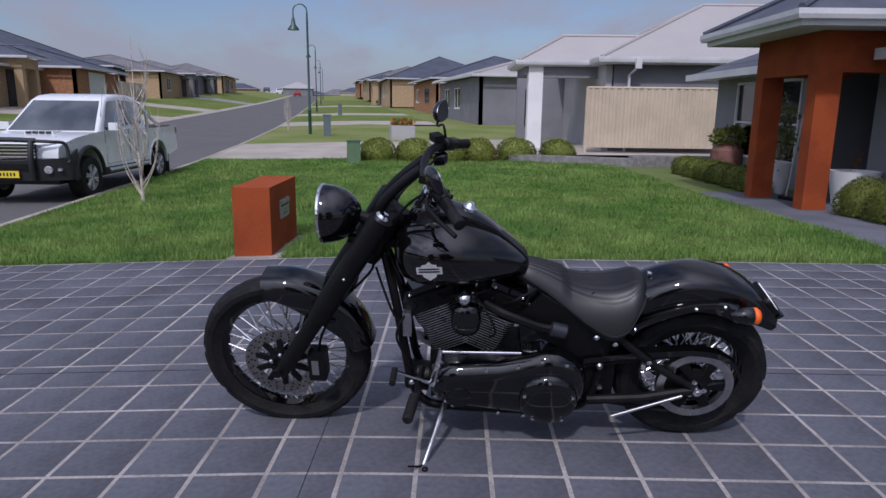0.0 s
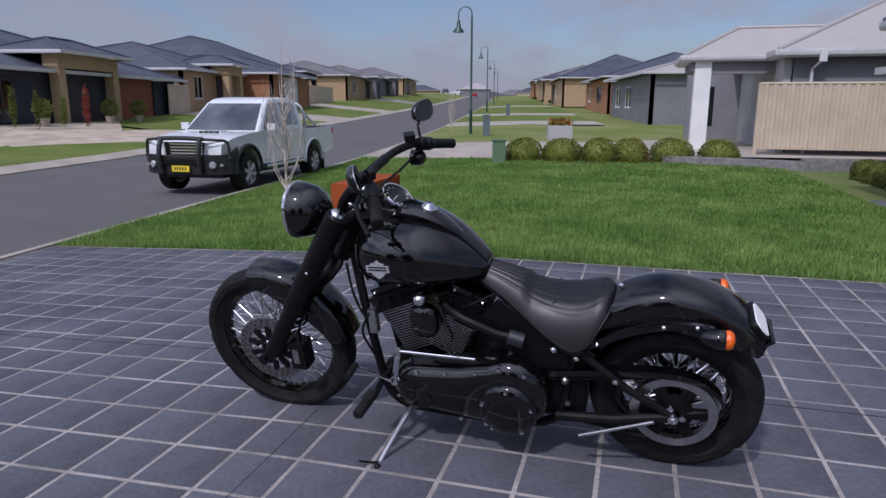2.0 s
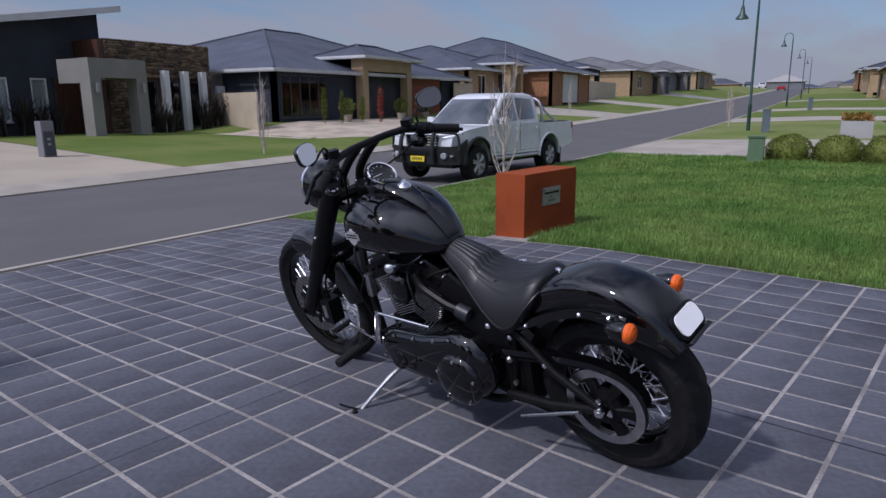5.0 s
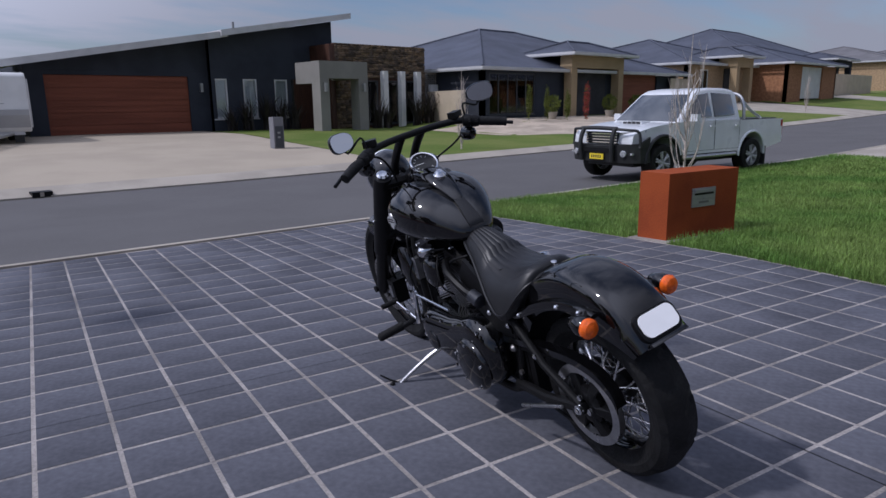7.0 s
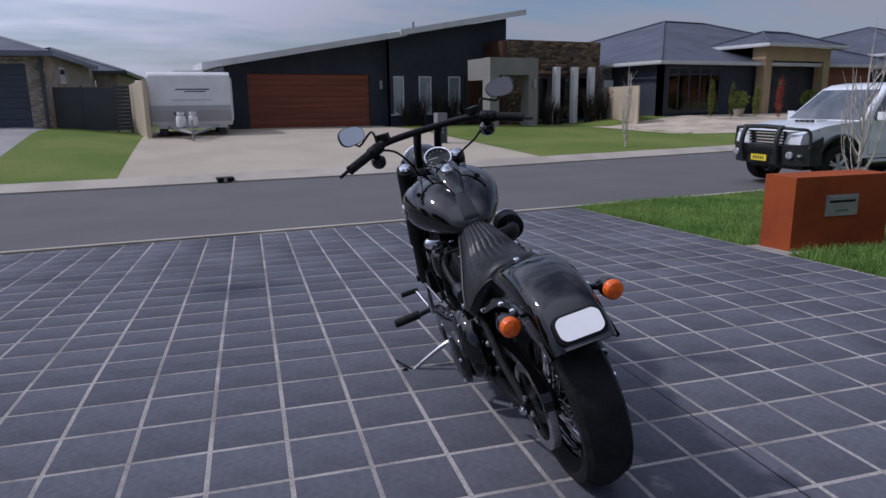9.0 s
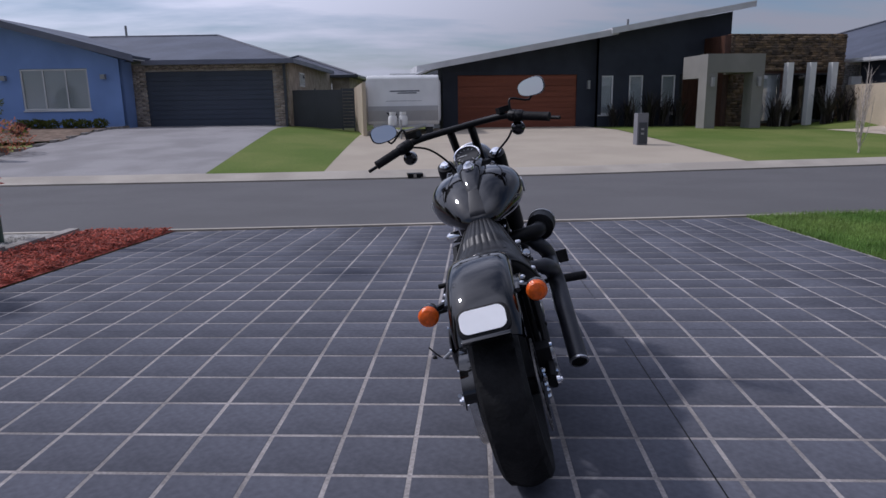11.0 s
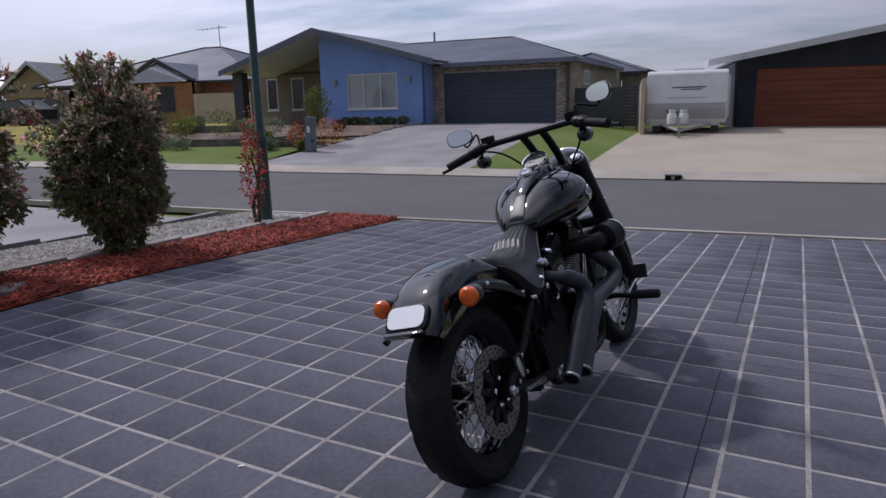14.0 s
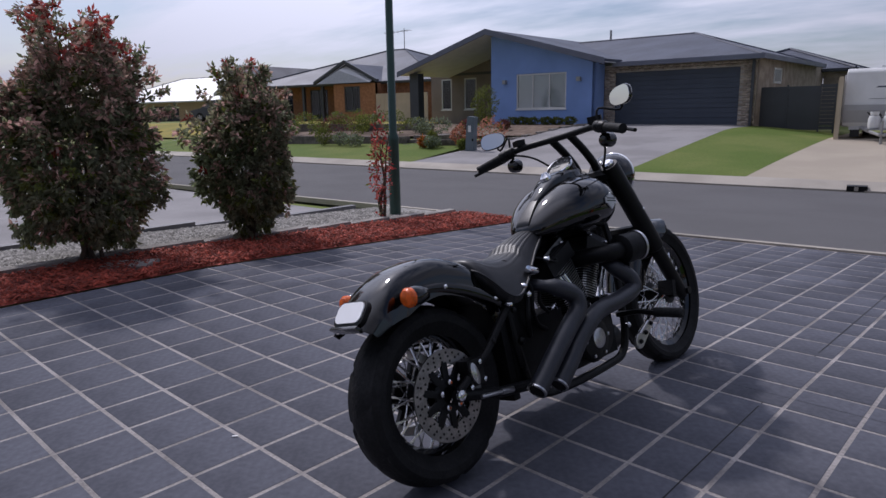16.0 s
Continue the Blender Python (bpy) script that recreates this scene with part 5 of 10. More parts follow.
# ---------------------------------------------------------------- street furniture
def street_lamp(m, height, label):
    h = thing("street_lamp", m, label, "street lamp", "street lamps")
    bm = bmesh.new()
    lathe(bm, [(0.075, 0), (0.072, 1.0), (0.078, 1.02), (0.078, 1.06), (0.052, 1.12), (0.042, height - 0.4), (0.032, height - 0.1)], (0, 0, 0), (0, 0, 1), 12)
    part("pole", bm, "pole_green", h)
    bm = bmesh.new()
    r = height * 0.055
    pts = [(0, 0, height - 0.2)] + [(r - r * math.cos(a), 0, height - 0.05 + r * math.sin(a)) for a in span(0, math.pi, 10)] + [(2 * r, 0, height - 0.35)]
    tube(bm, [(-p[0], p[1], p[2]) for p in pts], 0.025, 8)
    part("crook", bm, "pole_green", h)
    bm = bmesh.new()
    lathe(bm, [(0.04, 0), (0.07, -0.1), (0.10, -0.3), (0.24, -0.48), (0.25, -0.52), (0.06, -0.53)], (-2 * r, 0, height - 0.3), (0, 0, 1), 14)
    part("lamp_head", bm, "pole_green", h)
    return h


street_lamp(pose(28.0, 0.88, G(28.0, 0.88) - 0.02, 0, 0, -90), 5.2, "dark green street lamp with a crook and bell head")
street_lamp(pose(63.0, 0.9, G(63, 0.9) - 0.02, 0, 0, -90), 5.8, "dark green street lamp with a crook and bell head")
street_lamp(pose(96.0, 0.6, G(96, 0.6) - 0.02, 0, 0, -90), 5.8, "dark green street lamp with a crook and bell head")
street_lamp(pose(130.0, 0.3, G(130, 0.3) - 0.02, 0, 0, -90), 5.8, "dark green street lamp with a crook and bell head")
street_lamp(pose(-3.94, 4.29, G(-3.94, 4.29) - 0.02, 0, 0, 60), 5.6, "dark green street lamp standing at the red mulch")

for x, y, hgt in ((26.5, 0.15, 0.85), (52.0, -1.0, 0.85)):
    g = G(x, y)
    p = thing("service_pillar", pose(x, y, g, 0, 0, 12), "blue-grey service pillar on the verge", "service pillar", "service pillars")
    part("post", rbox(-0.16, 0.16, -0.12, 0.12, -0.05, hgt, 0.03), "blue_grey", p)
    part("cap", rbox(-0.18, 0.18, -0.14, 0.14, hgt, hgt + 0.04, 0.012), "blue_grey", p)
p = thing("service_box", pose(14.6, -0.42, G(14.6, -0.42)), "green plastic service box at the lawn's edge", "service box")
part("body", rbox(-0.16, 0.16, -0.16, 0.16, -0.05, 0.56, 0.03), "green_box", p)
part("lid", rbox(-0.18, 0.18, -0.18, 0.18, 0.562, 0.60, 0.012), "green_box", p)
# planter on the neighbour's verge
p = thing("planter", pose(24.0, -2.7, G(24, -2.7)), "square grey concrete planter with orange flowers", "planter")
part("pot", rbox(-0.45, 0.45, -0.45, 0.45, -0.05, 0.55, 0.03), "grey_wall_light", p)
rng = np.random.default_rng(5)
c = rng.uniform(-0.4, 0.4, (400, 3)) * [1, 1, 0.3] + [0, 0, 0.62]
co, fs = leaf_cloud(rng, c, np.tile([0, 0, 1.0], (400, 1)), 0.14, 0.06)
tagged(raw_mesh("foliage", co, fs, ["leaf_orange", "leaf_light"], p, rng.integers(0, 2, len(fs))), kind="stuff")


def letterbox():
    h = thing("letterbox", pose(3.80, 0.768, G(*W(4.1, 1.65)) - 0.02, 0, 0, -10.5), "rust-red rendered letterbox pillar with a steel slot", "letterbox")
    part("body", rbox(0, 0.99, 0, 0.33, 0.0, 0.645, 0.008, 2), "rust", h, "", 0)
    sp = part("slot_plate", rbox(0.315, 0.645, -0.012, -0.002, 0.315, 0.490, 0.006), "steel", h, "dull steel plate")
    part("slot", rbox(0.345, 0.615, -0.0135, -0.0125, 0.425, 0.445, 0.0004), "matt", sp)
    part("bar_mark", rbox(0.41, 0.55, -0.0135, -0.0125, 0.348, 0.368, 0.0004), "roof_mid", sp)
    f = part("flap", rbox(0.335, 0.625, -0.026, -0.013, 0.448, 0.478, 0.006), "steel", h, "steel flap")
    bm = bmesh.new()
    cyl(bm, (0.48, -0.013, 0.395), (0.48, -0.02, 0.395), 0.010, sides=12)
    part("lock", bm, "steel", h)
    return h


letterbox()
bm = gbox(bmesh.new(), 3.50, 4.62, 1.38, 1.86, -0.06, 0.012)
for q in bm.verts:
    q.co.z += G(q.co.x, q.co.y)
structure("letterbox_pad", bm, "kerbstone", "small concrete pad under the letterbox", "pad")
for x, y, z, nm in ((7.55, 14.2, 0, "grey"), (-8.60, 14.1, 0, "slate")):
    g = G(x, y)
    p = thing("letterbox", pose(x, y, g, 0, 0, 0), "slim grey letterbox pillar on the lawn's edge" if nm == "grey" else "slate grey curved letterbox pillar", "letterbox")
    if nm == "grey":
        part("body", rbox(-0.15, 0.15, -0.12, 0.12, -0.05, 0.86, 0.02), "grey_wall", p)
        part("plate", rbox(-0.11, 0.12, -0.135, -0.122, 0.06, 0.62, 0.006), "gutter_dark", p)
        for z in (0.42, 0.30):
            part("bar_mark", rbox(-0.05, 0.03, -0.142, -0.136, z, z + 0.05, 0.003), "steel", p)
    else:
        rings = []
        for k in range(9):
            q = k / 8
            x = -0.13 + 0.07 * q * q
            z = -0.08 + 1.08 * q
            rings.append([(x, -0.10, z), (x + 0.27 - 0.03 * q, -0.10, z - 0.02 * q), (x + 0.27 - 0.03 * q, 0.10, z - 0.02 * q), (x, 0.10, z)])
        bm = bmesh.new()
        ring_strip(bm, rings, True)
        part("body", bm, "blue_grey", p, "", 30)
        part("bar_mark", rbox(-0.03, 0.06, -0.112, -0.102, 0.56, 0.74, 0.004), "white", p)
        part("slot", rbox(0.09, 0.14, -0.112, -0.102, 0.30, 0.37, 0.004), "matt", p)

# ---------------------------------------------------------------- plants
def shrub(name, x, y, z, rx, ry, h, count, mats, weights, label, category, group="", leaf=(0.08, 0.034), seed=1, trunk=True, lumps=7, hollow=0.55, stems=4, top=None, sparse=0.0):
    """A leafy shrub: stems and many single leaves over an uneven outline; top: a material for the tips."""
    rng = np.random.default_rng(seed)
    t = thing(name, pose(x, y, z), label, category, group)
    if trunk:
        bm = bmesh.new()
        for k in range(stems):
            a = rng.uniform(0, 6.28)
            r = rng.uniform(0.1, 0.45)
            pts = [(rng.normal(0, 0.03), rng.normal(0, 0.03), -0.03)]
            for j in range(1, 5):
                f = j / 4
                pts.append((rx * r * f * math.cos(a) + rng.normal(0, 0.03), ry * r * f * math.sin(a) + rng.normal(0, 0.03), h * 0.8 * f))
            tube(bm, pts, [0.022, 0.018, 0.013, 0.008, 0.004], 6)
        part("stem", bm, "bark", t)
    d = rng.normal(0, 1, (count, 3))
    d /= np.linalg.norm(d, axis=1)[:, None]
    rad = hollow + (1 - hollow) * rng.random(count) ** 0.6
    lc = rng.normal(0, 1, (lumps, 3))
    lc /= np.linalg.norm(lc, axis=1)[:, None]
    bulge = np.zeros(count)
    for q in lc:
        bulge = np.maximum(bulge, np.exp(-((1 - d @ q) * 5.0)))
    rad = rad * (0.80 + 0.28 * bulge) * (1 + rng.normal(0, 0.05, count))
    taper = np.where(d[:, 2] < 0, 1 + 0.25 * d[:, 2], 1 - 0.15 * d[:, 2] ** 2)
    c = np.stack([d[:, 0] * rx * taper * rad, d[:, 1] * ry * taper * rad, h * 0.5 + d[:, 2] * h * 0.5 * rad], 1)
    keep = c[:, 2] > 0.02
    c, d, rad = c[keep], d[keep], rad[keep]
    co, fs = leaf_cloud(rng, c, d * 0.8 + np.array([0, 0, 0.25]), leaf[0], leaf[1], 0.8)
    pick = rng.choice(len(mats), len(c), p=weights)
    if top is not None:
        chance = np.clip((c[:, 2] / h - 0.55) * 1.6, 0, 0.85) * (rad > 0.75)
        pick = np.where(rng.random(len(c)) < chance, top, pick)
    ob = raw_mesh("foliage", co, fs, mats, t, np.concatenate([pick, pick]))
    tagged(ob, kind="stuff")
    return t


def bushy(name, x, y, z, rx, ry, h, clusters, label, seed, mats, tips, base=0.06, leaf=(0.075, 0.034), sprigs=10, red_from=0.82):
    """A tall garden shrub: stems, leaf rosettes over an uneven crown with gaps, stray sprigs; tips: chance of coloured new growth."""
    rng = np.random.default_rng(seed)
    t = thing(name, pose(x, y, z), label, "shrub")
    lc = rng.normal(0, 1, (16, 3))
    lc /= np.linalg.norm(lc, axis=1)[:, None]
    d = rng.normal(0, 1, (clusters, 3))
    d /= np.linalg.norm(d, axis=1)[:, None]
    lump = np.max(np.exp(-(1 - d @ lc.T) * 9.0), axis=1)
    rad = (0.55 + 0.45 * rng.random(clusters) ** 0.5) * (0.70 + 0.42 * lump)
    low = np.clip((d[:, 2] + 1) / 0.7, 0, 1)
    below = np.clip(-d[:, 2], 0, 0.985)
    full = np.clip((1 - below ** 3) ** 0.4 / np.sqrt(1 - below ** 2), 1, 2.6)
    wide = full * (0.72 + 0.28 * low) / np.maximum(np.sqrt(1 - 0.55 * d[:, 2] ** 2), 0.35) * 0.93
    c = np.stack([d[:, 0] * rx * rad * wide, d[:, 1] * ry * rad * wide, base + (h - base) * (0.5 + 0.5 * d[:, 2] * rad)], 1)
    out = d.copy()
    stems = []
    for k in range(sprigs):
        a = rng.uniform(0, 6.28)
        el = rng.uniform(0.1, 1.4)
        q = np.array([math.cos(a) * math.cos(el), math.sin(a) * math.cos(el), math.sin(el)])
        s0 = np.array([q[0] * rx * 0.7, q[1] * ry * 0.7, h * 0.5 + q[2] * h * 0.40])
        e0 = s0 + q * [0.42 * rx + 0.06, 0.42 * ry + 0.06, 0.13 * h] + [0, 0, 0.05]
        stems.append((s0, e0))
        for f in (0.35, 0.55, 0.75, 0.92, 1.0):
            c = np.vstack([c, s0 + (e0 - s0) * f + rng.normal(0, 0.012, 3)])
            out = np.vstack([out, q * 0.6 + [0, 0, 0.3]])
            rad = np.append(rad, 1.15)
    per = 13
    n = len(c)
    cc = np.repeat(c, per, 0) + rng.normal(0, 0.016, (n * per, 3))
    nn = np.repeat(out, per, 0) * 0.7 + np.array([0, 0, -0.30])
    co, fs = leaf_cloud(rng, cc, nn, leaf[0], leaf[1], 0.75)
    top = np.clip((c[:, 2] / h - 0.15) * 1.35, 0.15, 0.9)
    tip = (rad > 0.66) & (rng.random(n) < tips * top)
    red = tip & (rng.random(n) < np.clip((c[:, 2] / h - red_from) * 2.2, 0.015, 0.6))
    kind = np.where(red, 2, np.where(tip, 1, np.where(rng.random(n) < 0.14, 3, 0)))
    pick = np.repeat(kind, per)
    pick = np.where((pick == 1) & (rng.random(len(pick)) < 0.35), 0, pick)
    tagged(raw_mesh("foliage", co, fs, mats, t, np.concatenate([pick, pick])), kind="stuff")
    for k in range(7):
        a, r = rng.uniform(0, 6.28), rng.uniform(0.15, 0.7)
        pts = [(rng.normal(0, 0.05), rng.normal(0, 0.05), -0.03)]
        for j in range(1, 6):
            f = j / 5
            pts.append((rx * r * f * math.cos(a) + rng.normal(0, 0.02), ry * r * f * math.sin(a) + rng.normal(0, 0.02), h * 0.85 * f))
        bm = bmesh.new()
        tube(bm, pts, [0.022, 0.018, 0.014, 0.010, 0.006, 0.003], 6)
        part("stem", bm, "bark", t)
    for s0, e0 in stems:
        bm = bmesh.new()
        tube(bm, [s0, e0], [0.005, 0.002], 5)
        part("sprig", bm, "bark", t)
    return t


def clipped(name, x, y, z, r, ry, h, count, mats, weights, label, category, group, leaf, seed):
    """A clipped dome of small leaves over a leafy core."""
    rng = np.random.default_rng(seed)
    t = thing(name, pose(x, y, z), label, category, group)
    bm = bmesh.new()
    n = 14
    rings = []
    for k in range(7):
        e = radians(-25 + 18 * k)
        rings.append([(0.86 * r * math.cos(e) * math.cos(2 * math.pi * q / n), 0.86 * ry * math.cos(e) * math.sin(2 * math.pi * q / n), 0.32 * h + 0.58 * h * math.sin(e)) for q in range(n)])
    ring_strip(bm, rings, True)
    part("core", bm, mats[0], t, "", 60)
    d = rng.normal(0, 1, (count * 2, 3))
    d /= np.linalg.norm(d, axis=1)[:, None]
    d = d[d[:, 2] > -0.45][:count]
    lc = rng.normal(0, 1, (9, 3))
    lc /= np.linalg.norm(lc, axis=1)[:, None]
    lump = np.max(np.exp(-(1 - d @ lc.T) * 7.0), axis=1)
    rad = (0.86 + 0.12 * lump + rng.normal(0, 0.025, len(d)))
    c = np.stack([d[:, 0] * r * rad, d[:, 1] * ry * rad, 0.32 * h + d[:, 2] * 0.66 * h * rad], 1)
    c[:, 2] = np.maximum(c[:, 2], 0.015)
    co, fs = leaf_cloud(rng, c, d * 1.1, leaf[0], leaf[1], 0.55)
    pick = rng.choice(len(mats), len(c), p=weights)
    tagged(raw_mesh("foliage", co, fs, mats, t, np.concatenate([pick, pick])), kind="stuff")
    return t


gz = lambda x, y: G(x, y)
LEAVES = ["leaf", "leaf_tip", "leaf_red", "leaf_hedge"]
bushy("shrub", -4.20, 0.27, gz(-4.25, 0.2), 0.65, 0.65, 2.00, 2700, "tall dark green shrub with russet and red new growth in mulch", 11, LEAVES, 0.95, red_from=0.80, base=0.02, sprigs=40, leaf=(0.060, 0.027))
bushy("shrub", -3.98, 1.85, gz(-3.98, 1.85), 0.49, 0.49, 1.68, 1750, "dark green shrub with russet flower tips in mulch", 12, LEAVES, 0.50, red_from=0.90, base=0.06, sprigs=30, leaf=(0.060, 0.027))
shrub("shrub", -3.71, 3.70, gz(-3.71, 3.70), 0.15, 0.15, 1.34, 520, ["leaf", "leaf_red", "leaf_hedge"], [0.15, 0.80, 0.05], "thin young shrub with bright red leaves at a lamp post", "shrub", leaf=(0.065, 0.028), seed=13, hollow=0.2, stems=3)
# hedge balls on the lawn's far edge
for k, y in enumerate((-1.05, -2.03, -2.95, -3.75, -4.8, -5.9)):
    x = 15.25 + 0.15 * math.sin(k * 2.1)
    r = (0.50, 0.54, 0.50, 0.48, 0.56, 0.50)[k]
    clipped("hedge_ball", x, y, gz(x, y) - 0.03, r, r, 0.66, 2600, ["leaf_light", "leaf_orange" if k == 3 else "leaf_hedge"], [0.7, 0.3] if k != 3 else [0.9, 0.1], "round clipped yellow-green bush by the lawn", "bush", "clipped bushes", (0.045, 0.026), 30 + k)
for k in range(6):
    x, y = W(9.55 + 0.68 * k, -5.38)
    clipped("hedge_bush", x, y, gz(x, y), 0.46, 0.36, 0.43, 2000, ["leaf_hedge", "leaf_light"], [0.6, 0.4], "clipped box hedge bush by the porch", "bush", "box hedge", (0.036, 0.02), 40 + k)
for k in range(5):
    x, y = W(6.30 - 0.60 * k, -5.36)
    clipped("hedge_bush", x, y, gz(x, y), 0.42, 0.36, 0.53, 3200, ["leaf_hedge", "leaf_light"], [0.6, 0.4], "clipped box hedge bush by the path", "bush", "box hedge", (0.028, 0.016), 50 + k)


def bare_tree(x, y, h, seed, label, spread=0.28):
    rng = random.Random(seed)
    t = thing("bare_tree", pose(x, y, gz(x, y) - 0.02), label, "tree", "bare trees")
    bm = bmesh.new()
    tube(bm, [(0, 0, 0), (0.01, 0, h * 0.12), (0.0, 0.01, h * 0.5), (0.02, 0, h)], [0.028, 0.022, 0.014, 0.003], 7)
    part("trunk", bm, "bark_pale", t)
    for k in range(22):
        z0 = h * (0.05 + 0.6 * (k / 22) ** 1.3)
        a = rng.uniform(0, 6.28)
        ln = h * rng.uniform(0.32, 0.5) * (1.15 - 0.55 * k / 22)
        r = spread * rng.uniform(0.7, 1.2) * ln / (0.45 * h) * 0.55 * h / 2.3
        bm = bmesh.new()
        tip = Vector((math.cos(a) * r, math.sin(a) * r, z0 + ln))
        mid = Vector((math.cos(a) * r * 0.75, math.sin(a) * r * 0.75, z0 + ln * 0.4))
        tube(bm, smooth_pts([(0, 0, z0), tuple(mid), tuple(tip)], 4), [0.010, 0.009, 0.008, 0.008, 0.006, 0.005, 0.004, 0.003, 0.002], 5)
        for q in range(3):
            s = mid.lerp(tip, rng.uniform(0, 0.7))
            e = s + Vector((rng.uniform(-0.12, 0.12), rng.uniform(-0.12, 0.12), rng.uniform(0.12, 0.32)))
            tube(bm, [s, e], [0.0035, 0.0015], 4)
        part("branch", bm, "bark_pale", t)
    return t


bare_tree(8.2, 2.93, 2.4, 3, "bare young tree with pale upright branches on the lawn", 0.55)
bare_tree(11.7, 11.3, 2.3, 4, "bare young street tree with pale branches")
bare_tree(31.5, 2.0, 1.9, 5, "bare young street tree by the lamp", 0.4)
bare_tree(40.0, 12.2, 2.4, 6, "bare young street tree on the verge")


def flax(x, y, h, n, seed):
    rng = np.random.default_rng(seed)
    t = thing("flax_plant", pose(x, y, gz(x, y)), "dark bronze flax clump against the house wall", "plant", "flax plants")
    co, fs = [], []
    for k in range(n):
        a, lean = rng.uniform(0, 6.28), rng.uniform(0.15, 0.75)
        ln = h * rng.uniform(0.7, 1.15)
        w = 0.028
        d = np.array([math.cos(a), math.sin(a)])
        s = np.array([-d[1], d[0]]) * w
        b = rng.normal(0, 0.09, 2)
        for j in range(5):
            f = j / 4
            out = lean * ln * f ** 1.7 * 0.8
            zz = ln * f * (1 - 0.25 * lean * f * f)
            ww = (1 - f) ** 0.6 + 0.03
            co += [(*(b + d * out + s * ww), zz), (*(b + d * out - s * ww), zz)]
        i = k * 10
        fs += [(i + 2 * j, i + 2 * j + 1, i + 2 * j + 3, i + 2 * j + 2) for j in range(4)]
    tagged(raw_mesh("leaves", np.array(co), np.array(fs), "flax", t), kind="stuff")


for k, (x, h) in enumerate(((9.35, 0.95), (9.9, 1.2), (10.7, 1.45), (11.3, 1.25), (11.85, 1.1), (15.6, 1.35), (16.15, 1.0), (17.8, 1.5), (18.5, 1.55), (19.2, 1.3))):
    flax(0.6 + (x - 0.6) * 1.085 if x < 13 else x, 22.15 if x < 13 else 20.3, h * (1.08 if x < 13 else 1), 60, 60 + k)
# potted plants and spikes before the brown house
for k, (x, y, h, m) in enumerate(((20.9, 16.6, 1.65, "leaf_hedge"), (21.75, 16.3, 1.55, "leaf_hedge"), (22.8, 16.0, 1.35, "leaf_light"), (23.65, 15.6, 1.75, "leaf_red"))):
    shrub("pencil_plant", x, y, gz(x, y), 0.12, 0.12, h, 700, [m, "leaf_hedge"], [0.8, 0.2], "narrow upright garden plant", "plant", "garden plants", (0.09, 0.03), 80 + k, False, hollow=0.2)
for k, (x, y) in enumerate(((22.9, 16.9), (27.4, 16.9), (30.0, 17.0))):
    g = gz(x, y)
    p = thing("pot_plant", pose(x, y, g), "round leafy plant in a pale pot", "pot plant", "pot plants")
    bm = bmesh.new()
    lathe(bm, [(0.14, -0.02), (0.22, 0.30), (0.24, 0.36), (0.20, 0.36), (0.18, 0.30)], (0, 0, 0), (0, 0, 1), 16)
    part("pot", bm, "concrete", p)
    rng = np.random.default_rng(90 + k)
    d = rng.normal(0, 1, (700, 3))
    d /= np.linalg.norm(d, axis=1)[:, None]
    co, fs = leaf_cloud(rng, d * 0.36 * rng.uniform(0.6, 1, (700, 1)) + [0, 0, 0.72], d, 0.1, 0.05)
    tagged(raw_mesh("foliage", co, fs, ["leaf_light"], p), kind="stuff")

# terraced garden of the blue house
bm = bmesh.new()
for x0, x1, y, zt in ((-17.8, -11.95, 15.62, 0.36), (-22, -13.4, 19.4, 0.7), (-11.02, -8.73, 15.15, 0.3)):
    box(bm, x0, x1, y, y + 0.2, -0.2, zt)
structure("wall_terrace", bm, "terrace", "low grey block terrace walls in the garden", "wall").matrix_basis = LOTS
bm = bmesh.new()
for k in range(4):
    box(bm, -11.95, -11.02, 15.06 + 0.33 * k, 18.0, -0.25, 0.0 + 0.13 * k)
structure("garden_steps", bm, "terrace", "grey block garden steps", "steps").matrix_basis = LOTS
sheet("garden_bed", [[(x, y) for y in span(17.5, 23.2, 6)] for x in span(-22, -8.3, 8)], "bed", 0.05, "brown mulched garden bed", "garden bed")
rngs = random.Random(77)
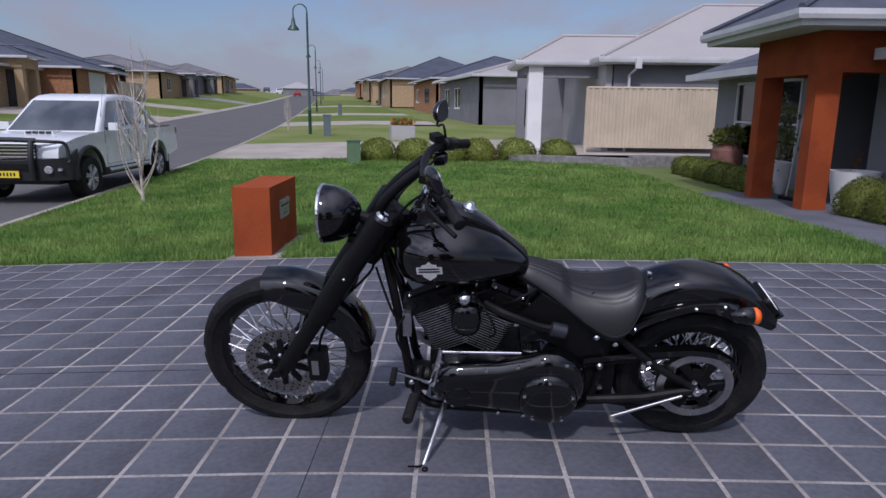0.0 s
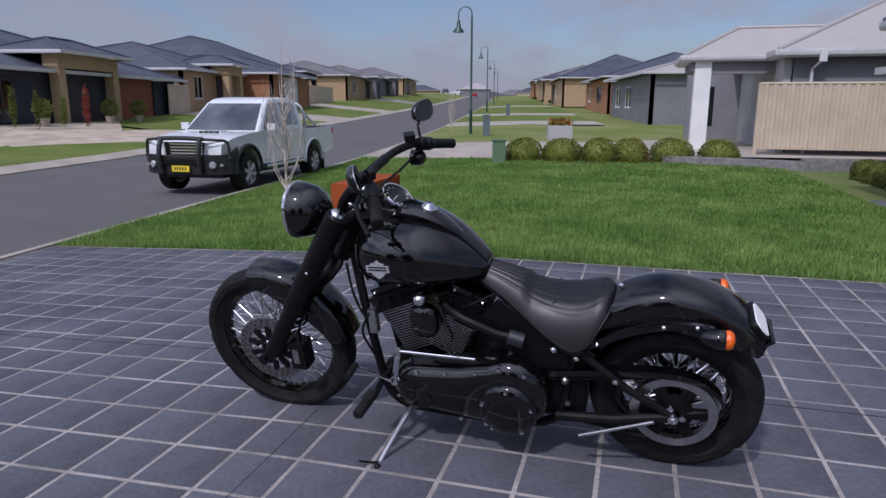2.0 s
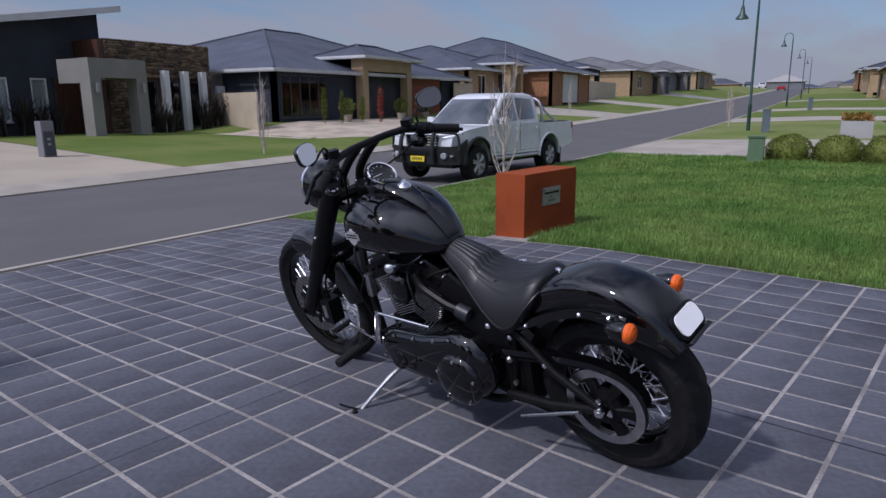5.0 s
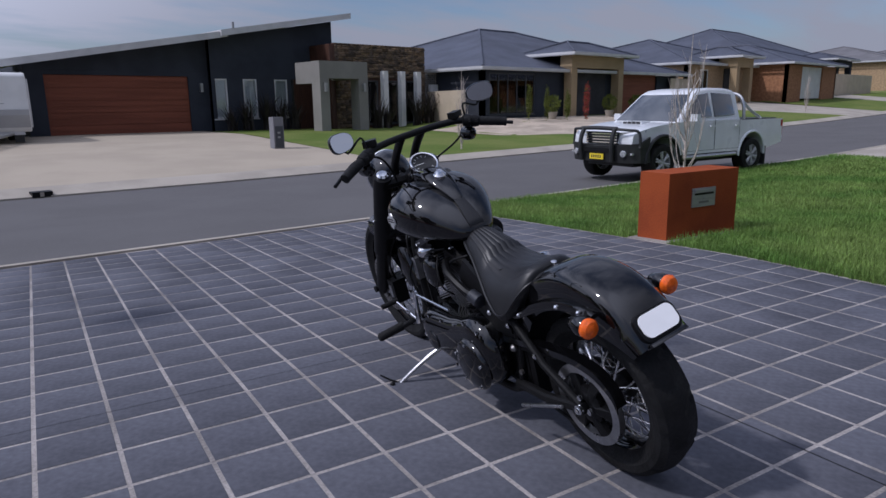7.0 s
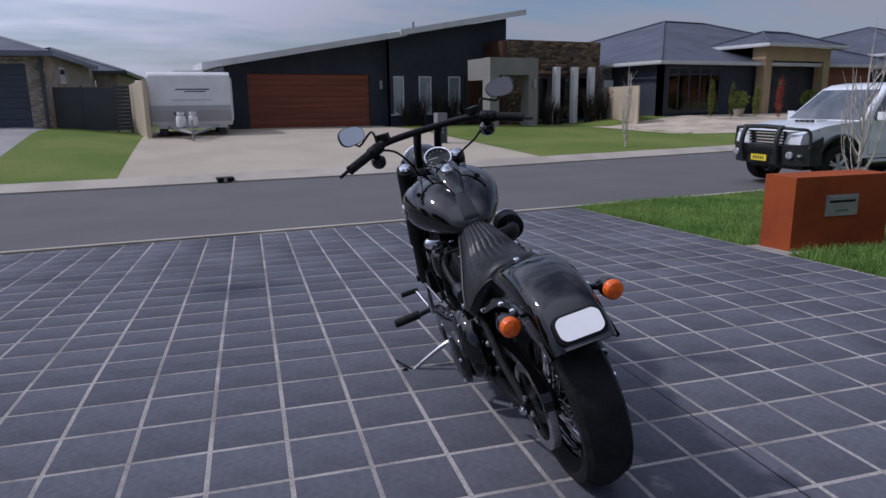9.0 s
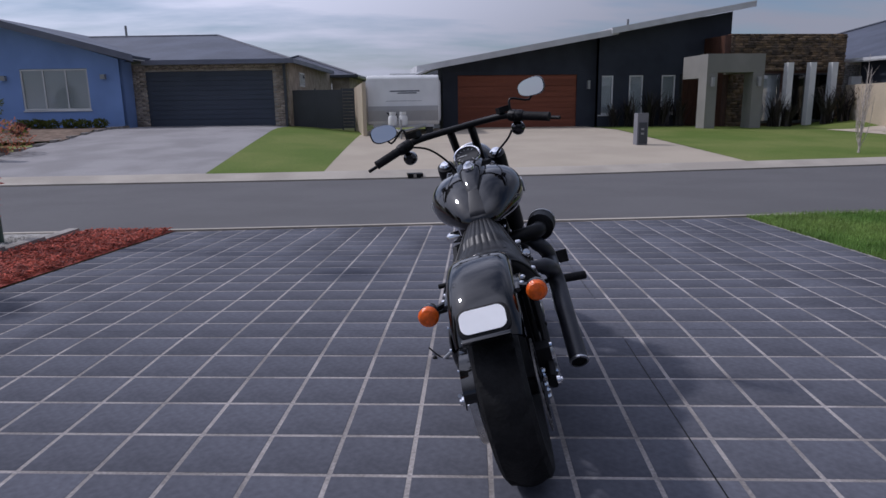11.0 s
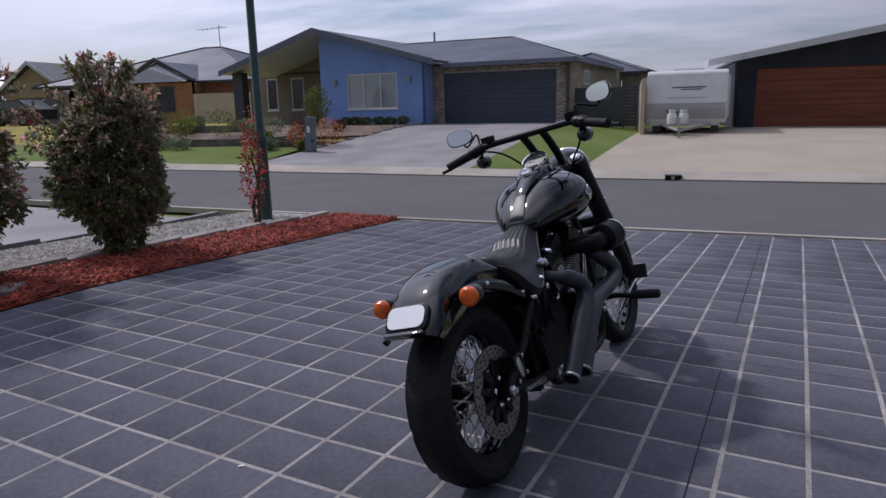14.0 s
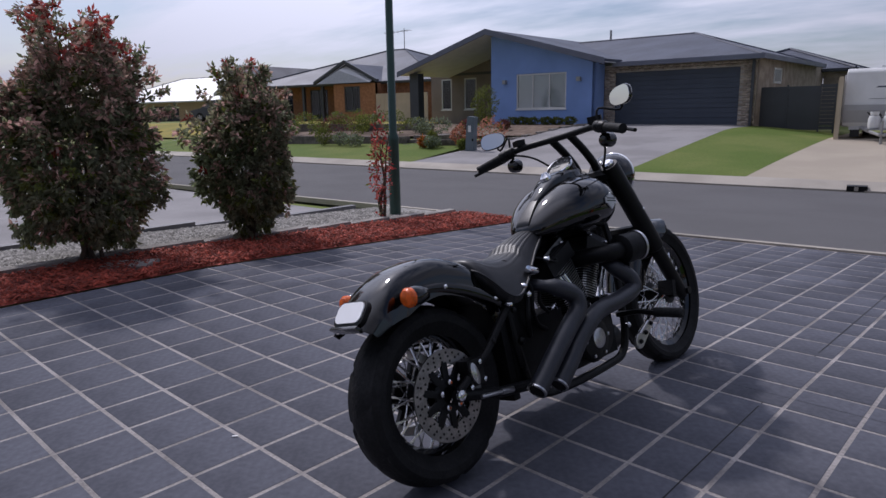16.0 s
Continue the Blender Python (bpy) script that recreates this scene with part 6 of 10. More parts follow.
for k, (x, y, r, h, m, lab) in enumerate((
        (-14.17, 18, 0.54, 0.87, "leaf_light", "yellow-green shrub on the garden terrace"),
        (-13.48, 18.6, 0.4, 0.48, "leaf_sage", "grey-green mounded shrub on the garden terrace"),
        (-12.83, 18.0, 0.25, 0.34, "leaf_sage", "grey-green mounded shrub on the garden terrace"),
        (-11.95, 17.6, 0.45, 0.56, "leaf_sage", "grey-green mounded shrub on the garden terrace"),
        (-10.59, 14.59, 0.14, 0.24, "leaf_orange", "small orange plant before the terrace wall"),
        (-10.45, 14.87, 0.19, 0.37, "leaf_hedge", "small green shrub before the terrace wall"),
        (-10.18, 14.49, 0.25, 0.24, "leaf_sage", "small grey plant before the terrace wall"),
        (-8.57, 15.15, 0.48, 0.67, "leaf_pink", "coral-pink feathery shrub beside the drive"),
        (-9.58, 15.06, 0.22, 0.49, "leaf_pink", "coral-pink feathery shrub beside the drive"),
        (-8.95, 14.21, 0.12, 0.21, "leaf_light", "small yellow plant at the letterbox"),
        (-10.04, 19, 0.22, 0.28, "leaf_maroon", "low maroon shrub in the garden bed"),
        (-11.56, 19, 0.29, 0.35, "leaf_maroon", "low maroon shrub in the garden bed"),
        (-14.85, 20, 0.23, 0.29, "leaf_hedge", "dark green shrub below the porch"),
        (-17.04, 18, 0.68, 0.67, "leaf_maroon", "russet-red shrub on the garden terrace"),
        (-15.97, 18, 0.61, 0.81, "leaf_light", "yellow-green shrub on the garden terrace"),
        (-15.19, 15.15, 0.25, 0.52, "leaf_hedge", "dark clipped shrub before the terrace wall"),
        (-14.38, 15.15, 0.31, 0.35, "leaf_sage", "grey-green plant before the terrace wall"),
        (-13.64, 14.97, 0.34, 0.27, "leaf_sage", "grey-green plant before the terrace wall"),
        (-11.14, 22.0, 0.27, 0.2, "leaf_hedge", "low dark green shrub along the blue wall"),
        (-10.73, 22.0, 0.26, 0.21, "leaf_hedge", "low dark green shrub along the blue wall"),
        (-10.29, 22.0, 0.26, 0.2, "leaf_hedge", "low dark green shrub along the blue wall"),
        (-9.69, 22.0, 0.25, 0.21, "leaf_hedge", "low dark green shrub along the blue wall"),
        (-9.22, 22.0, 0.25, 0.2, "leaf_hedge", "low dark green shrub along the blue wall"),
        (-8.71, 22.0, 0.25, 0.21, "leaf_hedge", "low dark green shrub along the blue wall"))):
    shrub("garden_shrub", x, y, gz(x, y) + 0.03, r * 1.1, r * 1.1, h * 1.15 + 0.08, 420, [m, "leaf_hedge"], [0.85, 0.15], lab, "shrub", "garden shrubs", (0.09, 0.045), 100 + k, False)
for k in range(14):
    x, y = rngs.uniform(-21.5, -15.5), rngs.choice([18.0, 18.8, 19.2, 20.6, 21.5])
    r, h = rngs.uniform(0.3, 0.6), rngs.uniform(0.4, 0.8)
    m = rngs.choice(["leaf_hedge", "leaf_sage", "leaf_light"])
    shrub("garden_shrub", x, y, gz(x, y) + 0.03, r, r, h, 380, [m, "leaf_hedge"], [0.75, 0.25], "leafy green shrub in the terraced garden", "shrub", "garden shrubs", (0.10, 0.05), 160 + k, False)
bm = bmesh.new()
for k in range(9):
    t = 0.28 + 0.07 * k
    x, y = -9.26 + 1.6 * t, 11.4 + 12.0 * t
    box(bm, x - 0.09 + 0.055, x + 0.03 + 0.055, y, y + 0.80, gz(x, y) - 0.05, gz(x, y) + 0.10)
structure("edging_stone", bevel(bm, 0.012, 1), "kerbstone", "stone edging along the grey drive", "edging").matrix_basis = LOTS
shrub("small_tree", -11.7, 20.6, gz(-11.7, 20.6), 0.52, 0.52, 1.75, 900, ["leaf_light", "leaf_hedge"], [0.6, 0.4], "small green tree before the blue wall", "tree", leaf=(0.11, 0.05), seed=140, hollow=0.35)

# mulch, edging, gravel along the driveway's left side
def strip_rows(u0, u1, v0, v1, n=24):
    return [[W(u0 + (u1 - u0) * i / 4, v0 + (v1 - v0) * k / n) for i in range(5)] for k in range(n + 1)]


sheet("mulch_bed", strip_rows(-4.18, -3.19, -8.5, 4.3), "mulch", 0.02, "bed of red bark mulch", "garden bed")
sheet("gravel_bed", strip_rows(-5.55, -4.30, -8.5, 4.2), "gravel", 0.02, "strip of pale gravel", "gravel")
bm = bmesh.new()
for k in range(21):
    v0 = -8.5 + 0.6 * k
    z = G(*W(-4.24, v0 + 0.3))
    gbox(bm, -4.30, -4.18, v0 + 0.004, v0 + 0.594, z - 0.05, z + 0.075)
structure("edging", bevel(bm, 0.01, 1), "kerbstone", "concrete edging between mulch and gravel", "edging")
bm = bmesh.new()
for k in range(10):
    v0 = -8.5 + 1.2 * k
    z = G(*W(-5.6, v0 + 0.6))
    gbox(bm, -5.65, -5.55, v0 + 0.004, v0 + 1.194, z - 0.05, z + 0.06)
structure("edging_dark", bevel(bm, 0.01, 1), "roof_mid", "dark edging beside the gravel", "edging")
sheet("driveway_left", strip_rows(-12.0, -5.66, -8.5, 3.2), "concrete_grey", 0.02, "plain grey concrete driveway next door", "driveway")
rng = np.random.default_rng(21)
n = 15000
u, v = rng.uniform(-4.16, -3.20, n), rng.uniform(-4.0, 4.28, n)
x, y = u * CU + v * SU, -u * SU + v * CU
z = np.array([G(a, b) for a, b in zip(x, y)]) + 0.025 + rng.random(n) * 0.035
ln, wd, a, tl = rng.uniform(0.012, 0.035, n), rng.uniform(0.004, 0.009, n), rng.uniform(0, 6.28, n), rng.normal(0, 0.35, n)
dx, dy, dz = np.cos(a) * ln, np.sin(a) * ln, np.sin(tl) * ln
sx, sy = -np.sin(a) * wd, np.cos(a) * wd
P = lambda i, j, h: np.stack([x + i * dx + j * sx, y + i * dy + j * sy, z + i * dz + h], 1)
co = np.stack([P(-1, -1, 0), P(1, -0.6, 0), P(1, 0.6, 0), P(-1, 1, 0), P(-0.9, -0.8, 0.006), P(0.9, -0.5, 0.006), P(0.9, 0.5, 0.006), P(-0.9, 0.8, 0.006)], 1).reshape(-1, 3)
i = np.arange(n)[:, None] * 8
fs = np.concatenate([i + np.array([q]) for q in ((4, 5, 6, 7), (0, 1, 5, 4), (1, 2, 6, 5), (2, 3, 7, 6), (3, 0, 4, 7))], 0)
tagged(raw_mesh("mulch_chips", co, fs, "mulch"), "loose red bark chips in the bed", "mulch", kind="stuff")
n = 9000
u, v = rng.uniform(-5.5, -4.32, n), rng.uniform(-3.0, 3.85, n)
x, y = u * CU + v * SU, -u * SU + v * CU
z = np.array([G(a, b) for a, b in zip(x, y)]) + 0.024
r = rng.uniform(0.010, 0.024, n)
o = np.array([(1, 0, 0), (0, 1, 0), (-1, 0, 0), (0, -1, 0), (0, 0, 0.8), (0, 0, -0.8)])
rot = rng.uniform(0, 6.28, n)
base = np.stack([x, y, z], 1)[:, None, :]
ox = o[None, :, 0] * np.cos(rot)[:, None] - o[None, :, 1] * np.sin(rot)[:, None]
oy = o[None, :, 0] * np.sin(rot)[:, None] + o[None, :, 1] * np.cos(rot)[:, None]
oz = np.repeat(o[None, :, 2], n, 0)
co = (base + np.stack([ox * r[:, None], oy * r[:, None] * 0.8, oz * r[:, None]], 2)).reshape(-1, 3)
i = np.arange(n)[:, None] * 6
fs = np.concatenate([i + np.array([q]) for q in ((0, 1, 4), (1, 2, 4), (2, 3, 4), (3, 0, 4))], 0)
tagged(raw_mesh("gravel_stones", co, fs, "gravel"), "loose pale gravel stones", "gravel", kind="stuff")

# near lawn: soil under many blades
lawn_rows = []
for u in span(3.49, 15.5, 24):
    e = drive_end(min(u, 3.4)) if u < 3.4 else None
    lo, hi = -4.2, 8.0
    for _ in range(30):
        mid = (lo + hi) / 2
        x, y = W(u, mid)
        if y < interp(x, NEAR) - 0.14:
            lo = mid
        else:
            hi = mid
    lawn_rows.append([W(u, -4.2 + (lo + 4.2) * k / 16) for k in range(17)])
sheet("lawn_near", lawn_rows, "soil", 0.0, "thick green front lawn", "lawn")
sheet("lawn_far_side", [[W(u, -4.2 - 3.2 * k / 4) for k in range(5)] for u in span(9.3, 16.5, 8)], "soil", -0.005, "green lawn beside the house", "lawn")
rng = np.random.default_rng(33)


END_V = []
for r in lawn_rows:
    x, y = r[-1]
    END_V.append(x * SU + y * CU)


def blades(n, u0, u1, h0, h1, width, name, seed):
    rng = np.random.default_rng(seed)
    u = rng.uniform(u0, u1, n)
    v1 = np.interp(u, span(3.49, 15.5, 24), END_V)
    v = -4.2 + rng.random(n) * (v1 + 4.2)
    ok = ~((u > 3.45) & (u < 4.62) & (v > 1.39) & (v < 1.85))
    u, v = u[ok], v[ok]
    n = len(u)
    x, y = u * CU + v * SU, -u * SU + v * CU
    yn = np.interp(x, [a for a, _ in NEAR], [b for _, b in NEAR])
    zr = np.interp(x, [a for a, _ in ROAD_Z], [b for _, b in ROAD_Z]) + 0.05
    nz = np.interp(x, [a for a, _ in NEAR_Z], [b for _, b in NEAR_Z])
    z = nz + (zr - nz) * fall(yn - y)
    patch_n = 0.5 + 0.5 * np.sin(x * 1.7 + 1.3 * np.sin(y * 1.1)) * np.sin(y * 2.3 + np.sin(x * 0.9))
    tall = rng.uniform(h0, h1, n) * (0.7 + 0.6 * patch_n)
    a = rng.uniform(0, 6.28, n)
    lean = np.abs(rng.normal(0.6, 0.4, n))
    dx, dy = np.cos(a), np.sin(a)
    w = width * rng.uniform(0.6, 1.2, n)
    sx, sy = -dy * w, dx * w
    p0 = np.stack([x + sx, y + sy, z - 0.005], 1)
    p1 = np.stack([x - sx, y - sy, z - 0.005], 1)
    m = 0.55
    bx, by = dx * lean * tall * 0.35, dy * lean * tall * 0.35
    p2 = np.stack([x - sx * 0.8 + bx, y - sy * 0.8 + by, z + tall * m], 1)
    p3 = np.stack([x + sx * 0.8 + bx, y + sy * 0.8 + by, z + tall * m], 1)
    tip = np.stack([x + dx * lean * tall, y + dy * lean * tall, z + tall * np.clip(1.05 - 0.35 * lean, 0.4, 1)], 1)
    co = np.stack([p0, p1, p2, p3, tip], 1).reshape(-1, 3)
    i = np.arange(n)[:, None] * 5
    fs = np.concatenate([i + np.array([[0, 1, 2]]), i + np.array([[0, 2, 3]]), i + np.array([[3, 2, 4]])], 0)
    return tagged(raw_mesh(name, co, fs, "blade"), "thick uncut green grass of the front lawn", "grass", kind="stuff")


blades(140000, 3.45, 6.5, 0.035, 0.095, 0.0028, "grass_blades", 1)
blades(115000, 6.5, 10.5, 0.035, 0.095, 0.0042, "grass_blades", 2)
blades(70000, 10.5, 15.5, 0.035, 0.095, 0.0065, "grass_blades", 3)

# pots and broom at the porch
for u, v, r0, r1, h, lab in ((9.25, -5.62, 0.13, 0.19, 0.52, "tall white pot with a dark plant"), (7.62, -5.92, 0.25, 0.33, 0.50, "wide low white pot with a small plant")):
    x, y = W(u, v)
    p = thing("pot_plant", pose(x, y, interp(x, NEAR_Z) + 0.015), lab, "pot plant", "porch pots")
    bm = bmesh.new()
    lathe(bm, [(r0, 0), (r1, h - 0.05), (r1 + 0.01, h), (r1 - 0.025, h), (r1 - 0.035, h - 0.06)], (0, 0, 0), (0, 0, 1), 24)
    part("pot", bm, "white", p, "white pot")
    bm = bmesh.new()
    lathe(bm, [(r1 - 0.03, h - 0.05), (0, h - 0.045)], (0, 0, 0), (0, 0, 1), 24)
    part("soil", bm, "bark", p)
    rng = np.random.default_rng(int(u * 10))
    k = 300 if r1 < 0.3 else 26
    c = rng.normal(0, 1, (k, 3)) * ([0.13, 0.13, 0.25] if r1 < 0.3 else [0.03, 0.03, 0.09]) + [0, 0, h + (0.45 if r1 < 0.3 else 0.16)]
    co, fs = leaf_cloud(rng, c, rng.normal(0, 1, (k, 3)), 0.11 if r1 < 0.3 else 0.05, 0.05 if r1 < 0.3 else 0.02)
    tagged(raw_mesh("foliage", co, fs, ["leaf" if r1 < 0.3 else "leaf_orange"], p), kind="stuff")
x, y = W(12.3, -5.95)
p = thing("pot_plant", pose(x, y, interp(x, NEAR_Z)), "leafy shrub in a brown clay pot", "pot plant")
bm = bmesh.new()
lathe(bm, [(0.2, 0), (0.34, 0.35), (0.33, 0.58), (0.25, 0.68), (0.27, 0.72), (0.22, 0.72)], (0, 0, 0), (0, 0, 1), 20)
part("pot", bm, "clay", p, "brown clay pot")
rng = np.random.default_rng(71)
d = rng.normal(0, 1, (700, 3))
d /= np.linalg.norm(d, axis=1)[:, None]
co, fs = leaf_cloud(rng, d * [0.36, 0.36, 0.20] * rng.uniform(0.5, 1, (700, 1)) + [0, 0, 0.86], d, 0.1, 0.05)
tagged(raw_mesh("foliage", co, fs, ["leaf_hedge"], p), kind="stuff")
x, y = W(8.15, -5.32)
p = thing("broom", pose(x, y, interp(x, NEAR_Z) + 0.015), "grey broom leaning against the pillar", "broom")
bm = bmesh.new()
cyl(bm, (0.10, 0.02, 0.03), (0.02, -0.06, 1.32), 0.012, sides=8)
part("handle", bm, "steel", p)
part("head", rbox(-0.12, 0.24, -0.03, 0.05, 0.0, 0.06, 0.01), "matt", p)

# flat paver lying in the mulch under the shrub
p = thing("paver", pose(-3.72, 0.30, G(-3.72, 0.3) + 0.035, 2, -3, 25), "grey concrete paver lying in the mulch", "paver")
part("slab", rbox(-0.24, 0.22, -0.12, 0.12, -0.02, 0.02, 0.006), "kerbstone", p)
# scrap of pale litter on the tiles
x, y = -0.66, -1.24
p = thing("litter", pose(x, y, G(x, y) + 0.012, 0, 0, 35), "small scrap of pale litter on the tiles", "litter")
part("scrap", rbox(-0.011, 0.011, -0.004, 0.004, 0, 0.004, 0.001), "blind", p)

# ---------------------------------------------------------------- motorcycle: x forward from the rear axle, y to its left, z up
BIKE = Matrix.Translation((0.205, -1.106, -0.004)) @ pose(0, 0, 0, 0, 0, 76.84) @ pose(0, 0, 0, -15.08, 0, 0)
bike = thing("motorcycle", BIKE, "black cruiser motorcycle with spoked wheels leaning on its side stand", "motorcycle")


def loft(bm, sections, n=28, power=2.6, cap=True):
    """Skin over rounded sections: (x, half width, z bottom, z top)."""
    rings = []
    for x, w, z0, z1 in sections:
        c, h = (z0 + z1) / 2, (z1 - z0) / 2
        r = []
        for k in range(n):
            a = 2 * math.pi * k / n
            ca, sa = math.cos(a), math.sin(a)
            r.append((x, w * math.copysign(abs(ca) ** (2 / power), ca), c + h * math.copysign(abs(sa) ** (2 / power), sa)))
        rings.append(r)
    ring_strip(bm, rings, cap)
    return bm


def fine(sections, n=4):
    return [tuple(p) for p in _spline(sections, n)]


def _spline(rows, n):
    a = np.array(rows, dtype=float)
    out = []
    for i in range(len(a) - 1):
        p0, p1, p2, p3 = a[max(i - 1, 0)], a[i], a[i + 1], a[min(i + 2, len(a) - 1)]
        for k in range(n):
            t = k / n
            out.append(0.5 * (2 * p1 + (p2 - p0) * t + (2 * p0 - 5 * p1 + 4 * p2 - p3) * t * t + (3 * p1 - p0 - 3 * p2 + p3) * t ** 3))
    out.append(a[-1])
    return out


def wheel(name, cx, cz, rt, rim, wt, spokes, label):
    """Hub with tyre, rim, and each spoke, about an axle along y."""
    c = (cx, 0, cz)
    bm = bmesh.new()
    lathe(bm, [(0.028, -0.085), (0.03, -0.06), (0.055, -0.055), (0.055, -0.045), (0.032, -0.035), (0.032, 0.035), (0.055, 0.045), (0.055, 0.055), (0.03, 0.06), (0.028, 0.085)], c, (0, 1, 0), 20)
    w = part(name, bm, "black", bike, label)
    # tyre with cut tread
    half = wt / 2
    prof = [(rim - 0.012, -half * 0.62), (rim + 0.012, -half * 0.80), (rim + (rt - rim) * 0.35, -half * 0.97), (rim + (rt - rim) * 0.62, -half * 0.98),
            (rim + (rt - rim) * 0.84, -half * 0.80), (rt - 0.012, -half * 0.60), (rt - 0.004, -half * 0.34), (rt, 0.0)]
    prof = prof + [(r, -h) for r, h in reversed(prof[:-1])]
    sides = 160
    rings = []
    for i, (r, h) in enumerate(prof):
        ring = []
        for k in range(sides):
            a = 2 * math.pi * k / sides
            cut = 0.0
            if r > rim + (rt - rim) * 0.8 and abs(h) > half * 0.1:
                q = (k + int(abs(h) / half * 9) + (8 if h > 0 else 0)) % 16
                if q in (0, 1):
                    cut = 0.006
            ring.append((cx + (r - cut) * math.cos(a), h, cz + (r - cut) * math.sin(a)))
        rings.append(ring)
    bm = bmesh.new()
    ring_strip(bm, rings, False)
    part("tyre", bm, "rubber", w, "", 25)
    bm = bmesh.new()
    lathe(bm, [(rim, -half * 0.66), (rim + 0.006, -half * 0.62), (rim - 0.006, -half * 0.5), (rim - 0.03, -half * 0.22), (rim - 0.034, 0), (rim - 0.03, half * 0.22),
               (rim - 0.006, half * 0.5), (rim + 0.006, half * 0.62), (rim, half * 0.66), (rim - 0.012, half * 0.2), (rim - 0.012, -half * 0.2)], c, (0, 1, 0), 72, True)
    part("rim", bm, "paint", w, "black gloss rim")
    me = None
    for k in range(spokes):
        side = 1 if k % 2 else -1
        a0 = 2 * math.pi * k / spokes
        twist = 0.55 if (k // 2) % 2 else -0.55
        p = Vector((0.052 * math.cos(a0 + twist), side * 0.05, 0.052 * math.sin(a0 + twist)))
        q = Vector(((rim - 0.03) * math.cos(a0), side * 0.006, (rim - 0.03) * math.sin(a0)))
        if me is None:
            ln = (q - p).length
            bm = bmesh.new()
            cyl(bm, (0, 0, 0), (0, 0, ln - 0.02), 0.0036, sides=6)
            cyl(bm, (0, 0, ln - 0.022), (0, 0, ln), 0.0045, sides=6)
            me = done(bm, "spoke", "spoke", w, "", 40)
            ob = me
        else:
            ob = new("spoke", me.data)
            ob.parent = w
        d = (q - p)
        rot = d.to_track_quat("Z", "Y").to_matrix().to_4x4()
        ob.matrix_basis = Matrix.Translation(Vector(c) + p) @ rot @ Matrix.Diagonal((1, 1, d.length / ln, 1))
    return w


def brake_disc(parent, cx, y, cz, r0, r1):
    bm = bmesh.new()
    lathe(bm, [(r0, -0.0025), (r1, -0.0025), (r1, 0.0025), (r0, 0.0025)], (cx, y, cz), (0, 1, 0), 56, True)
    d = part("brake_disc", bm, "disc", parent, "drilled steel brake disc")
    bm = bmesh.new()
    for ring, cnt in ((r0 + 0.010, 20), (r1 - 0.012, 30), ((r0 + r1) / 2, 24)):
        for k in range(cnt):
            a = 2 * math.pi * k / cnt + ring * 9
            p = (cx + ring * math.cos(a), y, cz + ring * math.sin(a))
            cyl(bm, (p[0], y - 0.0032, p[2]), (p[0], y + 0.0032, p[2]), 0.0042, sides=8)
    part("drill_hole", bm, "matt", d, "", 0)
    bm = bmesh.new()
    rings = []
    for k in range(60):
        a = 2 * math.pi * k / 60 + 0.3
        ro = (r0 + 0.008) if k % 6 in (0, 1, 5) else 0.058
        rings.append([(cx + r * math.cos(a), y + h, cz + r * math.sin(a)) for r, h in ((0.03, -0.008), (ro, -0.005), (ro, 0.005), (0.03, 0.010))])
    ring_strip(bm, rings, False, True)
    part("carrier", bm, "black", d)
    for k in range(5):
        a = 2 * math.pi * k / 5 + 0.3
        bm = bmesh.new()
        s = 1 if y > 0 else -1
        lathe(bm, [(0.010, 0), (0.010, 0.007 * s), (0.005, 0.011 * s)], (cx + 0.042 * math.cos(a), y + 0.012 * s, cz + 0.042 * math.sin(a)), (0, 1, 0), 8)
        part("bolt", bm, "chrome", d)
    return d


FX, FZ, RX, RZ = 1.580, 0.335, 0.008, 0.315
fw = wheel("front_wheel", FX, FZ, 0.337, 0.268, 0.100, 60, "spoked front wheel")
brake_disc(fw, FX, 0.078, FZ, 0.098, 0.147)
rw = wheel("rear_wheel", RX, RZ, 0.2935, 0.205, 0.152, 48, "spoked rear wheel")
brake_disc(rw, RX, -0.098, RZ, 0.098, 0.147)

# fork
ux = Vector((-0.535, 0, 0.845))           # up along the fork
for s in (1, -1):
    y = 0.122 * s
    base = Vector((FX - 0.005, y, FZ - 0.02))
    bm = bmesh.new()
    tube(bm, [base, base + ux * 0.06, base + ux * 0.30, base + ux * 0.31, base + ux * 0.75, base + ux * 0.785], [0.024, 0.031, 0.032, 0.041, 0.042, 0.040], 18)
    leg = part("fork_leg", bm, "black", bike, "black shrouded fork leg")
    bm = bmesh.new()
    lathe(bm, [(0.027, 0), (0.027, 0.010), (0.019, 0.018), (0.0, 0.020)], base + ux * 0.785, ux, 16)
    part("fork_cap", bm, "chrome", leg, "chrome cap")
    bm = bmesh.new()
    cyl(bm, (FX, y + 0.02 * s, FZ), (FX, y + 0.038 * s, FZ), 0.017)
    part("axle_nut", bm, "black", leg)
    bm = bmesh.new()
    p = base + ux * 0.53
    lathe(bm, [(0.006, 0), (0.006, 0.01), (0.003, 0.014)], p + Vector((0, 0.038 * s, 0)), (0, s, 0), 10)
    part("bolt", bm, "chrome", leg)
for k in (0.42, 0.74):
    p = Vector((FX - 0.005, 0, FZ - 0.02)) + ux * k
    bm = bmesh.new()
    tube(bm, [p + Vector((-0.02, -0.12, 0)), p + Vector((-0.045, -0.05, 0)), p + Vector((-0.05, 0, 0)), p + Vector((-0.045, 0.05, 0)), p + Vector((-0.02, 0.12, 0))], 0.026, 8)
    part("triple_clamp", bm, "black", bike)
bm = bmesh.new()
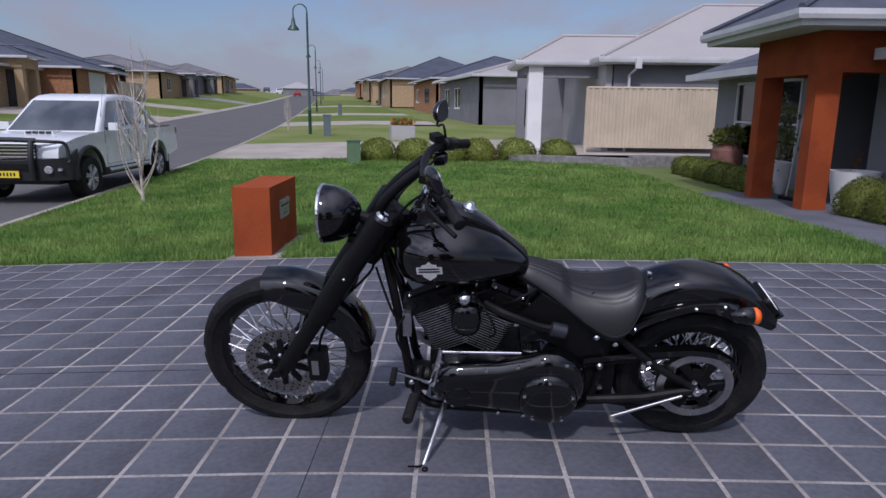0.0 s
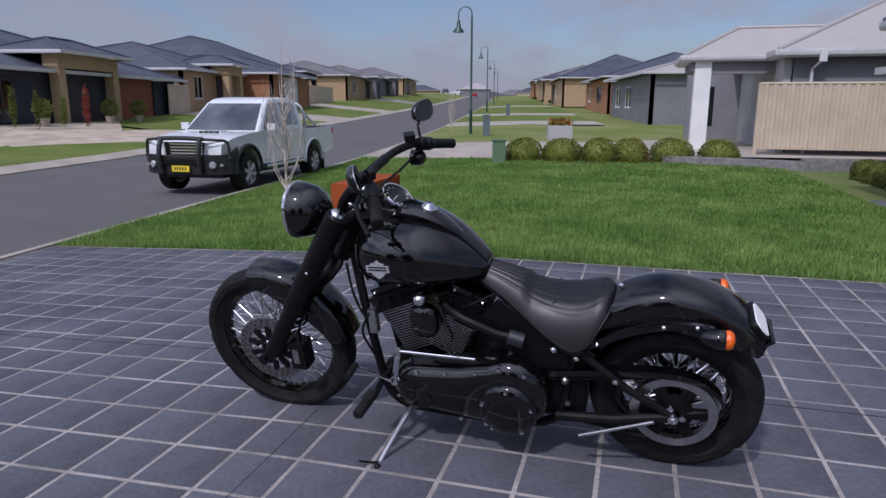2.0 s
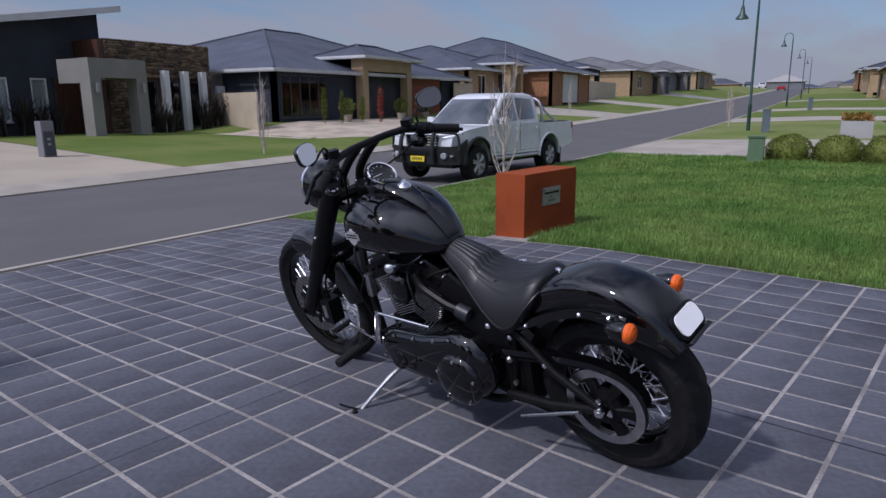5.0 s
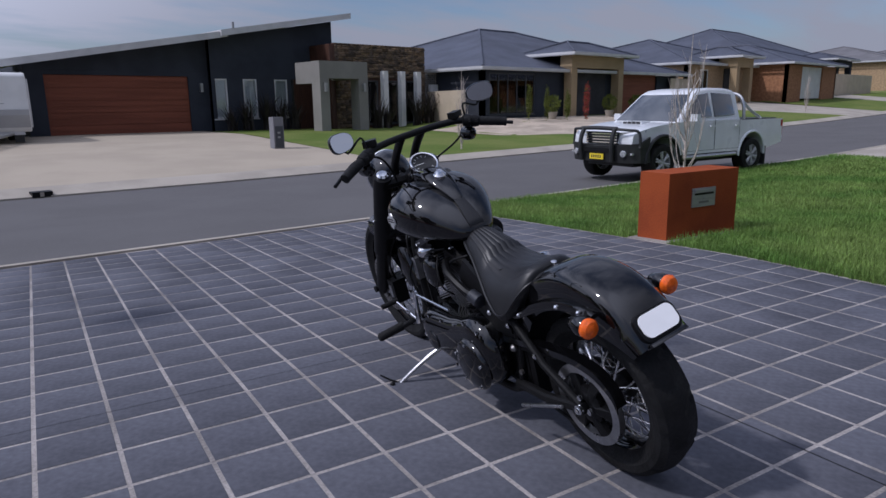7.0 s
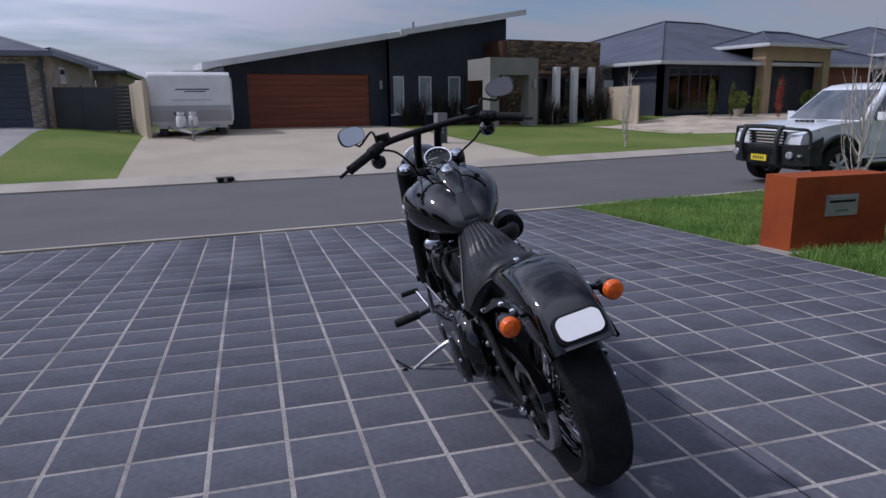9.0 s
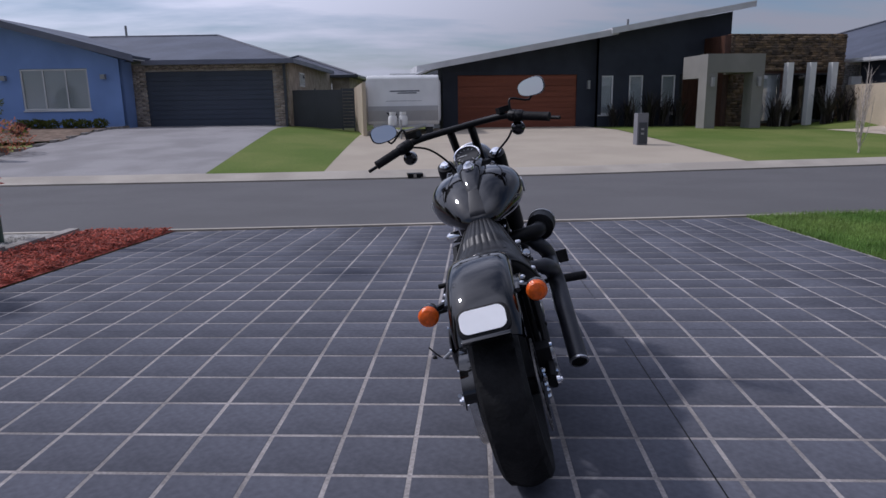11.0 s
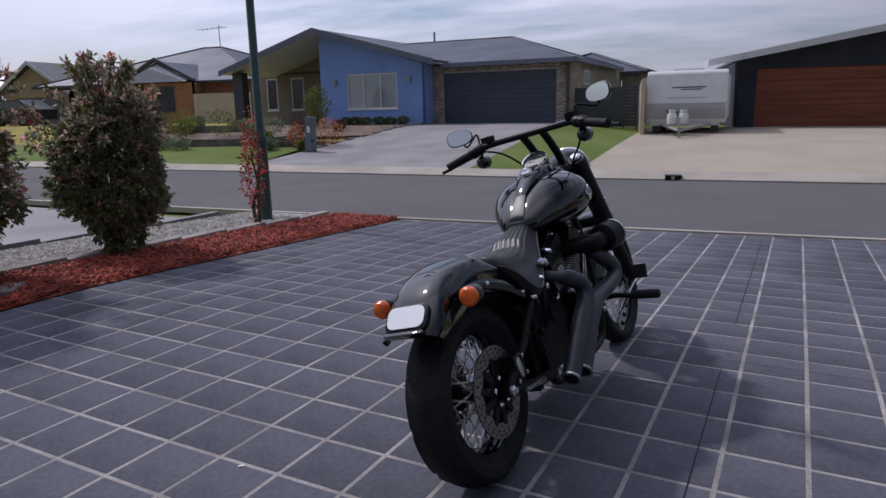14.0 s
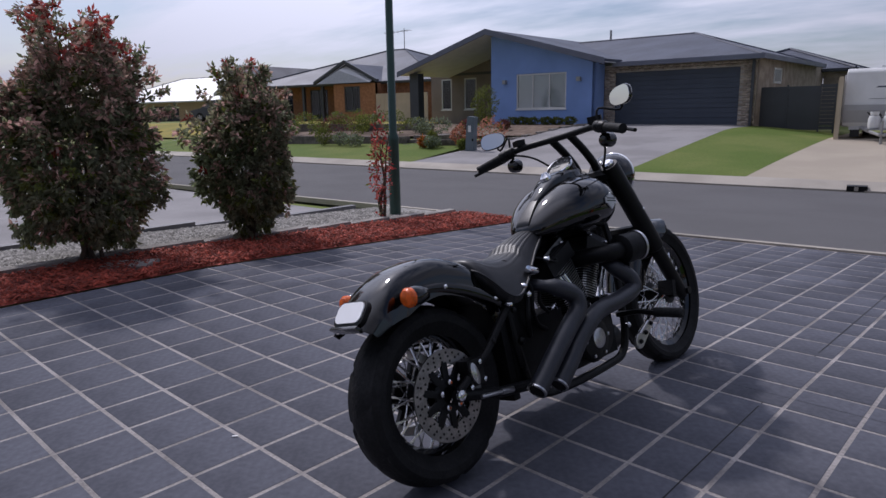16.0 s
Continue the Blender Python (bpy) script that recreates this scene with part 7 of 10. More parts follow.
lathe(bm, [(0.032, -0.12), (0.036, -0.1), (0.036, 0.1), (0.032, 0.12)], (1.165, 0, 0.86), ux, 16)
part("steering_head", bm, "black", bike)
bm = rbox(1.402, 1.466, 0.055, 0.125, 0.285, 0.405, 0.014, 3)
cal = part("brake_caliper", bm, "black", bike, "black front brake caliper")
part("badge_ring", rbox(1.426, 1.452, 0.125, 0.129, 0.315, 0.378, 0.008, 2), "alloy", cal)
bm = bmesh.new()
tube(bm, smooth_pts([(1.43, 0.09, 0.40), (1.40, 0.11, 0.50), (1.33, 0.09, 0.62), (1.22, 0.05, 0.73), (1.20, 0.05, 0.80)]), 0.005, 6)
part("brake_hose", bm, "matt", bike)


def fender(name, crown, half, skirt, cx, cz, label):
    """A curved mudguard over crown points (x, z), with round shoulders and side skirts."""
    pts = _spline(crown, 6)
    rings = []
    for i, (x, z) in enumerate(pts):
        inw = Vector((cx - x, 0, cz - z)).normalized()
        sk = skirt(i / (len(pts) - 1))
        prof = [(-half, sk), (-half, sk * 0.55), (-half * 0.985, 0.045), (-half * 0.90, 0.020), (-half * 0.68, 0.006), (-half * 0.35, 0.001), (0, 0)]
        prof = prof + [(-a, b) for a, b in reversed(prof[:-1])]
        t = 0.004
        outer = [Vector((x, a, z)) + inw * b for a, b in prof]
        inner = [Vector((x, a * (1 - t / half), z)) + inw * (b + (t if abs(a) < half * 0.99 else 0)) for a, b in reversed(prof)]
        rings.append(outer + inner)
    bm = bmesh.new()
    ring_strip(bm, rings, True)
    return part(name, bm, "paint", bike, label, 40)


arc = lambda cx, cz, r, a0, a1, n: [(cx + r * math.cos(radians(a)), cz + r * math.sin(radians(a))) for a in span(a0, a1, n)]
fender("front_mudguard", arc(FX, FZ, 0.366, 82, 168, 6), 0.082, lambda t: 0.075 + 0.05 * math.sin(math.pi * t), FX, FZ, "gloss black front mudguard")
for s in (1, -1):
    bm = bmesh.new()
    ap = (FX + 0.26 * math.cos(radians(126)), 0.105 * s, FZ + 0.26 * math.sin(radians(126)))
    tube(bm, [(FX + 0.30 * math.cos(radians(118)), 0.083 * s, FZ + 0.30 * math.sin(radians(118))), ap, (FX + 0.30 * math.cos(radians(138)), 0.083 * s, FZ + 0.30 * math.sin(radians(138)))], 0.008, 6)
    part("mudguard_bracket", bm, "black", bike)
fender("rear_mudguard", [(0.365, 0.54), (0.31, 0.635), (0.215, 0.712), (0.08, 0.758), (-0.05, 0.748), (-0.15, 0.704), (-0.218, 0.646), (-0.258, 0.594)], 0.104,
            lambda t: (0.10 + 0.03 * math.sin(math.pi * t)) * (1 - 0.55 * max(0.0, (t - 0.7) / 0.3)), 0.03, 0.30, "gloss black rear mudguard")
for s in (1, -1):
    bm = bmesh.new()
    rings = []
    for x, y, z, h in _spline([(0.335, 0.132, 0.532, 0.017), (0.25, 0.127, 0.582, 0.018), (0.16, 0.120, 0.626, 0.018), (0.06, 0.114, 0.656, 0.016), (-0.03, 0.110, 0.664, 0.013), (-0.09, 0.107, 0.660, 0.007)], 4):
        rings.append([(x, (y + a) * s, z + b * h) for a, b in ((-0.012, -0.8), (-0.004, -1), (0.006, -0.9), (0.010, -0.4), (0.010, 0.4), (0.006, 0.9), (-0.004, 1), (-0.012, 0.8))])
    ring_strip(bm, rings, True)
    st = part("mudguard_strut", bm, "paint", bike, "", 50)
    for x, z in ((0.060, 0.656), (-0.040, 0.664), (0.265, 0.574)):
        bm = bmesh.new()
        lathe(bm, [(0.008, 0), (0.008, 0.008), (0.004, 0.013), (0, 0.014)], (x, (0.117 + 0.07 * max(0, x)) * s, z), (0, s, 0), 10)
        part("bolt", bm, "chrome", st)
    bm = bmesh.new()
    tube(bm, [(-0.06, 0.112 * s, 0.664), (-0.09, 0.15 * s, 0.660)], 0.010, 8)
    lathe(bm, [(0.006, 0.05), (0.022, 0.035), (0.031, 0.0), (0.031, -0.02), (0.029, -0.024)], (-0.095, 0.162 * s, 0.657), (1, 0, 0), 18)
    sg = part("rear_indicator", bm, "paint", bike, "black bullet indicator")
    bm = bmesh.new()
    lathe(bm, [(0.030, 0.0), (0.031, -0.012), (0.024, -0.022), (0.010, -0.027), (0, -0.028)], (-0.1195, 0.162 * s, 0.657), (1, 0, 0), 18)
    part("lens", bm, "amber", sg, "amber lens")

# number plate holder on the tail
tail = Matrix.Translation((-0.226, 0, 0.636)) @ pose(0, 0, 0, 0, 38, 0)


def tail_plate(x0, x1, w, z0, z1, corner, n=6):
    """A slab with round corners on the tail, from x0 to x1."""
    ring = []
    for sy, sz, a0 in ((1, 1, 0), (-1, 1, 90), (-1, -1, 180), (1, -1, 270)):
        for q in span(0, 90, n):
            a = radians(a0 + q)
            ring.append((sy * (w - corner) + corner * math.cos(a), (z1 if sz > 0 else z0) - sz * corner + corner * math.sin(a)))
    bm = bmesh.new()
    ring_strip(bm, [[(x, y, z) for y, z in ring] for x in (x0, x1)], True)
    bmesh.ops.transform(bm, matrix=tail, verts=bm.verts)
    return bm


ph = part("plate_holder", bevel(tail_plate(-0.009, 0.012, 0.076, -0.045, 0.043, 0.028), 0.005, 2, 60), "black", bike, "black plate holder")
part("number_plate", tail_plate(-0.0130, -0.0092, 0.066, -0.034, 0.035, 0.024), "plate", ph, "blank white plate", 30)
bm = bmesh.new()
prism(bm, [(-0.020, -0.058), (0.016, -0.058), (0.016, -0.046), (-0.014, -0.045)], -0.070, 0.070)
bmesh.ops.transform(bm, matrix=tail, verts=bm.verts)
part("plate_lip", bevel(bm, 0.004, 2), "paint", ph)

# fuel tank
TANK = fine([(1.128, 0.045, 0.790, 0.870), (1.116, 0.110, 0.752, 0.902), (1.085, 0.160, 0.724, 0.930), (1.03, 0.194, 0.712, 0.950), (0.96, 0.203, 0.710, 0.957),
             (0.87, 0.192, 0.712, 0.943), (0.79, 0.160, 0.718, 0.907), (0.72, 0.118, 0.724, 0.858), (0.665, 0.076, 0.730, 0.808), (0.645, 0.040, 0.738, 0.782)], 4)


def tank_ring(x, w, z0, z1, n=56, power=2.35):
    """A tank section: two full lobes with a shallow valley between them on top."""
    c, h = (z0 + z1) / 2, (z1 - z0) / 2
    r = []
    for k in range(n):
        a = 2 * math.pi * k / n
        ca, sa = math.cos(a), math.sin(a)
        y = w * math.copysign(abs(ca) ** (2 / power), ca)
        z = c + h * math.copysign(abs(sa) ** (2 / power), sa)
        if sa > 0:
            z -= 0.10 * h * math.exp(-(y / (0.22 * w + 0.004)) ** 2)
        r.append((x, y, z))
    return r


bm = bmesh.new()
ring_strip(bm, [tank_ring(*q) for q in TANK], True)
tank = part("fuel_tank", bm, "paint", bike, "gloss black teardrop tank", 60)


def tank_top(x, y):
    """Height of the tank's top without its valley."""
    q = sorted(TANK)
    xs = [r[0] for r in q]
    w, z0, z1 = (float(np.interp(x, xs, [r[i] for r in q])) for i in (1, 2, 3))
    return (z0 + z1) / 2 + (z1 - z0) / 2 * max(0.0, 1 - min(1.0, abs(y) / w) ** 2.35) ** (1 / 2.35)


rings = []
for x, w, lift in _spline([(1.075, 0.030, 0.020), (1.05, 0.052, 0.042), (1.01, 0.060, 0.046), (0.95, 0.060, 0.038), (0.89, 0.054, 0.031), (0.83, 0.044, 0.023), (0.78, 0.030, 0.014), (0.75, 0.020, 0.008), (0.74, 0.010, 0.004)], 3):
    e = tank_top(x, w)
    m = tank_top(x, 0)
    rings.append([(x, -w, e - 0.02), (x, -w, e + lift * 0.6), (x, -w * 0.85, e + lift * 0.9), (x, -w * 0.4, m + lift), (x, 0, m + lift + 0.001),
                  (x, w * 0.4, m + lift), (x, w * 0.85, e + lift * 0.9), (x, w, e + lift * 0.6), (x, w, e - 0.02)])
bm = bmesh.new()
ring_strip(bm, rings, True)
part("dash_console", bm, "paint", tank, "gloss black tank console", 35)
bm = bmesh.new()
rings = []
for x in span(0.755, 0.652, 10):
    m = tank_top(x, 0) + 0.005
    q = 0.020 + 0.012 * (0.755 - x) / 0.103
    rings.append([(x, -q, m - 0.018), (x, -q, m - 0.001), (x, 0, m + 0.003), (x, q, m - 0.001), (x, q, m - 0.018)])
ring_strip(bm, rings, True)
part("tank_strap", bm, "leather", tank, "black leather tank strap", 40)
sp_axis = Vector((-0.60, 0, 0.80)).normalized()
sp = Vector((0.990, 0, 0.992))
bm = bmesh.new()
lathe(bm, [(0.050, -0.045), (0.058, 0.0), (0.0605, 0.0215), (0.05, 0.0215)], sp, sp_axis, 32)
dial = part("speedometer", bm, "paint", tank, "black dial housing")
bm = bmesh.new()
lathe(bm, [(0.0605, 0.022), (0.0605, 0.030), (0.058, 0.033), (0.053, 0.032), (0.0525, 0.022)], sp, sp_axis, 32, True)
part("chrome_ring", bm, "chrome", dial, "chrome dial ring")
bm = bmesh.new()
lathe(bm, [(0.052, 0.0), (0.052, 0.0242), (0.0, 0.0246)], sp, sp_axis, 32)
part("dial_face", bm, "dial", dial)
bm = bmesh.new()
d, a, b = frame_axes(sp_axis)
for k in range(11):
    an = radians(-130 + 26 * k)
    w = a * math.cos(an) + b * math.sin(an)
    cyl(bm, sp + d * 0.0256 + w * 0.036, sp + d * 0.0256 + w * 0.045, 0.0012, sides=4)
cyl(bm, sp + d * 0.0262, sp + d * 0.0262 + a * 0.034, 0.0015, sides=4)
part("dial_marks", bm, "white", dial, "", 0)
bm = bmesh.new()
lathe(bm, [(0.027, -0.01), (0.027, 0.008), (0.020, 0.014), (0.013, 0.024), (0, 0.026)], (0.862, 0, tank_top(0.862, 0) + 0.028), (-0.3, 0, 0.95), 20)
part("ignition_switch", bm, "chrome", tank, "chrome ignition switch")
for s in (1, -1):
    bm = bmesh.new()
    n = Vector((0, s, 0.32)).normalized()
    lathe(bm, [(0.034, -0.01), (0.034, 0.006), (0.028, 0.012), (0, 0.014)], (0.985, 0.105 * s, 0.925), n, 20)
    part("filler_cap", bm, "paint", tank)
    # plain shield-and-bar badge
    bm = bmesh.new()
    out = [(-0.026, 0.012), (-0.026, 0.020), (-0.012, 0.022), (0, 0.033), (0.012, 0.022), (0.026, 0.020), (0.026, 0.012), (0.044, 0.012), (0.044, -0.012), (0.026, -0.012), (0.022, -0.022), (0, -0.036), (-0.022, -0.022), (-0.026, -0.012), (-0.044, -0.012), (-0.044, 0.012)]
    prism(bm, out, 0, 0.005)
    bmesh.ops.transform(bm, matrix=Matrix.Translation((0.990, 0.2005 * s - (0 if s > 0 else 0.005), 0.826)) @ pose(0, 0, 0, 0, 6, -6 * s), verts=bm.verts)
    bd = part("tank_badge", bm, "badge", tank, "plain silver shield badge", 0)
    bm = bmesh.new()
    for zz in (0.006, -0.004):
        prism(bm, [(-0.036, zz), (0.036, zz), (0.036, zz + 0.004), (-0.036, zz + 0.004)], 0.0035, 0.0068)
    bmesh.ops.transform(bm, matrix=Matrix.Translation((0.990, (0.2005 if s > 0 else -0.2105), 0.826)) @ pose(0, 0, 0, 0, 6, -6 * s), verts=bm.verts)
    part("badge_bar", bm, "black", bd, "", 0)

# seat with sewn flutes
SEAT = fine([(0.690, 0.045, 0.758, 0.015, 0.0), (0.655, 0.070, 0.764, 0.035, 0.6), (0.58, 0.096, 0.744, 0.055, 1.0), (0.50, 0.128, 0.716, 0.078, 0.9), (0.43, 0.156, 0.702, 0.108, 0.6), (0.355, 0.176, 0.704, 0.144, 0.5),
             (0.300, 0.172, 0.716, 0.140, 0.5), (0.262, 0.146, 0.729, 0.100, 0.35), (0.236, 0.110, 0.728, 0.060, 0.0), (0.224, 0.06, 0.718, 0.035, 0.0)], 5)
rings = []
for x, w, z, drop, fl in SEAT:
    r = []
    for k in range(97):
        t = -1 + 2 * k / 96
        y = w * t
        sag = drop * abs(t) ** 3.2
        lift = 0.012 * (1 - t * t) if x > 0.5 else -0.006 * (1 - t * t)
        flute = 0.0036 * fl * abs(math.sin(t * 3.5 * math.pi / 0.66)) ** 0.7 * (1 if abs(t) < 0.66 else 0)
        r.append((x, y, z - sag + lift + flute))
    under = [(x, w * 0.96 * t, z - drop - 0.020) for t in (0.98, 0.5, 0, -0.5, -0.98)]
    rings.append(r + under)
bm = bmesh.new()
ring_strip(bm, rings, True)
seat = part("seat", bm, "leather", bike, "fluted black leather solo seat", 50)
bm = bmesh.new()
for s in (1, -1):
    tube(bm, [(x, (w + 0.001) * s, z - drop + 0.004) for x, w, z, drop, fl in SEAT[2:-2]], 0.0045, 6)
part("piping", bm, "leather", seat)
for s in (1, -1):
    bm = bmesh.new()
    lathe(bm, [(0.011, 0), (0.011, 0.008), (0.006, 0.013), (0, 0.014)], (0.403, 0.168 * s, 0.556), (0, s, 0), 12)
    part("bolt", bm, "chrome", bike)
bm = bmesh.new()
lathe(bm, [(0.010, 0), (0.010, 0.008), (0, 0.012)], (0.205, 0, 0.722), (-0.2, 0, 1), 12)
part("seat_bolt", bm, "chrome", bike)

# headlamp
bm = bmesh.new()
lathe(bm, [(0.0, -0.132), (0.030, -0.128), (0.060, -0.110), (0.085, -0.080), (0.099, -0.045), (0.105, -0.01), (0.105, 0.0)], (1.378, 0, 0.938), (1, 0, -0.03), 40)
hl = part("headlamp", bm, "paint", bike, "gloss black headlamp bucket", 60)
bm = bmesh.new()
lathe(bm, [(0.104, -0.002), (0.108, 0.002), (0.107, 0.010), (0.097, 0.013), (0.097, 0.0)], (1.378, 0, 0.938), (1, 0, -0.03), 40, True)
part("bezel", bm, "chrome", hl, "chrome ring")
bm = bmesh.new()
lathe(bm, [(0.096, 0.006), (0.08, 0.016), (0.05, 0.024), (0, 0.028)], (1.378, 0, 0.938), (1, 0, -0.03), 32)
part("lens", bm, "lens", hl)
bm = bmesh.new()
lathe(bm, [(0.095, 0.003), (0.07, -0.03), (0.03, -0.06), (0, -0.065)], (1.378, 0, 0.938), (1, 0, -0.03), 32)
part("reflector", bm, "chrome", hl)
bm = bmesh.new()
tube(bm, [(1.30, 0, 0.845), (1.20, 0, 0.83)], 0.02, 8)
tube(bm, [(1.27, 0, 0.935), (1.17, 0, 0.90)], 0.022, 10)
part("headlamp_bracket", bm, "black", bike)

# handlebar
BARY, BARZ = 0.405, 1.062
bm = bmesh.new()
pts = smooth_pts([(0.885, 0.378, 1.082), (0.915, 0.315, 1.102), (0.948, 0.255, 1.121), (0.982, 0.195, 1.134), (1.012, 0.10, 1.137), (1.018, 0, 1.137), (1.012, -0.10, 1.137), (0.982, -0.195, 1.134), (0.948, -0.255, 1.121), (0.915, -0.315, 1.102), (0.885, -0.378, 1.082)], 5)
tube(bm, pts, 0.0145, 12)
hb = part("handlebar", bm, "black", bike, "wide black handlebar")
for s in (1, -1):
    bm = bmesh.new()
    tube(bm, smooth_pts([(1.178, 0.048 * s, 0.95), (1.160, 0.048 * s, 1.005), (1.095, 0.048 * s, 1.075), (1.024, 0.048 * s, 1.132)], 5), [0.018] * 16, 12)
    rs = part("riser", bm, "black", bike, "black pullback riser")
    bm = bmesh.new()
    lathe(bm, [(0.020, -0.004), (0.022, 0.0), (0.022, 0.012), (0.019, 0.016)], (1.180, 0.048 * s, 0.945), (-0.3, 0, 0.95), 14)
    part("riser_ring", bm, "chrome", rs)
    e, i = Vector((0.885, 0.378 * s, 1.082)), Vector((0.936, 0.277 * s, 1.113))
    d = (e - i).normalized()
    bm = bmesh.new()
    tube(bm, [i, i + d * 0.004, i + d * 0.11, e + d * 0.004, e + d * 0.006], [0.016, 0.019, 0.0185, 0.0195, 0.012], 16)
    part("grip", bm, "rubber", hb, "black rubber grip")
    bm = bmesh.new()
    q = i - d * 0.03
    lathe(bm, [(0.017, -0.036), (0.023, -0.032), (0.0255, -0.020), (0.0255, -0.002), (0.023, 0.0), (0.0255, 0.002), (0.0255, 0.022), (0.022, 0.034), (0.017, 0.037)], q, d, 18)
    sw = part("switch_housing", bm, "black", hb)
    for o in (-0.016, 0.012):
        bm = rbox(-0.006, 0.006, -0.008, 0.008, -0.006, 0.006, 0.003, 2)
        bmesh.ops.transform(bm, matrix=Matrix.Translation(q + d * o + Vector((-0.026, 0, 0.002))) @ pose(0, 0, 0, 0, 0, -27 * s), verts=bm.verts)
        part("switch_button", bm, "rubber", sw)
    bm = rbox(-0.019, 0.019, -0.028, 0.028, 0.0, 0.026, 0.009, 3)
    bmesh.ops.transform(bm, matrix=Matrix.Translation(i - d * 0.085 + Vector((0.016, 0, 0.012))) @ pose(0, 0, 0, 0, 0, -27 * s), verts=bm.verts)
    part("reservoir", bm, "black", hb)
    bm = bmesh.new()
    p = i - d * 0.02 + Vector((0.045, 0, -0.004))
    tube(bm, [p, p + d * 0.05 + Vector((0.018, 0, 0)), p + d * 0.12 + Vector((0.008, 0, 0)), p + d * 0.19 + Vector((-0.012, 0, 0))], [0.007, 0.008, 0.007, 0.0075], 8)
    part("lever", bm, "black", hb, "black hand lever")
    # front indicator, a black bullet under the lever
    bm = bmesh.new()
    c = i - d * 0.035 + Vector((0.03, 0, -0.055))
    tube(bm, [c + Vector((0, 0, 0.05)), c], 0.007, 8)
    lathe(bm, [(0, -0.032), (0.016, -0.030), (0.028, -0.018), (0.031, 0.0), (0.031, 0.022)], c, (1, 0, 0), 18)
    fi = part("front_indicator", bm, "paint", hb, "black bullet indicator")
    # mirror
    bm = bmesh.new()
    m0 = i - d * 0.05 + Vector((0.0, 0, 0.02))
    mc = Vector((0.955 if s > 0 else 0.975, (0.328 if s > 0 else 0.343) * s, 1.203 if s > 0 else 1.221))
    tube(bm, smooth_pts([m0, m0 + Vector((0.01, 0.01 * s, 0.05)), mc + Vector((0.02, -0.02 * s, -0.05)), mc + Vector((0.012, 0, 0))], 4), 0.0048, 8)
    mr = part("mirror", bm, "black", bike, "black-backed mirror on a stem")
    face = Matrix.Translation(mc) @ Matrix.Rotation(radians(22 if s > 0 else -18), 4, "Z") @ Matrix.Rotation(radians(13 if s > 0 else 6), 4, "Y")
    shape = [(0.062 * math.copysign(abs(math.cos(t)) ** 0.75, math.cos(t)) * (1.0 if math.cos(t) * s < 0 else 0.92), 0.038 * math.copysign(abs(math.sin(t)) ** 0.8, math.sin(t)) * (1.0 + 0.12 * math.cos(t) * s)) for t in [2 * math.pi * k / 32 for k in range(32)]]
    bm = bmesh.new()
    rings = [[(x, y * q, z * q) for y, z in shape] for x, q in ((0.000, 1.0), (0.006, 1.03), (0.014, 0.98), (0.024, 0.75), (0.029, 0.35))]
    ring_strip(bm, rings, True)
    bmesh.ops.transform(bm, matrix=face, verts=bm.verts)
    part("mirror_shell", bm, "paint", mr)
    bm = bmesh.new()
    ring_strip(bm, [[(x, y * q, z * q) for y, z in shape] for x, q in ((-0.002, 0.0), (-0.002, 0.95), (0.001, 0.96))], True)
    bmesh.ops.transform(bm, matrix=face, verts=bm.verts)
    part("mirror_glass", bm, "mirror", mr, "mirror glass", 0)
for pts in ([(0.95, 0.25, 1.12), (1.02, 0.16, 1.08), (1.10, 0.09, 0.98), (1.15, 0.06, 0.86), (1.10, 0.07, 0.70)], [(0.95, -0.25, 1.12), (1.03, -0.20, 1.04), (1.12, -0.12, 0.97), (1.16, -0.08, 0.88), (1.12, -0.08, 0.74)],
            [(1.20, 0.03, 0.74), (1.16, 0.09, 0.66), (1.13, 0.10, 0.58), (1.09, 0.11, 0.54)]):
    bm = bmesh.new()
    tube(bm, smooth_pts(pts), 0.0048, 6)
    part("cable", bm, "matt", bike)

# frame
for s in (1, -1):
    bm = bmesh.new()
    tube(bm, smooth_pts([(1.165, 0.025 * s, 0.79), (1.125, 0.075 * s, 0.62), (1.095, 0.092 * s, 0.42), (1.07, 0.095 * s, 0.26), (1.02, 0.098 * s, 0.185), (0.92, 0.10 * s, 0.165), (0.60, 0.105 * s, 0.165), (0.42, 0.105 * s, 0.20), (0.37, 0.105 * s, 0.34), (0.36, 0.10 * s, 0.55), (0.42, 0.07 * s, 0.68)], 4), 0.017, 10)
    part("frame_tube", bm, "black", bike)
    bm = bmesh.new()
    tube(bm, [(0.37, 0.135 * s, 0.565), (0.30, 0.140 * s, 0.52), (0.17, 0.145 * s, 0.415), (0.02, 0.138 * s, 0.322)], 0.014, 10)
    tube(bm, [(0.40, 0.120 * s, 0.235), (0.20, 0.135 * s, 0.265), (0.0, 0.138 * s, 0.315)], 0.019, 10)
    sw = part("swingarm", bm, "matt", bike)
    bm = bmesh.new()
    lathe(bm, [(0.017, 0), (0.017, 0.010), (0.010, 0.012), (0.010, 0.018), (0.0, 0.019)], (RX, 0.150 * s, RZ), (0, s, 0), 12)
    part("axle_nut", bm, "chrome", sw)
    for x, z in ((0.33, 0.517), (0.20, 0.44)):
        bm = bmesh.new()
        lathe(bm, [(0.010, 0), (0.010, 0.010), (0.004, 0.014)], (x, 0.148 * s, z), (0, s, 0), 10)
        part("bolt", bm, "chrome" if s > 0 else "black", sw)
bm = bmesh.new()
tube(bm, [(1.16, 0, 0.84), (0.98, 0, 0.80), (0.70, 0, 0.71), (0.42, 0, 0.66)], 0.026, 10)
part("backbone", bm, "black", bike)
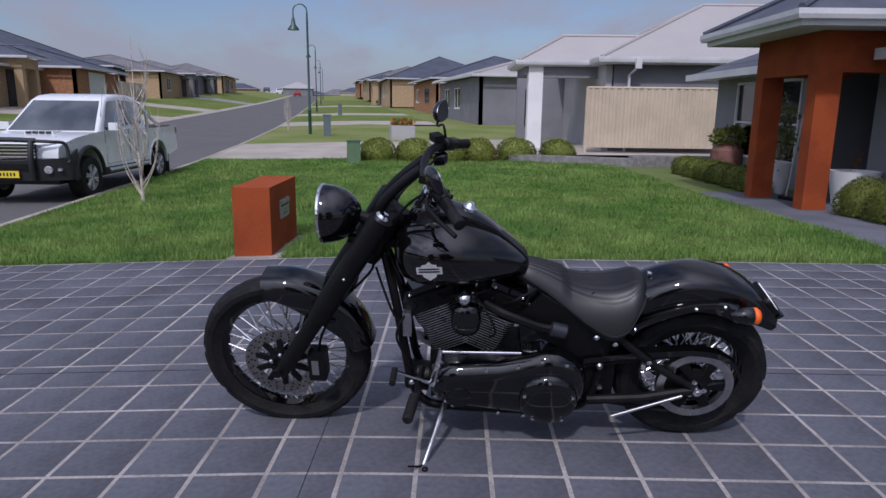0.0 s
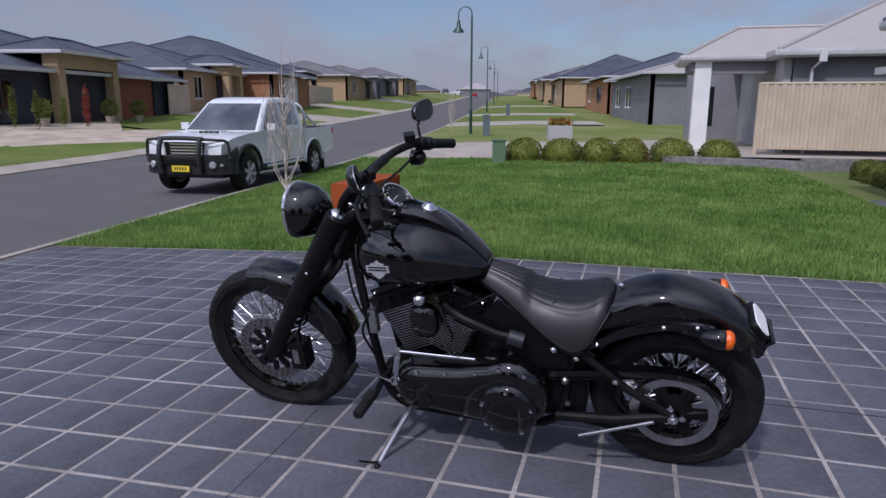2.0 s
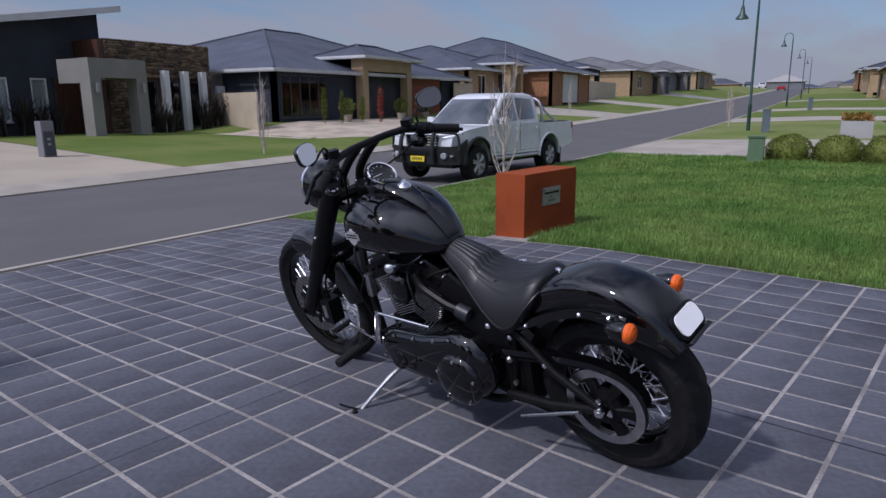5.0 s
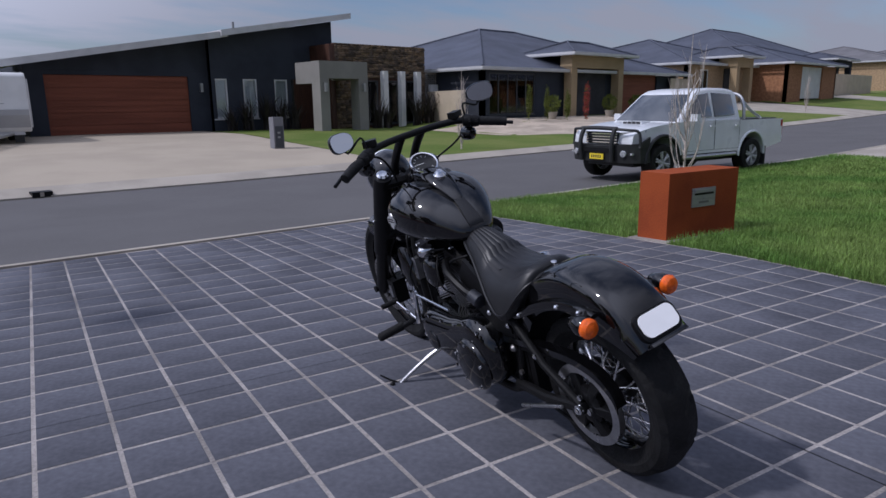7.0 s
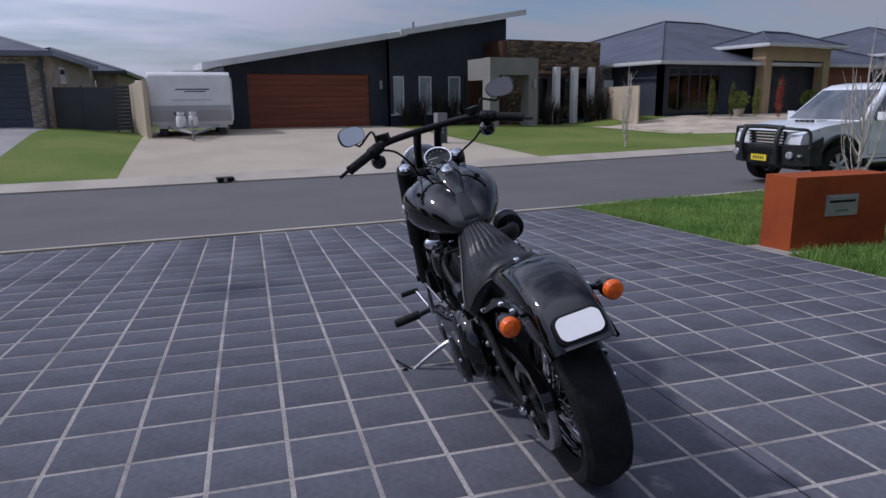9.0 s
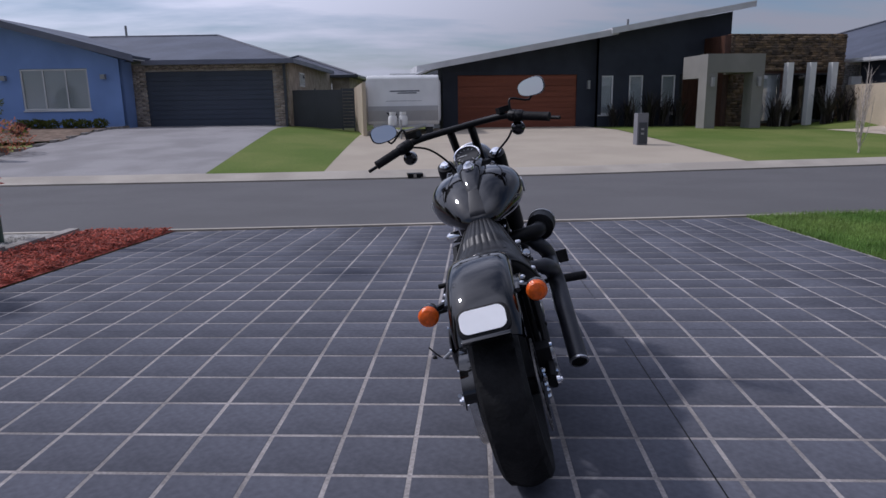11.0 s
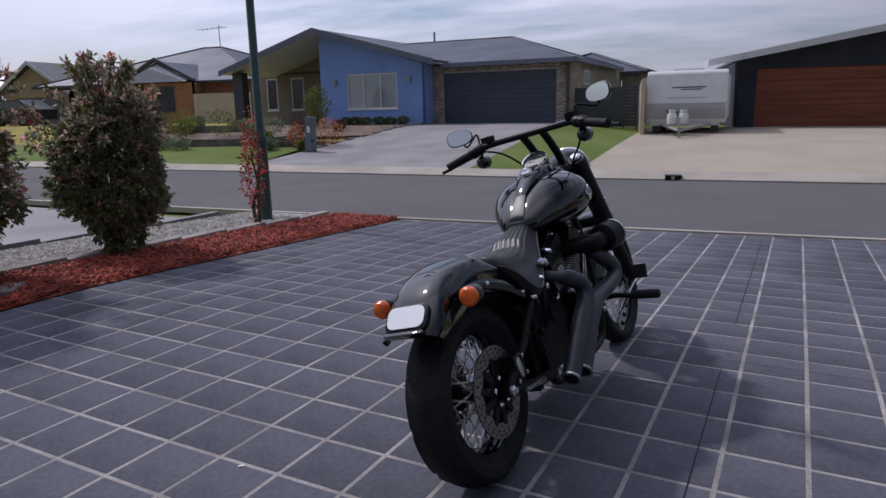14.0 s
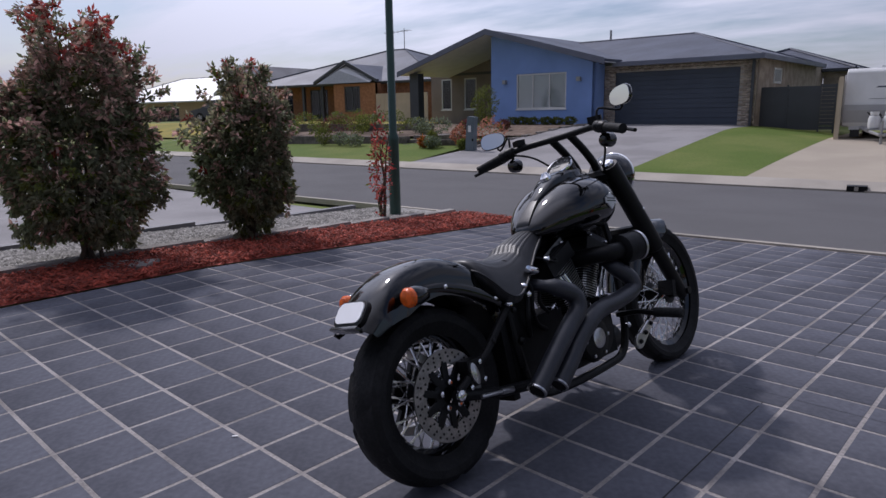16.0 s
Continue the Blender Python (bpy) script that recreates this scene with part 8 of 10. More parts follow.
part("inner_guard", rbox(0.305, 0.338, -0.098, 0.098, 0.20, 0.56, 0.012, 2), "matt", bike)
bm = bmesh.new()
cyl(bm, (0.314, 0.178, 0.207), (0.068, 0.175, 0.311), 0.0065)
part("stay_rod", bm, "alloy", bike, "bright steel rod")

# engine
ENG = Vector((0.868, 0, 0.33))
bm = bmesh.new()
lathe(bm, [(0.04, -0.115), (0.105, -0.105), (0.125, -0.07), (0.125, 0.07), (0.105, 0.11), (0.04, 0.115)], ENG + Vector((0, 0, -0.02)), (0, 1, 0), 28)
case = part("crankcase", bm, "black", bike, "black engine case")
part("engine_block", rbox(0.62, 1.00, -0.09, 0.09, 0.20, 0.42, 0.03, 3), "matt", case)
part("gearbox", rbox(0.34, 0.66, -0.10, 0.10, 0.22, 0.46, 0.04, 3), "matt", bike)
part("oil_tank", rbox(0.34, 0.475, -0.115, 0.118, 0.42, 0.64, 0.045, 4), "black", bike)
for lean, nm in ((24, "front"), (-24, "rear")):
    ax = Vector((math.sin(radians(lean)), 0, math.cos(radians(lean))))
    side = Vector((ax.z, 0, -ax.x))
    base = ENG + ax * 0.11
    bm = bmesh.new()
    cyl(bm, base, base + ax * 0.19, 0.060, sides=24)
    cy = part("cylinder", bm, "black", bike, "finned black cylinder with bright fin edges")
    for k in range(18):
        c = base + ax * (0.010 + k * 0.0105)
        hw = 0.078 if k < 13 else 0.085
        bm = bmesh.new()
        corner = 0.03
        ring = []
        for sx, sy, a0 in ((1, 1, 0), (-1, 1, 90), (-1, -1, 180), (1, -1, 270)):
            for q in (0, 30, 60, 90):
                a = radians(a0 + q)
                ring.append((side * (sx * (hw - corner) + corner * math.cos(a))) + Vector((0, sy * (0.088 - corner) + corner * math.sin(a), 0)))
        lo, hi = [bm.verts.new(c + r - ax * 0.0021) for r in ring], [bm.verts.new(c + r + ax * 0.0021) for r in ring]
        bm.faces.new(lo), bm.faces.new(hi)
        for q in range(len(ring)):
            f = bm.faces.new((lo[q], lo[(q + 1) % len(ring)], hi[(q + 1) % len(ring)], hi[q]))
            f.material_index = 1
        done(bm, "fin", ["black", "alloy"], cy)
    head = base + ax * 0.225
    bm = rbox(-0.088, 0.088, -0.095, 0.095, -0.032, 0.032, 0.018, 3)
    bmesh.ops.transform(bm, matrix=Matrix.Translation(head) @ pose(0, 0, 0, 0, lean, 0), verts=bm.verts)
    hd = part("cylinder_head", bm, "black", cy)
    bm = rbox(-0.070, 0.070, -0.080, 0.080, 0.030, 0.062, 0.014, 3)
    bmesh.ops.transform(bm, matrix=Matrix.Translation(head) @ pose(0, 0, 0, 0, lean, 0), verts=bm.verts)
    part("rocker_cover", bm, "paint", cy)
    for q in (-0.05, 0.0, 0.05):
        bm = bmesh.new()
        lathe(bm, [(0.008, 0), (0.008, 0.012), (0, 0.014)], head + side * q + Vector((0, 0.095, 0)) + ax * 0.01, (0, 1, 0), 8)
        part("head_bolt", bm, "black", cy)
    for q in (-0.055, 0.055):
        for sy in (1, -1):
            bm = bmesh.new()
            lathe(bm, [(0.0065, 0), (0.0065, 0.008), (0.003, 0.012), (0, 0.0125)], head + side * q + ax * 0.046 + Vector((0, 0.080 * sy, 0)), (0, sy, 0), 8)
            part("cover_bolt", bm, "chrome", cy)
bm = bmesh.new()
lathe(bm, [(0.05, -0.02), (0.085, -0.016), (0.095, 0.0), (0.085, 0.018), (0.05, 0.028), (0, 0.03)], (0.80, -0.118, 0.30), (0, -1, 0), 24)
cam_c = part("cam_cover", bm, "black", bike)
bm = bmesh.new()
lathe(bm, [(0.040, 0.026), (0.040, 0.034), (0.03, 0.038), (0, 0.039)], (0.80, -0.118, 0.30), (0, -1, 0), 20)
part("points_cover", bm, "alloy", cam_c)
for k in range(6):
    a = 2 * math.pi * k / 6
    bm = bmesh.new()
    lathe(bm, [(0.007, 0), (0.007, 0.008), (0, 0.010)], (0.80 + 0.075 * math.cos(a), -0.137, 0.30 + 0.075 * math.sin(a)), (0, -1, 0), 8)
    part("bolt", bm, "alloy", cam_c)
# horn cover between the cylinders
bm = bmesh.new()
loft(bm, [(0, 0.005, -0.005, 0.005), (0.005, 0.034, -0.040, 0.040), (0.014, 0.048, -0.058, 0.058), (0.026, 0.054, -0.066, 0.066), (0.050, 0.054, -0.066, 0.066)], 24, 2.6)
bmesh.ops.transform(bm, matrix=Matrix.Translation((0.866, 0.168, 0.592)) @ pose(0, 0, 0, 0, 0, -90), verts=bm.verts)
horn = part("horn_cover", bm, "paint", bike, "domed black horn cover")
bm = bmesh.new()
lathe(bm, [(0.026, -0.02), (0.026, 0.02), (0.019, 0.034), (0.008, 0.042), (0, 0.043)], (0.872, 0.135, 0.690), (0, 1, 0), 14)
part("chrome_knob", bm, "chrome", horn, "chrome acorn nut")

# primary cover
bm = bmesh.new()
hull = [(0.905 + 0.096 * math.cos(radians(a)), 0.326 + 0.096 * math.sin(radians(a))) for a in span(-75, 95, 9)] + [(0.74, 0.436), (0.675, 0.455)] + \
       [(0.560 + 0.144 * math.cos(radians(a)), 0.340 + 0.144 * math.sin(radians(a))) for a in span(58, 270, 12)]
rings = []
for y, o in ((0.08, 0.0), (0.150, 0.0), (0.168, 0.003), (0.184, 0.011), (0.196, 0.023), (0.204, 0.038), (0.208, 0.056)):
    ring = []
    for k, (x, z) in enumerate(hull):
        x0, z0 = hull[k - 1]
        x1, z1 = hull[(k + 1) % len(hull)]
        d = math.hypot(x1 - x0, z1 - z0)
        ring.append((x - (z1 - z0) / d * o, y, z + (x1 - x0) / d * o))
    rings.append(ring)
ring_strip(bm, rings, True)
prim = part("primary_cover", bm, "paint", bike, "gloss black primary cover", 50)
bm = bmesh.new()
lathe(bm, [(0.108, 0.0), (0.106, 0.012), (0.095, 0.024), (0.06, 0.034), (0, 0.037)], (0.560, 0.203, 0.300), (0, 1, 0), 36)
part("derby_cover", bm, "paint", prim, "round gloss black cover", 60)
bm = bmesh.new()
lathe(bm, [(0.045, 0.0), (0.043, 0.008), (0, 0.014)], (0.885, 0.204, 0.295), (0, 1, 0), 24)
part("inspection_cover", bm, "paint", prim)
for k in range(5):
    a = radians(90 + 72 * k)
    bm = bmesh.new()
    lathe(bm, [(0.0065, 0), (0.0065, 0.008), (0, 0.010)], (0.560 + 0.092 * math.cos(a), 0.226, 0.300 + 0.092 * math.sin(a)), (0, 1, 0), 8)
    part("bolt", bm, "chrome", prim)
for x, z in ((0.590, 0.462), (0.500, 0.450), (0.675, 0.434), (0.788, 0.414), (0.895, 0.404), (0.970, 0.365), (0.975, 0.29), (0.91, 0.25), (0.74, 0.222), (0.645, 0.212)):
    bm = bmesh.new()
    lathe(bm, [(0.0075, 0), (0.0075, 0.008), (0, 0.010)], (x, 0.193, z), (0, 1, 0), 8)
    part("bolt", bm, "chrome", prim)
# belt, pulley, guard
bm = bmesh.new()
lathe(bm, [(0.112, -0.012), (0.142, -0.012), (0.142, 0.012), (0.112, 0.012)], (RX, 0.108, RZ), (0, 1, 0), 48, True)
pul = part("drive_pulley", bm, "alloy", bike, "bright rear drive pulley")
bm = bmesh.new()
rings = []
for k in range(72):
    a = 2 * math.pi * k / 72
    ro = 0.118 if k % 12 in (0, 1, 2, 11, 10) else 0.066
    rings.append([(RX + r * math.cos(a), 0.108 + h, RZ + r * math.sin(a)) for r, h in ((0.02, -0.014), (ro, -0.008), (ro, 0.010), (0.045, 0.018), (0.02, 0.020))])
ring_strip(bm, rings, False, True)
part("pulley_spider", bm, "black", pul)
for k in range(3):
    a = radians(70 + 120 * k)
    bm = bmesh.new()
    lathe(bm, [(0.011, 0), (0.011, 0.010), (0, 0.014)], (RX + 0.03 * math.cos(a), 0.132, RZ + 0.03 * math.sin(a)), (0, 1, 0), 10)
    part("bolt", bm, "chrome", pul)
bm = bmesh.new()
tube(bm, [(0.56, 0.108, 0.36), (RX, 0.108, RZ + 0.142)], 0.007, 6)
tube(bm, [(0.56, 0.108, 0.25), (RX, 0.108, RZ - 0.142)], 0.007, 6)
part("drive_belt", bm, "rubber", bike)
bm = bmesh.new()
g = [(0.43, 0.43), (0.30, 0.452), (0.16, 0.470), (0.04, 0.480), (-0.06, 0.465), (-0.125, 0.42), (-0.145, 0.375)]
gp = _spline(g, 4)
rings = []
for x, z in gp:
    rings.append([(x, 0.088, z), (x, 0.128, z), (x, 0.130, z - 0.022), (x, 0.126, z - 0.024), (x, 0.124, z - 0.005), (x, 0.088, z - 0.005)])
ring_strip(bm, rings, True)
part("belt_guard", bm, "paint", bike, "gloss black belt guard", 40)

# exhaust and intake, on the right
for pts, r in (([(0.50, -0.060, 0.582), (0.490, -0.150, 0.574), (0.535, -0.208, 0.548), (0.588, -0.230, 0.508), (0.580, -0.236, 0.458), (0.510, -0.236, 0.412), (0.412, -0.236, 0.346), (0.332, -0.236, 0.290), (0.272, -0.236, 0.250)], 0.033),
               ([(0.985, -0.085, 0.610), (0.930, -0.150, 0.590), (0.930, -0.205, 0.552), (0.972, -0.232, 0.502), (0.962, -0.238, 0.458), (0.850, -0.238, 0.438), (0.690, -0.238, 0.424), (0.565, -0.238, 0.364), (0.462, -0.238, 0.288), (0.386, -0.238, 0.236)], 0.033)):
    bm = bmesh.new()
    q = smooth_pts(pts, 6)
    tube(bm, q, [0.022] * 9 + [0.026, 0.031] + [r] * (len(q) - 11), 18)
    ex = part("exhaust_pipe", bm, "pipe", bike, "curved graphite exhaust pipe", 50)
    d = (q[-1] - q[-2]).normalized()
    bm = bmesh.new()
    lathe(bm, [(r + 0.0005, -0.006), (r + 0.002, -0.004), (r + 0.002, 0.002), (r - 0.004, 0.004), (r - 0.006, -0.012)], q[-1], d, 20, True)
    part("tip_ring", bm, "alloy", ex, "bright tip ring")
    bm = bmesh.new()
    lathe(bm, [(r - 0.007, 0.002), (0.0, 0.0015)], q[-1], d, 20)
    part("bore", bm, "matt", ex)
bm = bmesh.new()
tube(bm, smooth_pts([(0.868, -0.06, 0.615), (0.865, -0.13, 0.62), (0.885, -0.205, 0.622), (0.945, -0.228, 0.622)], 5), 0.034, 16)
ac = part("air_intake", bm, "black", bike, "black intake elbow")
bm = bmesh.new()
lathe(bm, [(0.050, 0), (0.060, 0.006), (0.060, 0.095), (0.054, 0.110), (0.03, 0.114), (0, 0.114)], (0.945, -0.228, 0.622), (0.98, -0.16, 0.03), 28)
part("air_filter", bm, "matt", ac, "round black air filter")
bm = bmesh.new()
lathe(bm, [(0.061, 0.0), (0.063, 0.0), (0.063, 0.012), (0.061, 0.012)], (1.035, -0.2425, 0.6245), (0.98, -0.16, 0.03), 28, True)
part("clamp", bm, "alloy", ac)

# controls and stand
for s in (1, -1):
    bm = bmesh.new()
    tube(bm, [(1.03, 0.10 * s, 0.345), (1.035, 0.20 * s, 0.352), (1.035, 0.27 * s, 0.342)], 0.012, 8)
    pg = part("foot_peg", bm, "black", bike, "black rubber foot peg")
    bm = bmesh.new()
    tube(bm, [(1.045, 0.262 * s, 0.342), (1.045, 0.268 * s, 0.342), (1.06, 0.375 * s, 0.330), (1.06, 0.382 * s, 0.330)], [0.014, 0.020, 0.020, 0.015], 14)
    part("peg_rubber", bm, "rubber", pg)
bm = bmesh.new()
tube(bm, smooth_pts([(0.985, 0.205, 0.352), (1.05, 0.225, 0.395), (1.115, 0.24, 0.430)], 4), 0.0065, 8)
sh = part("shift_lever", bm, "chrome", bike, "bright shift lever")
bm = bmesh.new()
cyl(bm, (1.118, 0.23, 0.431), (1.118, 0.31, 0.431), 0.012)
part("toe_peg", bm, "rubber", sh)
bm = bmesh.new()
cyl(bm, (0.954, 0.205, 0.497), (0.667, 0.205, 0.502), 0.0055, sides=10)
lk = part("shift_rod", bm, "chrome", bike, "chrome shift linkage rod")
bm = bmesh.new()
tube(bm, [(0.954, 0.205, 0.508), (0.962, 0.21, 0.45), (0.985, 0.208, 0.352)], [0.009, 0.012, 0.014], 10)
part("link_arm", bm, "chrome", lk)
bm = bmesh.new()
tube(bm, smooth_pts([(0.99, -0.205, 0.26), (1.05, -0.225, 0.31), (1.10, -0.255, 0.37), (1.135, -0.287, 0.41)], 4), 0.007, 8)
bp = part("brake_pedal", bm, "chrome", bike, "brake pedal")
bm = rbox(-0.012, 0.012, -0.033, 0.033, -0.030, 0.030, 0.007, 2)
bmesh.ops.transform(bm, matrix=Matrix.Translation((1.137, -0.291, 0.424)) @ pose(0, 0, 0, 0, 14, 0), verts=bm.verts)
part("pedal_pad", bm, "rubber", bp, "square black rubber pad")
out = [(0.030 * math.cos(radians(a)) - 0.055, 0.030 * math.sin(radians(a))) for a in span(90, 270, 8)] + [(0.019 * math.cos(radians(a)) + 0.06, 0.019 * math.sin(radians(a))) for a in span(-90, 90, 8)]
bm = bmesh.new()
prism(bm, out, -0.006, 0.006)
bmesh.ops.transform(bm, matrix=Matrix.Translation((1.035, -0.208, 0.262)) @ pose(0, 0, 0, 0, -28, 0), verts=bm.verts)
pb = part("pedal_bracket", bevel(bm, 0.002, 1), "alloy", bike, "bright steel bracket")
for q in (-0.055, 0.0, 0.058):
    bm = bmesh.new()
    c = Matrix.Translation((1.035, -0.208, 0.262)) @ pose(0, 0, 0, 0, -28, 0) @ Vector((q, -0.006, 0))
    lathe(bm, [(0.010, 0), (0.010, 0.004), (0.006, 0.010), (0, 0.011)], c, (0, -1, 0), 10)
    part("bolt", bm, "black", pb)
bm = bmesh.new()
tube(bm, smooth_pts([(0.93, 0.115, 0.225), (0.955, 0.20, 0.20), (0.985, 0.30, 0.150), (1.012, 0.375, 0.101)], 4), [0.011] * 6 + [0.009] * 7, 10)
ks = part("side_stand", bm, "alloy", bike, "bright metal side stand")
bm = rbox(-0.035, 0.035, -0.018, 0.022, -0.006, 0.004, 0.003, 1)
bmesh.ops.transform(bm, matrix=Matrix.Translation((1.018, 0.388, 0.096)) @ pose(0, 0, 0, 13, 0, -20), verts=bm.verts)
part("stand_foot", bm, "alloy", ks)
bm = bmesh.new()
tube(bm, [(1.005, 0.365, 0.108), (1.03, 0.40, 0.135), (1.055, 0.43, 0.165)], 0.004, 6)
lathe(bm, [(0, -0.012), (0.01, -0.006), (0.012, 0), (0.01, 0.006), (0, 0.012)], (1.0, 0.405, 0.128), (0, 0, 1), 10)
part("stand_tang", bm, "black", ks)
part("regulator", rbox(1.068, 1.098, 0.088, 0.118, 0.50, 0.60, 0.006), "alloy", bike, "bright metal box on the frame")

# plumbing and leads round the engine
for pts, r, m, nm in (
        ([(0.80, 0.10, 0.64), (0.74, 0.135, 0.625), (0.68, 0.145, 0.605), (0.60, 0.145, 0.575), (0.545, 0.14, 0.565)], 0.017, "black", "breather_tube"),
        ([(0.95, 0.095, 0.655), (0.90, 0.125, 0.685), (0.84, 0.12, 0.69), (0.78, 0.10, 0.70)], 0.005, "matt", "spark_lead"),
        ([(0.72, 0.095, 0.64), (0.70, 0.13, 0.67), (0.66, 0.12, 0.69), (0.62, 0.09, 0.70)], 0.005, "matt", "spark_lead"),
        ([(0.78, 0.11, 0.50), (0.76, 0.16, 0.56), (0.79, 0.15, 0.63), (0.83, 0.11, 0.67)], 0.004, "matt", "wire"),
        ([(1.085, 0.11, 0.60), (1.12, 0.135, 0.52), (1.10, 0.13, 0.44), (1.07, 0.12, 0.36)], 0.005, "matt", "wire"),
        ([(0.66, 0.12, 0.45), (0.60, 0.15, 0.47), (0.52, 0.15, 0.46), (0.47, 0.13, 0.43)], 0.007, "chrome", "starter_tube")):
    bm = bmesh.new()
    tube(bm, smooth_pts(pts, 5), r, 8)
    part(nm, bm, m, bike)
bm = bmesh.new()
lathe(bm, [(0.022, -0.03), (0.028, -0.026), (0.028, 0.026), (0.020, 0.03), (0, 0.031)], (0.535, 0.142, 0.562), (1, 0, 0.25), 16)
part("breather_cap", bm, "pipe", bike, "grey ribbed cap")
bm = bmesh.new()
lathe(bm, [(0.055, -0.045), (0.060, -0.04), (0.060, 0.04), (0.055, 0.05), (0.03, 0.055), (0, 0.055)], (1.055, 0, 0.235), (1, 0, 0.1), 24)
part("oil_filter", bm, "black", bike)
for s in (1, -1):
    bm = bmesh.new()
    lathe(bm, [(0.012, 0), (0.012, 0.010), (0.006, 0.016), (0, 0.017)], (1.07, 0.113 * s, 0.29), (0, s, 0), 10)
    part("bolt", bm, "chrome", bike)
    bm = bmesh.new()
    lathe(bm, [(0.014, 0), (0.014, 0.010), (0.008, 0.018), (0, 0.019)], (0.37, 0.122 * s, 0.40), (0, s, 0), 12)
    part("bolt", bm, "disc" if s > 0 else "black", bike)
    bm = bmesh.new()
    lathe(bm, [(0.010, 0), (0.010, 0.012), (0, 0.014)], (0.36, 0.118 * s, 0.30), (0, s, 0), 10)
    part("bolt", bm, "disc" if s > 0 else "black", bike)
# side cover under the seat, on the left alone
bm = bmesh.new()
prism(bm, [(0.60, 0.70), (0.44, 0.60), (0.36, 0.57), (0.36, 0.46), (0.46, 0.44), (0.60, 0.52), (0.66, 0.62)], 0.112, 0.128)
part("side_cover", bevel(bm, 0.006, 2), "black", bike)
# oil hoses, filler and wiring on the open right side
for pts, r, m, nm in (([(0.455, -0.10, 0.62), (0.462, -0.140, 0.57), (0.445, -0.142, 0.50), (0.475, -0.125, 0.44), (0.54, -0.11, 0.40)], 0.008, "matt", "oil_hose"),
                      ([(0.49, -0.09, 0.61), (0.515, -0.128, 0.56), (0.505, -0.130, 0.51), (0.56, -0.118, 0.46)], 0.007, "matt", "oil_hose"),
                      ([(0.53, -0.105, 0.49), (0.565, -0.128, 0.472), (0.60, -0.122, 0.482), (0.625, -0.11, 0.462)], 0.006, "chrome", "oil_line"),
                      ([(0.70, -0.09, 0.645), (0.66, -0.12, 0.635), (0.61, -0.118, 0.652), (0.55, -0.08, 0.68)], 0.005, "matt", "spark_lead"),
                      ([(0.42, -0.112, 0.585), (0.425, -0.142, 0.54), (0.41, -0.140, 0.47), (0.43, -0.118, 0.40)], 0.010, "black", "frame_strap")):
    bm = bmesh.new()
    tube(bm, smooth_pts(pts, 5), r, 8)
    part(nm, bm, m, bike)
bm = bmesh.new()
lathe(bm, [(0.0, -0.030), (0.013, -0.028), (0.016, -0.010), (0.016, 0.012), (0.010, 0.026), (0, 0.028)], (0.478, -0.150, 0.632), (0.9, 0.05, -0.3), 14)
part("oil_filler", bm, "chrome", bike, "chrome oil filler plug")
for x, y, z in ((0.402, -0.150, 0.588), (0.307, -0.150, 0.542), (0.60, -0.118, 0.655)):
    bm = bmesh.new()
    lathe(bm, [(0.011, 0), (0.011, 0.012), (0.006, 0.020), (0, 0.021)], (x, y, z), (0, -1, 0), 12)
    part("bolt", bm, "chrome", bike)
# cam chest with bolted covers and lifter blocks
for x in (0.760, 0.890):
    part("lifter_block", rbox(x - 0.034, x + 0.034, -0.145, -0.10, 0.395, 0.452, 0.008, 2), "black", bike)
    for q in (-0.022, 0.022):
        for z in (0.408, 0.440):
            bm = bmesh.new()
            lathe(bm, [(0.0055, 0), (0.0055, 0.008), (0, 0.010)], (x + q, -0.145, z), (0, -1, 0), 8)
            part("bolt", bm, "chrome", bike)
    for q, zt in ((-0.014, 0.575), (0.016, 0.580)):
        lean = 0.10 if x > 0.8 else -0.085
        a, b = Vector((x + q, -0.124, 0.45)), Vector((x + q + lean * 0.9, -0.112, zt))
        bm = bmesh.new()
        tube(bm, [a, a.lerp(b, 0.12), a.lerp(b, 0.121), a.lerp(b, 0.5), a.lerp(b, 0.501), a.lerp(b, 1.0)], [0.013, 0.013, 0.0085, 0.0085, 0.0105, 0.0105], 12)
        part("pushrod_cover", bm, "chrome", bike, "chrome pushrod cover")
# rear brake caliper and torque rod
bm = rbox(0.062, 0.132, -0.152, -0.106, 0.322, 0.408, 0.014, 3)
rc = part("brake_caliper", bm, "black", bike, "black rear brake caliper")
bm = bmesh.new()
lathe(bm, [(0.020, 0), (0.020, 0.008), (0.012, 0.012), (0, 0.013)], (0, 0, 0), (0, -1, 0), 18)
bmesh.ops.transform(bm, matrix=Matrix.Translation((0.084, -0.152, 0.364)) @ pose(0, 0, 0, 0, -14, 0) @ Matrix.Diagonal((0.8, 1, 1.9, 1)), verts=bm.verts)
part("caliper_cap", bm, "alloy", rc, "bright oval cap")
for x, z in ((0.115, 0.395), (0.125, 0.335), (0.06, 0.325)):
    bm = bmesh.new()
    lathe(bm, [(0.008, 0), (0.008, 0.008), (0, 0.010)], (x, -0.152, z), (0, -1, 0), 8)
    part("bolt", bm, "chrome", rc)
bm = bmesh.new()
cyl(bm, (0.09, -0.158, 0.285), (0.25, -0.150, 0.262), 0.007, sides=10)
cyl(bm, (0.19, -0.153, 0.271), (0.25, -0.150, 0.262), 0.011, sides=8)
part("torque_rod", bm, "alloy", bike, "bright steel rod")

